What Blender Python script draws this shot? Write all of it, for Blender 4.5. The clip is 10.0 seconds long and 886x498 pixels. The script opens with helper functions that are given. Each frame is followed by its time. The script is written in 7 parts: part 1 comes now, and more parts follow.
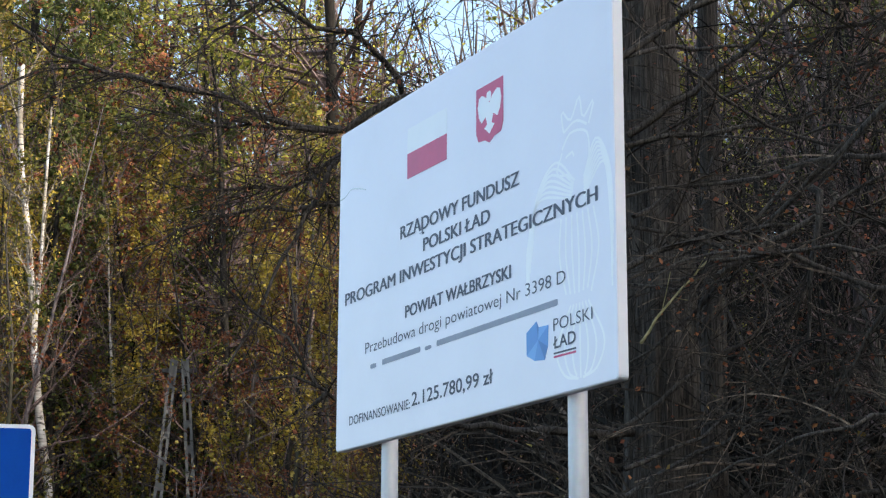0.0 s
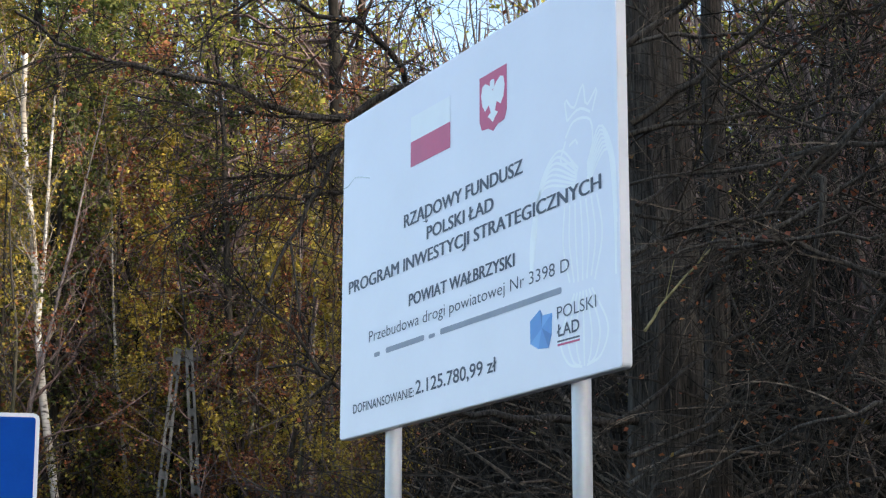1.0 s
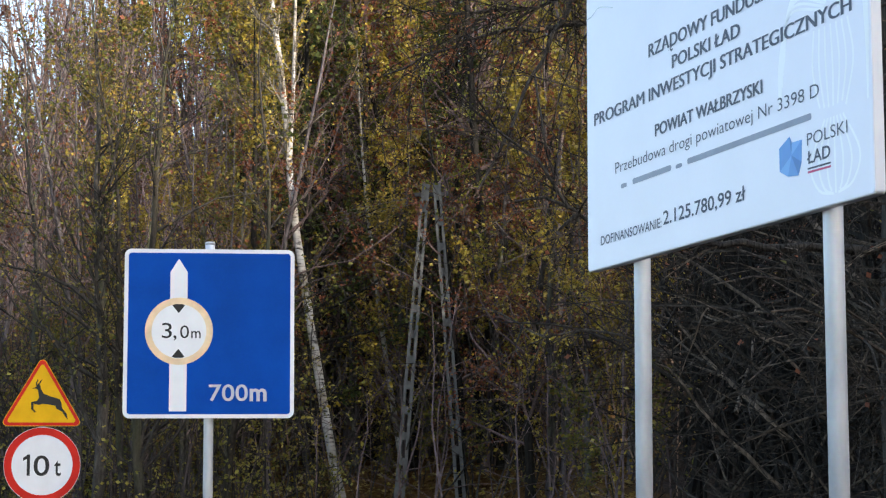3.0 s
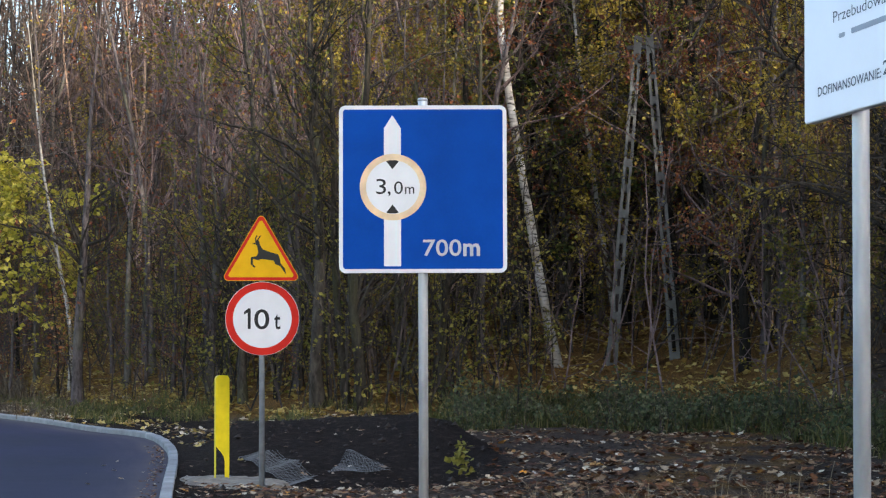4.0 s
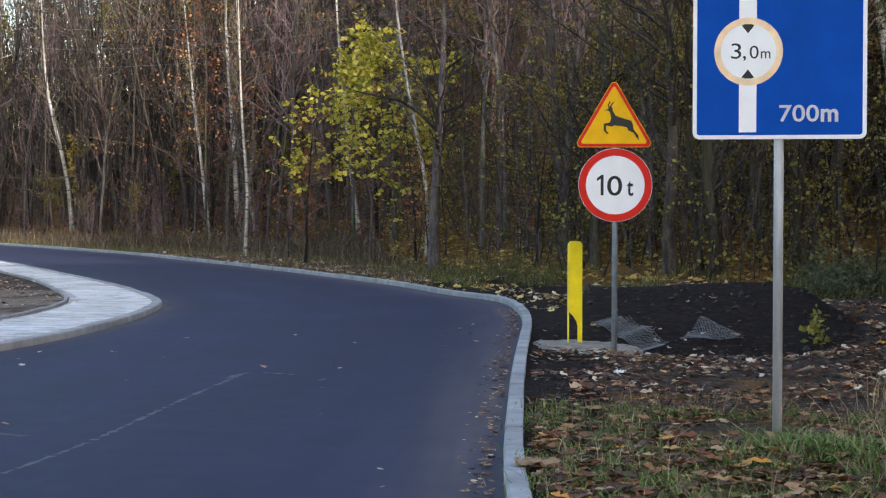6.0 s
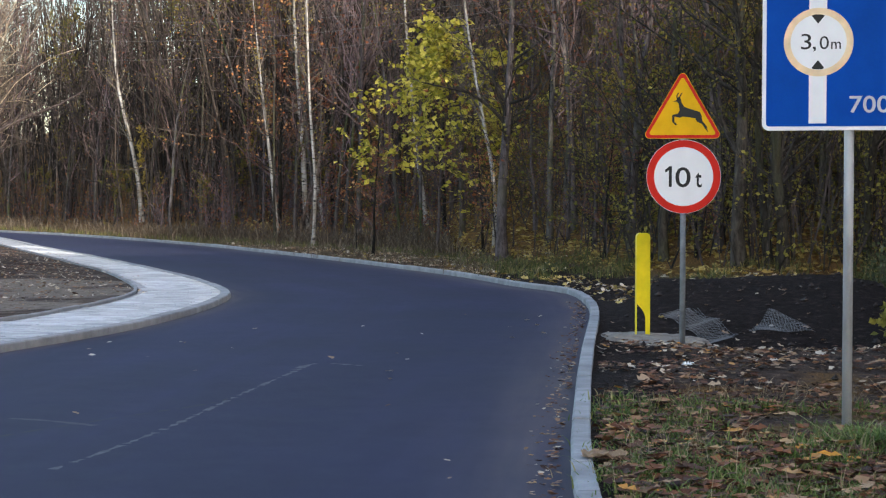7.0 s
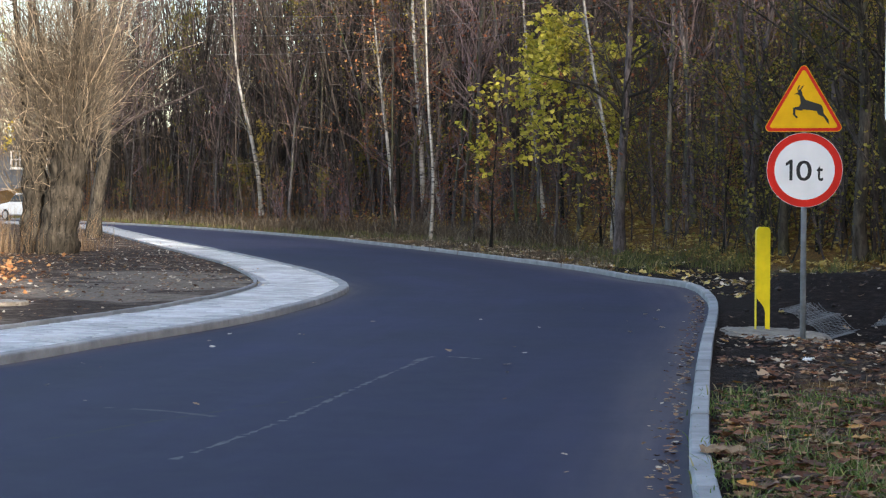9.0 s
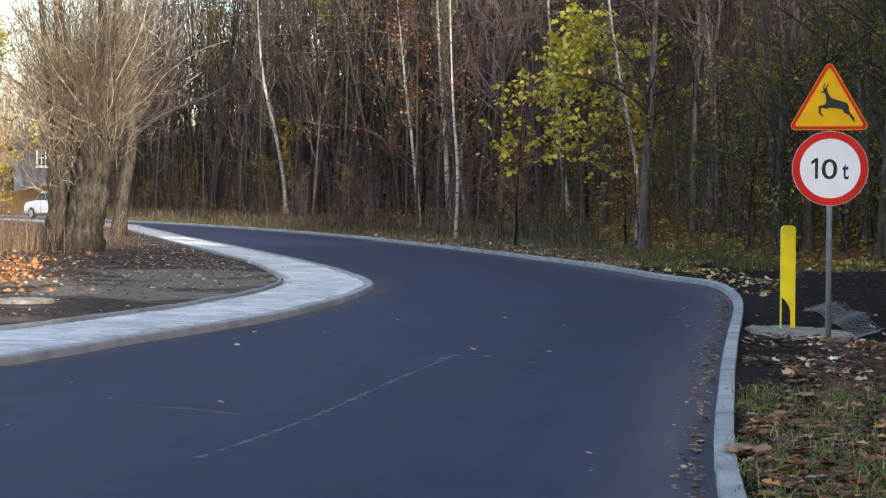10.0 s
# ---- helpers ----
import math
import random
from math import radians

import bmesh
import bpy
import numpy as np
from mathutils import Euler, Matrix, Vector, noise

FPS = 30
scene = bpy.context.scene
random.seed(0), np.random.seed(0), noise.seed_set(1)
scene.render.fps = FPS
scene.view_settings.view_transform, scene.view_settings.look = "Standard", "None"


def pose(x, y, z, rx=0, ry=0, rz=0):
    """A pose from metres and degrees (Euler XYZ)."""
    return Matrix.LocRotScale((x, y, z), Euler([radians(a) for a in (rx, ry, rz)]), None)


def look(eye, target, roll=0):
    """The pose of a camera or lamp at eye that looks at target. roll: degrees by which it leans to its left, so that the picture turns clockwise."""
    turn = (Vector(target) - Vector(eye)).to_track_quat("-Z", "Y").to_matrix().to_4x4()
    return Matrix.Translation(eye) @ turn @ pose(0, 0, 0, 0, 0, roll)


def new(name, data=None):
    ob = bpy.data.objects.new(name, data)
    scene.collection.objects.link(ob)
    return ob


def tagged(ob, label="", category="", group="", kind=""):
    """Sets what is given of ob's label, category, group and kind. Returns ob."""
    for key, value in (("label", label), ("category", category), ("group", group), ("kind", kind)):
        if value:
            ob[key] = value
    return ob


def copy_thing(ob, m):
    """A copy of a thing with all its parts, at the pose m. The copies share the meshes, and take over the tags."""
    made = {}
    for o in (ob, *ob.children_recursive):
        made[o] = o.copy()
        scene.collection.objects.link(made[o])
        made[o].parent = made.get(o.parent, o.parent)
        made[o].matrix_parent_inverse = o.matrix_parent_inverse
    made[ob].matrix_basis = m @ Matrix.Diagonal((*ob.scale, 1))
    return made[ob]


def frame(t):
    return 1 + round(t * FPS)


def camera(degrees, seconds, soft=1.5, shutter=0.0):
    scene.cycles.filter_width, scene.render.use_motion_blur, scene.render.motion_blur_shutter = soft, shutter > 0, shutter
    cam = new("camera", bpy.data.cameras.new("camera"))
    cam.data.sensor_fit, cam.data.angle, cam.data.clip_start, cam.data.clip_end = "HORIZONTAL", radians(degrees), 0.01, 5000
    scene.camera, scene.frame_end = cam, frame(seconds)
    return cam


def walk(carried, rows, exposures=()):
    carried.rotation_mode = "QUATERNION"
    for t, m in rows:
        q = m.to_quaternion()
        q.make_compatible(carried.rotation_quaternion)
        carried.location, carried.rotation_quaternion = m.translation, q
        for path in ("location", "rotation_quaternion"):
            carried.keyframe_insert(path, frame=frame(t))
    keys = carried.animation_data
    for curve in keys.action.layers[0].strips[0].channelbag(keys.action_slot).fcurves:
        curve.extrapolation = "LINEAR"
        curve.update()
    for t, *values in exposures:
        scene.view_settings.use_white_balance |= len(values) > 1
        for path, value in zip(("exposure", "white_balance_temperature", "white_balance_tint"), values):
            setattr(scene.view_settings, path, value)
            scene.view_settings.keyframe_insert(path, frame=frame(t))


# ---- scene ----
# ---- camera ----
cam = camera(26.735, 10.0, soft=1.25)
EYE = 1.5
ROWS = [
    (0, 0.068, 12.760, 0.301),
    (0.5, 0.073, 12.660, 0.324),
    (1, 0.193, 12.401, 0.357),
    (1.5, 0.719, 11.868, 0.497),
    (2, 2.863, 10.756, 0.465),
    (2.2, 3.793, 10.253, 0.520),
    (3.3, 9.671, 5.946, 0.281),
    (3.5, 11.000, 5.028, 0.291),
    (4, 14.376, 2.872, 0.181),
    (4.5, 17.385, 1.081, 0.123),
    (5, 20.447, -0.601, -0.030),
    (5.5, 23.121, -1.375, -0.084),
    (6, 25.179, -1.225, -0.126),
    (6.2, 25.690, -1.223, -0.120),
    (7.3, 27.735, -1.583, -0.190),
    (7.5, 28.056, -1.616, -0.200),
    (8, 29.071, -1.669, -0.196),
    (8.5, 30.012, -1.700, -0.257),
    (9, 30.868, -1.706, -0.211),
    (9.5, 31.413, -1.729, -0.230),
    (10, 31.623, -1.757, -0.221),
]
walk(cam, [(t, pose(0, 0, EYE, 90 + pitch, roll, yaw)) for t, yaw, pitch, roll in ROWS],
     exposures=[(0.0, 1.77), (2.2, 1.82), (3.4, 2.02), (5.0, 1.94), (7.4, 1.83), (10.0, 1.80)])

# ---- light ----
SUN_TO = Vector((0.80, -0.55, 0.30)).normalized()
world = bpy.data.worlds.new("sky")
scene.world = world
world.use_nodes = True
wn = world.node_tree
wn.nodes.clear()
w_out = wn.nodes.new("ShaderNodeOutputWorld")
w_bg = wn.nodes.new("ShaderNodeBackground")
w_sky = wn.nodes.new("ShaderNodeTexSky")
w_sky.sky_type = "NISHITA"
w_sky.sun_disc = False
w_sky.sun_elevation = math.asin(SUN_TO.z)
w_sky.sun_rotation = math.atan2(SUN_TO.x, SUN_TO.y)
w_sky.air_density, w_sky.dust_density, w_sky.ozone_density = 1.0, 2.0, 1.0
w_bg.inputs["Strength"].default_value = 0.15
wn.links.new(w_sky.outputs[0], w_bg.inputs["Color"])
wn.links.new(w_bg.outputs[0], w_out.inputs["Surface"])
sun_data = bpy.data.lights.new("sun", "SUN")
sun_data.energy, sun_data.angle, sun_data.color = 2.3, radians(0.6), (1.0, 0.915, 0.79)
sun = new("sun", sun_data)
sun.matrix_world = look((0, 0, 60), Vector((0, 0, 60)) - SUN_TO)


# ---- materials ----
def ramp(nt, stops):
    r = nt.nodes.new("ShaderNodeValToRGB")
    el = r.color_ramp.elements
    while len(el) < len(stops):
        el.new(0.5)
    for e, (p, c) in zip(el, stops):
        e.position, e.color = p, (*c, 1)
    return r


def tex_noise(nt, scale, detail=4.0, rough=0.55, vec=None, dist=0.0):
    n = nt.nodes.new("ShaderNodeTexNoise")
    n.inputs["Scale"].default_value, n.inputs["Detail"].default_value = scale, detail
    n.inputs["Roughness"].default_value, n.inputs["Distortion"].default_value = rough, dist
    if vec is not None:
        nt.links.new(vec, n.inputs["Vector"])
    return n


def coords(nt, scale=(1, 1, 1), kind="Object"):
    tc = nt.nodes.new("ShaderNodeTexCoord")
    mp = nt.nodes.new("ShaderNodeMapping")
    mp.inputs["Scale"].default_value = scale
    nt.links.new(tc.outputs[kind], mp.inputs["Vector"])
    return mp.outputs[0]


def world_coords(nt, scale=(1, 1, 1)):
    g = nt.nodes.new("ShaderNodeNewGeometry")
    mp = nt.nodes.new("ShaderNodeMapping")
    mp.inputs["Scale"].default_value = scale
    nt.links.new(g.outputs["Position"], mp.inputs["Vector"])
    return mp.outputs[0]


def mix_rgb(nt, fac, a, b, mode="MIX"):
    m = nt.nodes.new("ShaderNodeMixRGB")
    m.blend_type = mode
    for sock, val in ((m.inputs[0], fac), (m.inputs[1], a), (m.inputs[2], b)):
        if isinstance(val, (int, float)):
            sock.default_value = val
        elif isinstance(val, tuple):
            sock.default_value = (*val, 1)
        else:
            nt.links.new(val, sock)
    return m.outputs[0]


def bump(nt, height, strength, dist, bsdf):
    b = nt.nodes.new("ShaderNodeBump")
    b.inputs["Strength"].default_value, b.inputs["Distance"].default_value = strength, dist
    nt.links.new(height, b.inputs["Height"])
    nt.links.new(b.outputs[0], bsdf.inputs["Normal"])


def base_mat(name, rough=0.7, metal=0.0, colour=None):
    m = bpy.data.materials.new(name)
    m.use_nodes = True
    nt = m.node_tree
    b = nt.nodes["Principled BSDF"]
    b.inputs["Roughness"].default_value, b.inputs["Metallic"].default_value = rough, metal
    if colour:
        b.inputs["Base Color"].default_value = (*colour, 1)
    return m, nt, b


def worn(name, colour, rough=0.5, metal=0.0, vary=0.12, scale=6.0, bump_amt=0.0, fine=60.0, spec=None):
    """Paint, plastic or metal with faint large stains and fine grain."""
    m, nt, b = base_mat(name, rough, metal)
    b.inputs["Specular IOR Level"].default_value = 0.3 if spec is None else spec
    v = coords(nt)
    n1, n2 = tex_noise(nt, scale, 5, vec=v), tex_noise(nt, fine, 3, vec=v)
    dark = tuple(c * (1 - vary * 1.6) for c in colour)
    lite = tuple(min(1, c * (1 + vary * 0.5)) for c in colour)
    r1 = ramp(nt, [(0.3, dark), (0.62, lite)])
    nt.links.new(n1.outputs[0], r1.inputs[0])
    out = mix_rgb(nt, 0.10, r1.outputs[0], n2.outputs[1], "OVERLAY")
    nt.links.new(out, b.inputs["Base Color"])
    rr = nt.nodes.new("ShaderNodeMapRange")
    rr.inputs["To Min"].default_value, rr.inputs["To Max"].default_value = rough * 0.8, min(1, rough * 1.2)
    nt.links.new(n1.outputs[0], rr.inputs[0])
    nt.links.new(rr.outputs[0], b.inputs["Roughness"])
    if bump_amt:
        bump(nt, n2.outputs[0], bump_amt, 0.002, b)
    return m


def bark_mat(name, dark, lite, vscale=2.2, moss=0.0, island=False, hscale=7):
    m, nt, b = base_mat(name, 0.9)
    b.inputs["Specular IOR Level"].default_value = 0.2
    v = coords(nt, (hscale, hscale, vscale))
    n1 = tex_noise(nt, 2.2, 6, 0.65, v, 0.6)
    r1 = ramp(nt, [(0.34, dark), (0.52, tuple((a + c) / 2 for a, c in zip(dark, lite))), (0.68, lite)])
    nt.links.new(n1.outputs[0], r1.inputs[0])
    big = tex_noise(nt, 0.6, 3, vec=world_coords(nt))
    r2 = ramp(nt, [(0.35, (0.62, 0.6, 0.56)), (0.7, (1.0, 1.0, 0.96))])
    nt.links.new(big.outputs[0], r2.inputs[0])
    c = mix_rgb(nt, 1.0, r1.outputs[0], r2.outputs[0], "MULTIPLY")
    if moss:
        r3 = ramp(nt, [(0.5, (0, 0, 0)), (0.62, (moss, moss, moss))])
        nt.links.new(big.outputs[0], r3.inputs[0])
        c = mix_rgb(nt, r3.outputs[0], c, (0.075, 0.085, 0.03))
    info = nt.nodes.new("ShaderNodeObjectInfo")
    rv = ramp(nt, [(0, (0.7, 0.68, 0.66)), (1, (1.0, 1.0, 1.0))])
    nt.links.new(info.outputs["Random"], rv.inputs[0])
    c = mix_rgb(nt, 1.0, c, rv.outputs[0], "MULTIPLY")
    if island:
        g = nt.nodes.new("ShaderNodeNewGeometry")
        ri = ramp(nt, [(0, (0.35, 0.35, 0.35)), (0.75, (0.7, 0.68, 0.66)), (0.92, (1.5, 1.4, 1.3)), (1, (2.2, 2.05, 1.9))])
        nt.links.new(g.outputs["Random Per Island"], ri.inputs[0])
        c = mix_rgb(nt, 1.0, c, ri.outputs[0], "MULTIPLY")
    nt.links.new(c, b.inputs["Base Color"])
    bump(nt, n1.outputs[0], 0.8, 0.03, b)
    return m


def birch_mat():
    m, nt, b = base_mat("birch_bark", 0.75)
    v = coords(nt, (3, 3, 14))
    n1 = tex_noise(nt, 1.3, 5, 0.6, v)
    r1 = ramp(nt, [(0.36, (0.035, 0.03, 0.028)), (0.44, (0.40, 0.375, 0.355)), (0.7, (0.60, 0.57, 0.54))])
    nt.links.new(n1.outputs[0], r1.inputs[0])
    v2 = coords(nt, (1, 1, 1))
    n2 = tex_noise(nt, 1.1, 4, 0.6, v2)
    r2 = ramp(nt, [(0.4, (0.55, 0.5, 0.42)), (0.62, (1, 1, 1))])
    nt.links.new(n2.outputs[0], r2.inputs[0])
    c = mix_rgb(nt, 1.0, r1.outputs[0], r2.outputs[0], "MULTIPLY")
    nt.links.new(c, b.inputs["Base Color"])
    bump(nt, n1.outputs[0], 0.4, 0.01, b)
    return m


def leaf_mat(name, stops, trans=0.35):
    """Leaves: colour by leaf, thin enough to let some light through."""
    m = bpy.data.materials.new(name)
    m.use_nodes = True
    nt = m.node_tree
    b = nt.nodes["Principled BSDF"]
    b.inputs["Roughness"].default_value = 0.6
    b.inputs["Specular IOR Level"].default_value = 0.22
    g = nt.nodes.new("ShaderNodeNewGeometry")
    r = ramp(nt, stops)
    nt.links.new(g.outputs["Random Per Island"], r.inputs[0])
    n = tex_noise(nt, 14, 3, vec=world_coords(nt))
    r2 = ramp(nt, [(0.3, (0.72, 0.7, 0.66)), (0.7, (1.05, 1.05, 1.05))])
    nt.links.new(n.outputs[0], r2.inputs[0])
    c = mix_rgb(nt, 1.0, r.outputs[0], r2.outputs[0], "MULTIPLY")
    nt.links.new(c, b.inputs["Base Color"])
    t = nt.nodes.new("ShaderNodeBsdfTranslucent")
    nt.links.new(c, t.inputs["Color"])
    mx = nt.nodes.new("ShaderNodeMixShader")
    mx.inputs[0].default_value = trans
    nt.links.new(b.outputs[0], mx.inputs[1])
    nt.links.new(t.outputs[0], mx.inputs[2])
    nt.links.new(mx.outputs[0], nt.nodes["Material Output"].inputs["Surface"])
    return m


def soil_mat():
    """Verge and woodland floor: bare dark soil, leaf litter and thin grass, mixed by zones; the darkest zone also
    carries shade.
    """
    m, nt, b = base_mat("verge_soil", 0.95)
    b.inputs["Specular IOR Level"].default_value = 0.08
    v = world_coords(nt)
    n1, n2, n3 = tex_noise(nt, 0.9, 6, 0.62, v), tex_noise(nt, 9, 6, 0.65, v), tex_noise(nt, 45, 4, 0.6, v)
    soil = ramp(nt, [(0.3, (0.028, 0.0195, 0.0155)), (0.55, (0.068, 0.049, 0.039)), (0.75, (0.160, 0.118, 0.094))])
    nt.links.new(n2.outputs[0], soil.inputs[0])
    litter = ramp(nt, [(0.32, (0.05, 0.028, 0.013)), (0.5, (0.15, 0.08, 0.03)), (0.62, (0.27, 0.15, 0.042)), (0.75, (0.36, 0.22, 0.07))])
    nt.links.new(n3.outputs[0], litter.inputs[0])
    grass = ramp(nt, [(0.3, (0.034, 0.034, 0.012)), (0.55, (0.075, 0.074, 0.024)), (0.75, (0.16, 0.12, 0.055))])
    nt.links.new(n3.outputs[0], grass.inputs[0])
    a1, a2 = nt.nodes.new("ShaderNodeAttribute"), nt.nodes.new("ShaderNodeAttribute")
    a1.attribute_name, a2.attribute_name = "litter", "turf"

    def mask(attr):
        add = nt.nodes.new("ShaderNodeMath")
        add.operation = "MULTIPLY_ADD"
        nt.links.new(n1.outputs[0], add.inputs[0])
        add.inputs[1].default_value = 1.2
        sub = nt.nodes.new("ShaderNodeMath")
        sub.operation = "SUBTRACT"
        nt.links.new(attr, sub.inputs[0])
        sub.inputs[1].default_value = 0.95
        nt.links.new(sub.outputs[0], add.inputs[2])
        r = ramp(nt, [(0.08, (0, 0, 0)), (0.3, (1, 1, 1))])
        nt.links.new(add.outputs[0], r.inputs[0])
        return r.outputs[0]

    c = mix_rgb(nt, mask(a1.outputs["Fac"]), soil.outputs[0], litter.outputs[0])
    c = mix_rgb(nt, mask(a2.outputs["Fac"]), c, grass.outputs[0])
    a3 = nt.nodes.new("ShaderNodeAttribute")
    a3.attribute_name = "sand"
    sand = ramp(nt, [(0.3, (0.11, 0.088, 0.070)), (0.7, (0.28, 0.235, 0.195))])
    nt.links.new(n2.outputs[0], sand.inputs[0])
    c = mix_rgb(nt, mask(a3.outputs["Fac"]), c, sand.outputs[0])
    # black dug soil, and the thicket's shade put into the ground colour
    a4 = nt.nodes.new("ShaderNodeAttribute")
    a4.attribute_name = "peat_shade"
    peat_shade = ramp(nt, [(0.3, (0.0095, 0.0066, 0.0056)), (0.55, (0.0205, 0.0142, 0.0120)), (0.74, (0.058, 0.041, 0.034))])
    nt.links.new(n2.outputs[0], peat_shade.inputs[0])
    c = mix_rgb(nt, mask(a4.outputs["Fac"]), c, peat_shade.outputs[0])
    nt.links.new(c, b.inputs["Base Color"])
    bump(nt, mix_rgb(nt, 0.5, n2.outputs[0], n3.outputs[0]), 1.0, 0.07, b)
    return m


def asphalt_mat():
    m, nt, b = base_mat("asphalt", 0.78)
    b.inputs["Specular IOR Level"].default_value = 0.27
    v = world_coords(nt)
    n1, n2, n3 = tex_noise(nt, 0.35, 5, 0.6, v), tex_noise(nt, 3.0, 5, 0.6, v), tex_noise(nt, 90, 3, 0.6, v)
    # the blue stands for reflected sky, put into the asphalt's base colour
    r1 = ramp(nt, [(0.3, (0.0076, 0.0072, 0.0300)), (0.6, (0.0112, 0.0108, 0.0425)), (0.8, (0.0172, 0.0168, 0.0580))])
    nt.links.new(n1.outputs[0], r1.inputs[0])
    r2 = ramp(nt, [(0.3, (0.97, 0.97, 0.97)), (0.7, (1.03, 1.03, 1.03))])
    nt.links.new(n2.outputs[0], r2.inputs[0])
    c = mix_rgb(nt, 1.0, r1.outputs[0], r2.outputs[0], "MULTIPLY")
    c = mix_rgb(nt, 0.25, c, n3.outputs[1], "OVERLAY")
    da = nt.nodes.new("ShaderNodeAttribute")
    da.attribute_name = "dust"
    dm = nt.nodes.new("ShaderNodeMath")
    dm.operation = "MULTIPLY"
    lane = nt.nodes.new("ShaderNodeAttribute")
    lane.attribute_name = "lane"
    n4 = tex_noise(nt, 4.0, 5, 0.6, lane.outputs["Vector"])
    nt.links.new(da.outputs["Fac"], dm.inputs[0])
    rd = ramp(nt, [(0.34, (0.25, 0.25, 0.25)), (0.68, (0.8, 0.8, 0.8))])
    nt.links.new(n4.outputs[0], rd.inputs[0])
    nt.links.new(rd.outputs[0], dm.inputs[1])
    st = tex_noise(nt, 1.0, 5, 0.6, lane.outputs["Vector"], 0.4)
    rs = ramp(nt, [(0.36, (0.84, 0.84, 0.88)), (0.52, (0.98, 0.98, 0.99)), (0.72, (1.55, 1.52, 1.42))])
    nt.links.new(st.outputs[0], rs.inputs[0])
    c = mix_rgb(nt, 1.0, c, rs.outputs[0], "MULTIPLY")
    c = mix_rgb(nt, dm.outputs[0], c, (0.120, 0.100, 0.092))
    nt.links.new(c, b.inputs["Base Color"])
    rr = ramp(nt, [(0.3, (0.78, 0.78, 0.78)), (0.7, (0.83, 0.83, 0.83))])
    nt.links.new(n2.outputs[0], rr.inputs[0])
    nt.links.new(rr.outputs[0], b.inputs["Roughness"])
    bump(nt, n3.outputs[0], 0.25, 0.004, b)
    return m


def concrete_mat(name, dark, lite, scale=4.0):
    m, nt, b = base_mat(name, 0.85)
    v = world_coords(nt)
    n1, n2 = tex_noise(nt, scale, 6, 0.65, v), tex_noise(nt, 60, 4, 0.6, v)
    r1 = ramp(nt, [(0.3, dark), (0.68, lite)])
    nt.links.new(n1.outputs[0], r1.inputs[0])
    info = nt.nodes.new("ShaderNodeObjectInfo")
    rv = ramp(nt, [(0, (0.82, 0.82, 0.82)), (1, (1.05, 1.05, 1.05))])
    nt.links.new(info.outputs["Random"], rv.inputs[0])
    c = mix_rgb(nt, 1.0, r1.outputs[0], rv.outputs[0], "MULTIPLY")
    c = mix_rgb(nt, 0.2, c, n2.outputs[1], "OVERLAY")
    nt.links.new(c, b.inputs["Base Color"])
    bump(nt, n2.outputs[0], 0.5, 0.006, b)
    return m


def block_mat(name, dark, lite):
    """Concrete paving: tone by block, dirt in broad patches."""
    m, nt, b = base_mat(name, 0.8)
    v = world_coords(nt)
    g = nt.nodes.new("ShaderNodeNewGeometry")
    info = nt.nodes.new("ShaderNodeObjectInfo")
    add = nt.nodes.new("ShaderNodeMath")
    add.operation = "ADD"
    nt.links.new(g.outputs["Random Per Island"], add.inputs[0])
    nt.links.new(info.outputs["Random"], add.inputs[1])
    fr = nt.nodes.new("ShaderNodeMath")
    fr.operation = "FRACT"
    nt.links.new(add.outputs[0], fr.inputs[0])
    r0 = ramp(nt, [(0, dark), (0.6, lite), (1, tuple(c * 1.12 for c in lite))])
    nt.links.new(fr.outputs[0], r0.inputs[0])
    n1, n2 = tex_noise(nt, 0.9, 6, 0.68, v), tex_noise(nt, 55, 4, 0.6, v)
    r1 = ramp(nt, [(0.34, (0.66, 0.65, 0.63)), (0.62, (1.12, 1.12, 1.12))])
    nt.links.new(n1.outputs[0], r1.inputs[0])
    c = mix_rgb(nt, 1.0, r0.outputs[0], r1.outputs[0], "MULTIPLY")
    c = mix_rgb(nt, 0.22, c, n2.outputs[1], "OVERLAY")
    nt.links.new(c, b.inputs["Base Color"])
    bump(nt, n2.outputs[0], 0.4, 0.004, b)
    return m


def steel_mat():
    m, nt, b = base_mat("galvanised_steel", 0.36, 0.35)
    v = coords(nt, (1, 1, 0.25))
    n1, n2 = tex_noise(nt, 9, 5, 0.6, v), tex_noise(nt, 70, 3, 0.6, coords(nt))
    r1 = ramp(nt, [(0.3, (0.44, 0.455, 0.485)), (0.7, (0.66, 0.675, 0.71))])
    nt.links.new(n1.outputs[0], r1.inputs[0])
    nt.links.new(mix_rgb(nt, 0.12, r1.outputs[0], n2.outputs[1], "OVERLAY"), b.inputs["Base Color"])
    rr = ramp(nt, [(0.3, (0.34, 0.34, 0.34)), (0.7, (0.55, 0.55, 0.55))])
    nt.links.new(n1.outputs[0], rr.inputs[0])
    nt.links.new(rr.outputs[0], b.inputs["Roughness"])
    return m


M_STEEL = steel_mat()
M_STEEL_D = worn("weathered_grey_steel", (0.28, 0.31, 0.35), 0.45, 0.3, vary=0.2, scale=8)
M_PANEL = worn("board_film", (0.86, 0.86, 0.93), 0.35, vary=0.03, scale=1.5)
M_GREYW = worn("grey_reflective_film", (0.46, 0.48, 0.53), 0.4, vary=0.06)
M_WHITE = worn("white_film", (0.71, 0.72, 0.75), 0.38, vary=0.04, scale=5)
M_PURE = worn("bright_white_print", (0.90, 0.91, 0.93), 0.38, vary=0.02, scale=5)
M_WATER = worn("pale_print", (0.97, 0.98, 0.99), 0.36, vary=0.01, scale=4)
M_INK_L = worn("thin_grey_ink", (0.30, 0.33, 0.40), 0.5, vary=0.1)
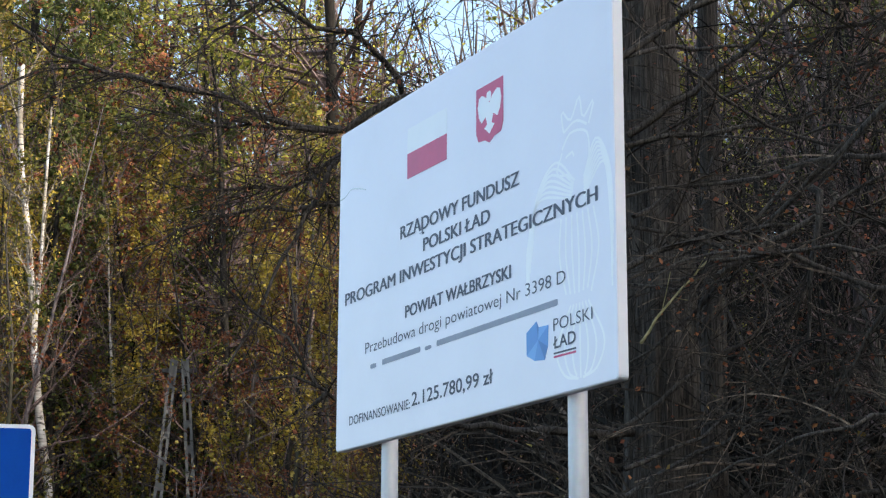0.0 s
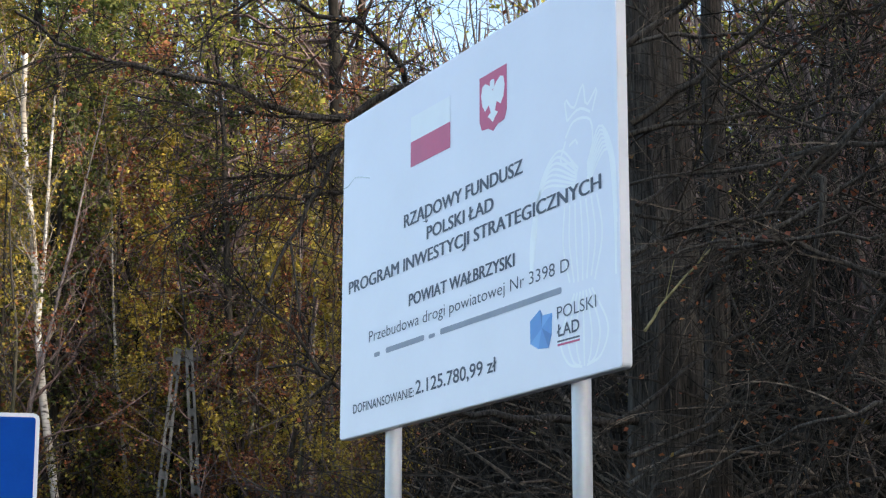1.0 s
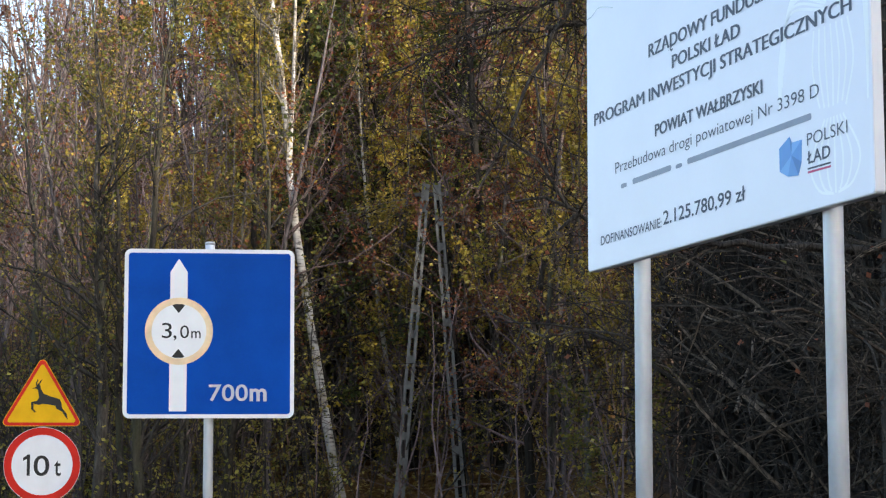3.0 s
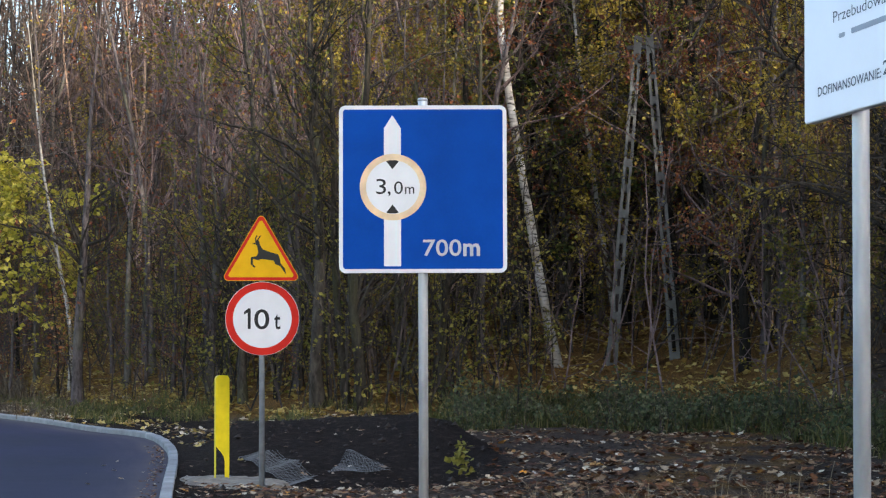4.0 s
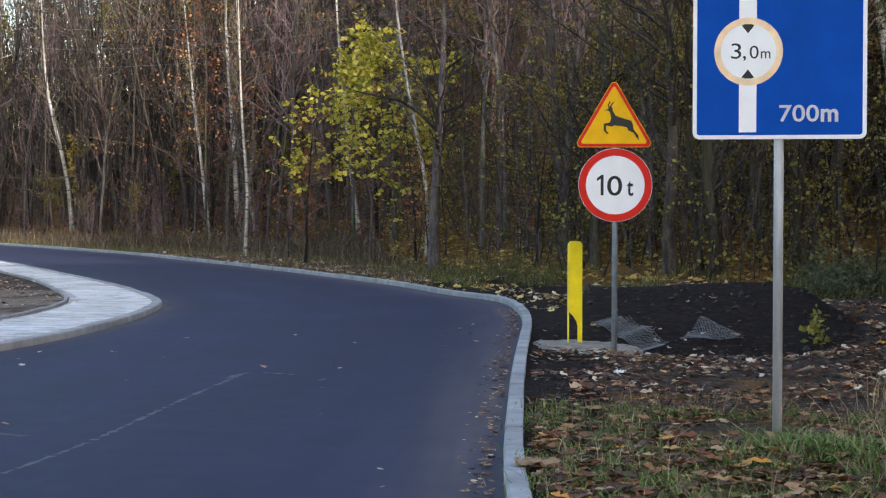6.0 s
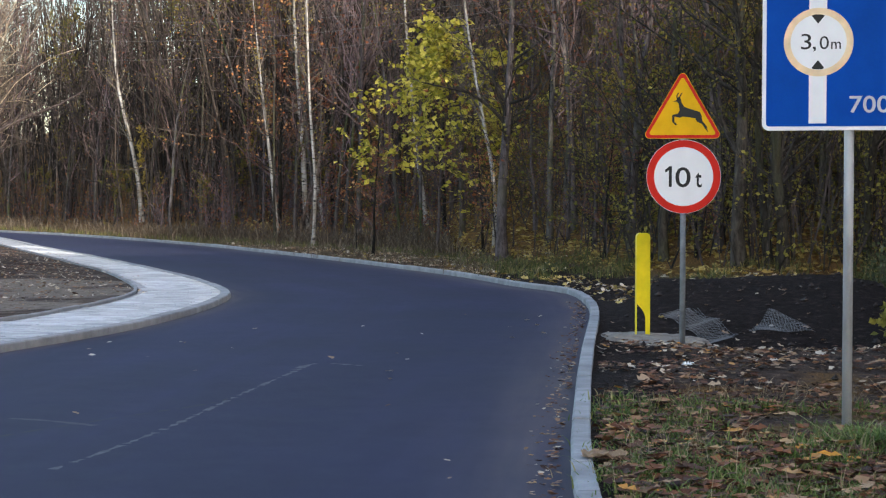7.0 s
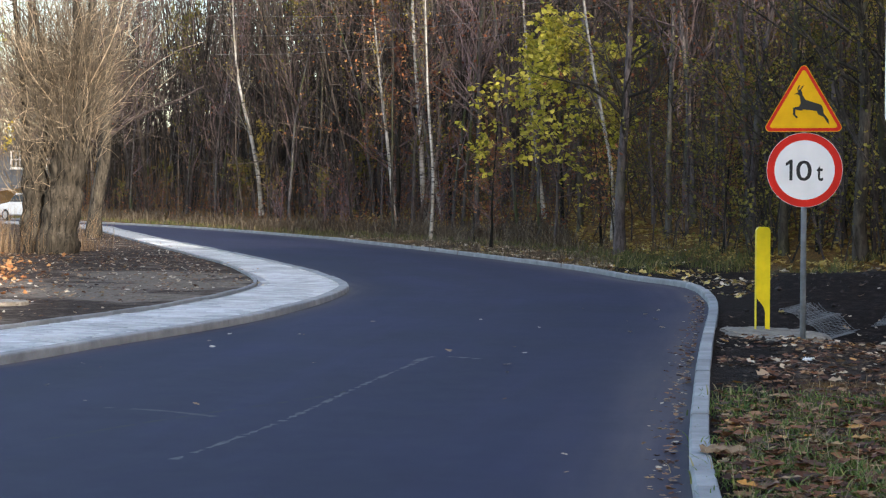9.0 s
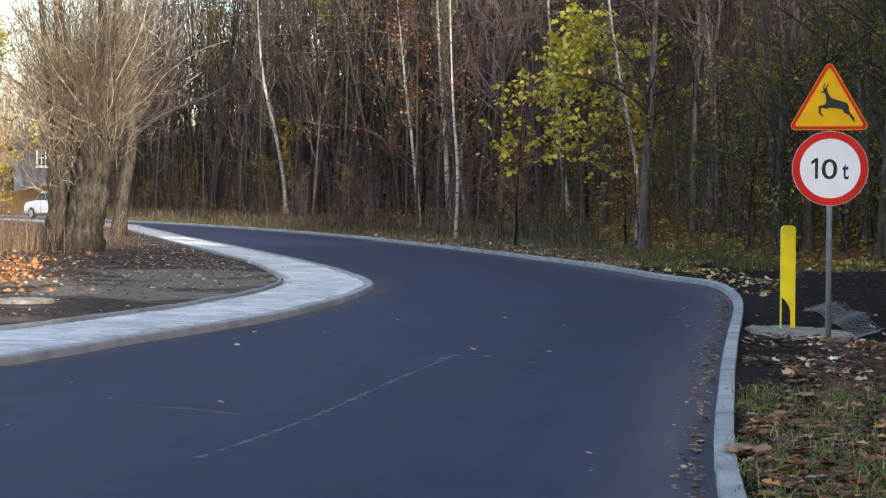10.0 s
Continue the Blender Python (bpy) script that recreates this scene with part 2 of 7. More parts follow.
M_INK = worn("grey_blue_ink", (0.065, 0.078, 0.115), 0.5, vary=0.1)
M_CRIMSON = worn("crimson_print", (0.62, 0.09, 0.20), 0.45, vary=0.06)
M_BLUE = worn("blue_film", (0.002, 0.058, 0.33), 0.5, vary=0.10, scale=2.5, spec=0.06)
M_LOGO1 = worn("logo_blue", (0.09, 0.30, 0.68), 0.4, vary=0.05)
M_LOGO2 = worn("logo_light_blue", (0.15, 0.40, 0.78), 0.4, vary=0.05)
M_LOGO3 = worn("logo_dark_blue", (0.05, 0.20, 0.52), 0.4, vary=0.05)
M_RED = worn("red_film", (0.55, 0.022, 0.014), 0.4, vary=0.08, spec=0.1)
M_YELLOW = worn("yellow_film", (0.72, 0.41, 0.006), 0.4, vary=0.07, spec=0.1)
M_CREAM = worn("faded_ring", (0.74, 0.56, 0.36), 0.42, vary=0.12, scale=9)
M_BLACK = worn("black_film", (0.012, 0.012, 0.013), 0.45, vary=0.1)
M_MARKER = worn("yellow_plastic", (0.80, 0.62, 0.015), 0.4, vary=0.12, scale=5, bump_amt=0.1)
M_ALU = worn("aluminium_back", (0.5, 0.51, 0.53), 0.45, 0.8, vary=0.08)
M_ASPHALT = asphalt_mat()
M_SEAM = concrete_mat("dusty_seam", (0.026, 0.027, 0.038), (0.062, 0.062, 0.072), 8)
M_JOINT = concrete_mat("dusty_joint", (0.040, 0.042, 0.055), (0.12, 0.12, 0.13), 8)
M_KERB = concrete_mat("kerb_concrete", (0.185, 0.188, 0.195), (0.335, 0.340, 0.350), 3)
M_BLOCK = block_mat("paving_blocks", (0.34, 0.352, 0.372), (0.47, 0.482, 0.502))
M_PAVE = concrete_mat("paving_joint_sand", (0.26, 0.26, 0.265), (0.40, 0.40, 0.405), 3)
M_POLE = concrete_mat("pole_concrete", (0.075, 0.071, 0.066), (0.175, 0.167, 0.155), 3)
M_PAD = concrete_mat("pad_concrete", (0.10, 0.080, 0.060), (0.34, 0.30, 0.25), 7)
M_SOIL = soil_mat()
M_BARK = bark_mat("grey_brown_bark", (0.0534, 0.0440, 0.0468), (0.2328, 0.2000, 0.2145), moss=0.5)
M_BARK_G = bark_mat("pale_grey_bark", (0.0582, 0.0530, 0.0546), (0.2231, 0.2050, 0.2145), moss=0.9)
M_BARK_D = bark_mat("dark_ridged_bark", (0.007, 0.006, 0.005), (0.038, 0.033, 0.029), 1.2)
# darker copy of the grey bark, with woodland shade in its tone
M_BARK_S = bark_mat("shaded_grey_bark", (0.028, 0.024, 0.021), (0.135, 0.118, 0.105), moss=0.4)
M_BARK_R = bark_mat("rough_furrowed_bark", (0.009, 0.0078, 0.0070), (0.150, 0.135, 0.124), 1.3, hscale=21)
M_TWIG_B = bark_mat("brush_twig_bark", (0.014, 0.0112, 0.0098), (0.180, 0.154, 0.132), island=True)
M_WHIP = bark_mat("undergrowth_bark", (0.0388, 0.0300, 0.0299), (0.1649, 0.1300, 0.1300))
M_BIRCH_T = bark_mat("birch_twig_bark", (0.12, 0.10, 0.08), (0.37, 0.33, 0.28))
M_TWIG = bark_mat("twig_bark", (0.0970, 0.0660, 0.0676), (0.3104, 0.2300, 0.2340))
M_TWIG_D = bark_mat("dark_twig_bark", (0.016, 0.013, 0.012), (0.09, 0.08, 0.07))
M_TWIG_R = bark_mat("purplish_twig_bark", (0.1455, 0.1000, 0.1170), (0.4074, 0.3100, 0.3510))
M_TWIG_L = bark_mat("tan_willow_twig", (0.22, 0.175, 0.135), (0.62, 0.53, 0.42), island=True)
M_WILLOW = bark_mat("willow_bark", (0.010, 0.0085, 0.0072), (0.150, 0.128, 0.104), 1.3)
M_FARBARK = bark_mat("far_wood_bark", (0.044, 0.037, 0.035), (0.225, 0.192, 0.178), island=True)
# pale tan because sunlight on the far hill is put into the bark
M_HILLBARK = bark_mat("sunlit_hill_bark", (0.16, 0.12, 0.09), (0.48, 0.38, 0.28))
M_WARMBARK = bark_mat("warm_wood_bark", (0.11, 0.076, 0.060), (0.42, 0.30, 0.24), island=True)
M_BIRCH = birch_mat()
L_YEL = leaf_mat("yellow_leaves", [(0, (0.19, 0.165, 0.025)), (0.35, (0.34, 0.25, 0.03)), (0.7, (0.48, 0.36, 0.06)), (0.93, (0.56, 0.46, 0.14)), (1, (0.42, 0.24, 0.05))])
L_AMBER = leaf_mat("amber_leaves", [(0, (0.10, 0.062, 0.022)), (0.5, (0.20, 0.125, 0.035)), (1, (0.34, 0.25, 0.075))], 0.4)
L_SAP = leaf_mat("sapling_leaves", [(0, (0.17, 0.165, 0.032)), (1, (0.40, 0.34, 0.075))])
L_LIME = leaf_mat("lime_leaves", [(0, (0.20, 0.21, 0.03)), (0.5, (0.56, 0.49, 0.065)), (1, (0.78, 0.66, 0.14))])
L_OLIVE = leaf_mat("olive_leaves", [(0, (0.07, 0.085, 0.018)), (0.5, (0.16, 0.15, 0.03)), (0.85, (0.27, 0.20, 0.035)), (1, (0.22, 0.12, 0.035))])
L_RUST = leaf_mat("rust_leaves", [(0, (0.12, 0.040, 0.024)), (0.5, (0.24, 0.082, 0.042)), (0.85, (0.34, 0.13, 0.055)), (1, (0.36, 0.21, 0.085))])
L_WEED = leaf_mat("weed_leaves", [(0, (0.050, 0.070, 0.034)), (0.6, (0.105, 0.135, 0.065)), (1, (0.23, 0.22, 0.12))])
L_FIR = leaf_mat("conifer_needles", [(0, (0.035, 0.055, 0.014)), (0.6, (0.085, 0.105, 0.026)), (1, (0.17, 0.17, 0.045))])
L_LARCH = leaf_mat("larch_needles", [(0, (0.14, 0.18, 0.032)), (0.6, (0.33, 0.33, 0.055)), (1, (0.56, 0.47, 0.09))], 0.45)
L_FALL = leaf_mat("fallen_leaves", [(0, (0.040, 0.018, 0.011)), (0.45, (0.120, 0.047, 0.022)), (0.75, (0.25, 0.105, 0.045)), (0.9, (0.38, 0.23, 0.13)), (0.96, (0.44, 0.31, 0.18)), (1, (0.62, 0.27, 0.03))], 0.15)
L_COPPER = leaf_mat("copper_leaves", [(0, (0.28, 0.10, 0.04)), (0.5, (0.50, 0.21, 0.08)), (1, (0.68, 0.40, 0.18))], 0.35)
L_FALLY = leaf_mat("fallen_yellow_leaves", [(0, (0.19, 0.10, 0.035)), (0.5, (0.44, 0.30, 0.075)), (1, (0.66, 0.52, 0.20))], 0.2)
L_CRUMB = leaf_mat("leaf_crumbs", [(0, (0.018, 0.012, 0.009)), (0.5, (0.060, 0.036, 0.024)), (0.85, (0.13, 0.085, 0.056)), (1, (0.30, 0.22, 0.15))], 0.1)
L_PALE = leaf_mat("pale_fallen_leaves", [(0, (0.15, 0.075, 0.035)), (0.4, (0.38, 0.25, 0.15)), (0.8, (0.60, 0.50, 0.37)), (1, (0.70, 0.62, 0.52))], 0.1)
G_GREEN = leaf_mat("grass_blades", [(0, (0.065, 0.105, 0.022)), (0.5, (0.130, 0.200, 0.042)), (0.82, (0.23, 0.25, 0.075)), (1, (0.40, 0.31, 0.17))], 0.3)
G_RANK = leaf_mat("rank_grass_blades", [(0, (0.060, 0.075, 0.026)), (0.5, (0.115, 0.130, 0.042)), (0.8, (0.20, 0.18, 0.065)), (1, (0.33, 0.26, 0.13))], 0.3)
G_LUSH = leaf_mat("lush_grass_blades", [(0, (0.085, 0.135, 0.035)), (0.6, (0.155, 0.225, 0.062)), (1, (0.32, 0.34, 0.13))], 0.35)
G_DRY = leaf_mat("dry_grass", [(0, (0.17, 0.12, 0.065)), (0.6, (0.36, 0.27, 0.16)), (1, (0.52, 0.42, 0.27))], 0.3)
G_REED = leaf_mat("dead_stalks", [(0, (0.065, 0.045, 0.032)), (0.6, (0.135, 0.100, 0.068)), (1, (0.30, 0.24, 0.17))], 0.25)
G_STRAW = leaf_mat("straw_reeds", [(0, (0.14, 0.085, 0.045)), (0.6, (0.32, 0.21, 0.12)), (1, (0.52, 0.38, 0.24))], 0.3)
M_ROOF = concrete_mat("dark_roof_tiles", (0.03, 0.028, 0.028), (0.08, 0.07, 0.065), 4)
M_CABLE = worn("weathered_cable", (0.26, 0.26, 0.27), 0.6, vary=0.1)


from mathutils.bvhtree import BVHTree


# ---- mesh helpers ----
def mesh_of(name, verts, faces, material, smooth=False):
    me = bpy.data.meshes.new(name)
    me.from_pydata([tuple(v) for v in verts], [], faces)
    me.materials.append(material)
    if smooth:
        me.shade_smooth()
    return me


def part(name, data, material, parent, label=""):
    """One mesh object under a thing or a part; data: a bmesh or a mesh."""
    if isinstance(data, bmesh.types.BMesh):
        me = bpy.data.meshes.new(name)
        data.to_mesh(me)
        data.free()
        me.materials.append(material)
    else:
        me = data
    ob = new(name, me)
    if parent is not None:
        ob.parent = parent
    return tagged(ob, label)


def thing(name, m, label, category, group="", kind=""):
    ob = new(name)
    ob.empty_display_size = 0.2
    ob.matrix_world = m
    return tagged(ob, label, category, group, kind)


def solid(name, verts, faces, material, label, category, kind="", group="", smooth=False):
    return tagged(new(name, mesh_of(name, verts, faces, material, smooth)), label, category, group, kind)


def box_bm(x0, x1, y0, y1, z0, z1, bevel=0.0, seg=2):
    bm = bmesh.new()
    bmesh.ops.create_cube(bm, size=1, matrix=Matrix.Translation(((x0 + x1) / 2, (y0 + y1) / 2, (z0 + z1) / 2))
                          @ Matrix.Diagonal((x1 - x0, y1 - y0, z1 - z0, 1)))
    if bevel:
        bmesh.ops.bevel(bm, geom=bm.edges[:], offset=bevel, segments=seg, affect="EDGES", profile=0.6)
    return bm


def prism_bm(outline, y0, y1, bevel=0.0):
    """A plate: an outline in x and z, from y0 (front) to y1 (back)."""
    bm = bmesh.new()
    f = bm.faces.new([bm.verts.new((x, y0, z)) for x, z in outline])
    ext = bmesh.ops.extrude_face_region(bm, geom=[f])
    bmesh.ops.translate(bm, vec=(0, y1 - y0, 0), verts=[v for v in ext["geom"] if isinstance(v, bmesh.types.BMVert)])
    bmesh.ops.recalc_face_normals(bm, faces=bm.faces[:])
    if bevel:
        bmesh.ops.bevel(bm, geom=bm.edges[:], offset=bevel, segments=1, affect="EDGES")
    return bm


def round_rect(w, h, r, cx=0.0, cz=0.0, seg=6):
    pts = []
    for sx, sz, a0 in ((1, 1, 0), (-1, 1, 90), (-1, -1, 180), (1, -1, 270)):
        for k in range(seg + 1):
            a = radians(a0 + 90 * k / seg)
            pts.append((cx + sx * (w / 2 - r) + r * math.cos(a), cz + sz * (h / 2 - r) + r * math.sin(a)))
    return pts


def circle(r, cx=0.0, cz=0.0, n=56):
    return [(cx + r * math.cos(2 * math.pi * k / n), cz + r * math.sin(2 * math.pi * k / n)) for k in range(n)]


def round_tri(side, r, cx, z0, seg=7):
    """A triangle that stands on its base, with rounded corners; side and z0 are those of the sharp one."""
    h = side * math.sqrt(3) / 2
    corners = [((cx + side / 2), z0, -1), (cx, z0 + h, 1), (cx - side / 2, z0, 3)]
    pts, mid = [], (cx, z0 + h / 3)
    for (x, z, _), a0 in zip(corners, (-90, 30, 150)):
        d = math.hypot(x - mid[0], z - mid[1])
        k = (d - 2 * r) / d
        ox, oz = mid[0] + (x - mid[0]) * k, mid[1] + (z - mid[1]) * k
        for q in range(seg + 1):
            a = radians(a0 + 120 * q / seg)
            pts.append((ox + r * math.cos(a), oz + r * math.sin(a)))
    return pts


def ring_bm(outer, inner, y0, y1):
    """A flat frame between two outlines of equal count."""
    bm = bmesh.new()
    n = len(outer)
    rows = [[bm.verts.new((x, y, z)) for x, z in o] for o, y in ((outer, y0), (inner, y0), (inner, y1), (outer, y1))]
    for a, b in ((0, 1), (1, 2), (2, 3), (3, 0)):
        for k in range(n):
            bm.faces.new((rows[a][k], rows[a][(k + 1) % n], rows[b][(k + 1) % n], rows[b][k]))
    bmesh.ops.recalc_face_normals(bm, faces=bm.faces[:])
    return bm


def tube_bm(r, z0, z1, n=20, x=0.0, y=0.0, lean=0.0):
    bm = bmesh.new()
    rings = []
    for z, rr in ((z0, r), (z1 - 0.006, r), (z1, r * 0.86)):
        rings.append([bm.verts.new((x + rr * math.cos(2 * math.pi * k / n), y + rr * math.sin(2 * math.pi * k / n), z)) for k in range(n)])
    for a, b in zip(rings, rings[1:]):
        for k in range(n):
            bm.faces.new((a[k], a[(k + 1) % n], b[(k + 1) % n], b[k])).smooth = True
    bm.faces.new(rings[-1])
    bm.faces.new(rings[0][::-1])
    return bm


def glyphs(text, heavy):
    cu = bpy.data.curves.new("letters", "FONT")
    cu.body, cu.size, cu.offset, cu.extrude, cu.resolution_u = text, 1.0, heavy, 0.0, 4
    tmp = new("letters", cu)
    bpy.context.view_layer.update()
    me = bpy.data.meshes.new_from_object(tmp.evaluated_get(bpy.context.evaluated_depsgraph_get()))
    bpy.data.objects.remove(tmp)
    co = np.zeros(len(me.vertices) * 3)
    me.vertices.foreach_get("co", co)
    return me, co.reshape(-1, 3)


def text_part(text, x0, x1, z0, z1, y, material, parent, heavy=0.0, name="word", bold=0.0):
    """Words in the built-in font, fitted to a box; z0 is the baseline, z1 the height of the capitals or figures."""
    _, whole = glyphs(text, heavy)
    cap = 0.729 if not text.islower() else max(0.1, whole[:, 1].max())
    lo, hi = whole[:, 0].min(), whole[:, 0].max()
    done = ""
    for w in text.split(" "):
        done = (done + " " + w).strip()
        shift = glyphs(done, heavy)[1][:, 0].max()
        me, co = glyphs(w, heavy)
        out = np.zeros_like(co)
        out[:, 0] = x0 + (co[:, 0] - co[:, 0].max() + shift - lo) * (x1 - x0) / (hi - lo)
        out[:, 1] = y
        out[:, 2] = z0 + co[:, 1] * (z1 - z0) / cap
        me.vertices.foreach_set("co", out.ravel())
        if bold:
            bm = bmesh.new()
            for shift_x, lift in ((-bold, 0.0), (bold, -0.0002)):
                me.transform(Matrix.Translation((shift_x, lift, 0)))
                bm.from_mesh(me)
                me.transform(Matrix.Translation((-shift_x, -lift, 0)))
            bm.to_mesh(me)
            bm.free()
        me.materials.clear()
        me.materials.append(material)
        me.name = name
        part(name, me, material, parent)


def spline(points, step):
    """A smooth line through control points, resampled at even steps."""
    p = np.array(points, float)
    p = np.vstack([2 * p[0] - p[1], p, 2 * p[-1] - p[-2]])
    out = []
    for a, b, c, d in zip(p, p[1:], p[2:], p[3:]):
        for t in np.linspace(0, 1, 24, endpoint=False):
            out.append(0.5 * (2 * b + (c - a) * t + (2 * a - 5 * b + 4 * c - d) * t * t + (3 * b - a - 3 * c + d) * t ** 3))
    out = np.array(out + [p[-2]])
    s = np.concatenate([[0], np.cumsum(np.linalg.norm(np.diff(out, axis=0), axis=1))])
    k = np.arange(0, s[-1], step)
    return np.stack([np.interp(k, s, out[:, i]) for i in range(out.shape[1])], 1)


def normals_of(line):
    t = np.gradient(line, axis=0)
    t /= np.linalg.norm(t, axis=1)[:, None]
    return np.stack([t[:, 1], -t[:, 0]], 1)          # to the right of the way along the line


def grid_mesh(name, P, material, smooth=True):
    """P: rows x columns x 3."""
    a, b = P.shape[:2]
    idx = np.arange(a * b).reshape(a, b)
    f = np.stack([idx[:-1, :-1], idx[1:, :-1], idx[1:, 1:], idx[:-1, 1:]], -1).reshape(-1, 4)
    return mesh_of(name, P.reshape(-1, 3), f.tolist(), material, smooth)


# ---- the lie of the land ----
RIM_AZ = [-180, -152, -147, -141, -136, -125, -103, -88, -60, -20, -8, 0, 5, 10, 18, 22, 25.5, 28, 31.5, 36.5, 41, 46, 70]
RIM_R = [14, 12, 12, 12, 12, 12, 12, 12, 11, 12, 14, 24, 31, 33, 31, 35, 43.5, 54, 62, 74, 100, 120, 200]
RISE = [0.6, 0.8, 0.9, 1.0, 1.0, 1.0, 0.9, 0.7, 0.6, 0.42, 0.36, 0.40, 0.40, 0.40, 0.38, 0.34, 0.30, 0.24, 0.18, 0.14, 0.12, 0.14, 0.04]


def land(x, y):
    """Height of the verge and of the wooded slope, and of an unseen hill added behind the camera."""
    x, y = np.asarray(x, float), np.asarray(y, float)
    r, az = np.hypot(x, y), np.degrees(np.arctan2(-x, y))
    e = r - np.interp(az, RIM_AZ, RIM_R)
    up = np.interp(az, RIM_AZ, RISE)
    foot = np.clip(e, 0, 8)
    z = 0.16 * foot * np.clip(up / 0.3, 0.3, 1) + up * np.clip(e - 8, 0, None) ** 2 / (np.clip(e - 8, 0, None) + 5)
    z = z + 0.15 * np.clip(e - 4.5, 0, 7) * np.clip((az - 1) / 2, 0, 1) * np.clip((17 - az) / 3, 0, 1)
    # crests at bearings below -60 are unseen, added and notched to shape sun shade
    top = np.interp(az, RIM_AZ[:6] + [-119.5, -116.5, -112] + RIM_AZ[6:], [24, 30, 36, 40, 42, 31, 28, 47, 49, 35, 32, 27, 24, 30, 36, 31, 28, 33, 34, 34, 30, 19, 18, 15, 11, 6])
    z = top * np.tanh(z / top)
    w = np.clip((az - 12.4) / 2.2, 0, 1) * np.clip((23.0 - az) / 3.0, 0, 1)
    w = w * w * (3 - 2 * w)
    z = z + 0.45 * w * np.exp(-((r - 25.0) / 2.1) ** 2) * (1 + 0.10 * np.sin(1.7 * x + 0.8 * y)) - 0.24 * w * np.exp(-((r - 21.0) / 1.2) ** 2)
    z = z + 0.05 * np.sin(x * 1.7 + 0.6 * y) * np.sin(y * 1.3) * np.clip((r - 8) / 10, 0, 1)
    z = z - 0.065 * np.exp(-(((x + 7.2) / 1.1) ** 2 + ((y - 18.8) / 1.3) ** 2))
    rough = np.sin(3.1 * x + 2.0 * np.sin(1.7 * y)) * np.sin(2.7 * y + 1.5 * np.sin(2.3 * x))
    return z + 0.05 + 0.028 * rough * np.clip((r - 10) / 6, 0, 1)


# kerb line on the outer side of the bend, from behind the camera to the far end
KERB = [(46, -92), (28, -58), (13, -28), (4.2, -9.0), (2.2, -3.6), (0.15, 0.6), (-1.6, 4.3), (-3.6, 8.55), (-4.26, 10.03), (-5.15, 12.15), (-6.51, 15.44), (-8.10, 19.38), (-9.24, 22.2),
        (-10.45, 24.9), (-11.97, 27.7), (-13.8, 29.6), (-15.95, 32.2), (-18.5, 34.9), (-21.7, 38.1), (-25.4, 41.7), (-29.8, 45.8),
        (-35.4, 50.9), (-47.7, 60.4), (-58.4, 67.2), (-80, 79), (-110, 92)]
WALK_OUT = [(30, -100), (12, -62), (-6, -32), (-12.6, -8), (-11.9, 0), (-11.5, 7), (-11.5, 11.5), (-12.0, 13.5), (-12.57, 16.0), (-13.08, 17.7), (-14.16, 20.4), (-15.2, 22.55),
            (-16.1, 24.1), (-17.2, 25.5), (-19.5, 28.1), (-22.1, 30.75), (-24.6, 33.2), (-30.8, 39.2), (-37.2, 45.2), (-46.2, 54.0), (-56, 62.6), (-78, 73.5), (-108, 86)]
WALK_IN = [(27, -101), (9, -63), (-9, -33), (-15.5, -8), (-14.7, 0), (-14.0, 7), (-13.85, 13.0), (-14.1, 15.1), (-14.4, 16.25), (-14.72, 17.55), (-15.52, 19.75), (-16.1, 21.1), (-16.9, 22.65),
           (-17.7, 23.87), (-18.95, 25.45), (-22.3, 29.2), (-25.5, 32.4), (-32.5, 39.2), (-39.6, 46.1), (-48, 54.2), (-57.3, 60.6), (-79, 71.4), (-109, 84)]
kerb_line = spline([(x - 0.05, y - 0.02) for x, y in KERB], 0.5)
out_line, in_line = spline(WALK_OUT, 0.5), spline(WALK_IN, 0.5)
kerb_n = normals_of(kerb_line)
K0 = int(np.argmin(np.hypot(kerb_line[:, 0] - 4.2, kerb_line[:, 1] + 9.0)))

# ground sheet out to the horizon
GN = 64
ring_r = [0, 40, 120, 300, 800, 2500]
gv = [(0, 0, -0.35)]
for rr in ring_r[1:]:
    gv += [(rr * math.cos(2 * math.pi * k / GN), rr * math.sin(2 * math.pi * k / GN), -0.35) for k in range(GN)]
gf = [(0, 1 + k, 1 + (k + 1) % GN) for k in range(GN)]
for q in range(len(ring_r) - 2):
    a, b = 1 + q * GN, 1 + (q + 1) * GN
    gf += [(a + k, b + k, b + (k + 1) % GN, a + (k + 1) % GN) for k in range(GN)]
solid("ground", gv, gf, M_SOIL, "dark soil ground reaching to the horizon", "ground", "structure")


def zones(me, litter, turf, sand, peat_shade):
    for nm, vals in (("litter", litter), ("turf", turf), ("sand", sand), ("peat_shade", peat_shade)):
        at = me.attributes.new(nm, "FLOAT", "POINT")
        at.data.foreach_set("value", np.asarray(vals, np.float32).ravel())


# verge and wooded slope on the outer side of the road
lat = np.concatenate([np.arange(0, 30, 0.4), 30 * 1.075 ** np.arange(0, 33)])
VX = kerb_line[:, None, 0] + kerb_n[:, None, 0] * (0.112 + lat[None, :])
VY = kerb_line[:, None, 1] + kerb_n[:, None, 1] * (0.112 + lat[None, :])
VZ = land(VX, VY)
VZ = np.where(lat[None, :] < 0.5, np.minimum(VZ, 0.07), VZ)
me = grid_mesh("verge", np.stack([VX, VY, VZ], -1), M_SOIL)
vr, vaz = np.hypot(VX, VY), np.degrees(np.arctan2(-VX, VY))
e_rim = vr - np.interp(vaz, RIM_AZ, RIM_R)
bare = np.exp(-((vr - 23) / 5.0) ** 2) * np.clip((vaz - 8) / 4, 0, 1)
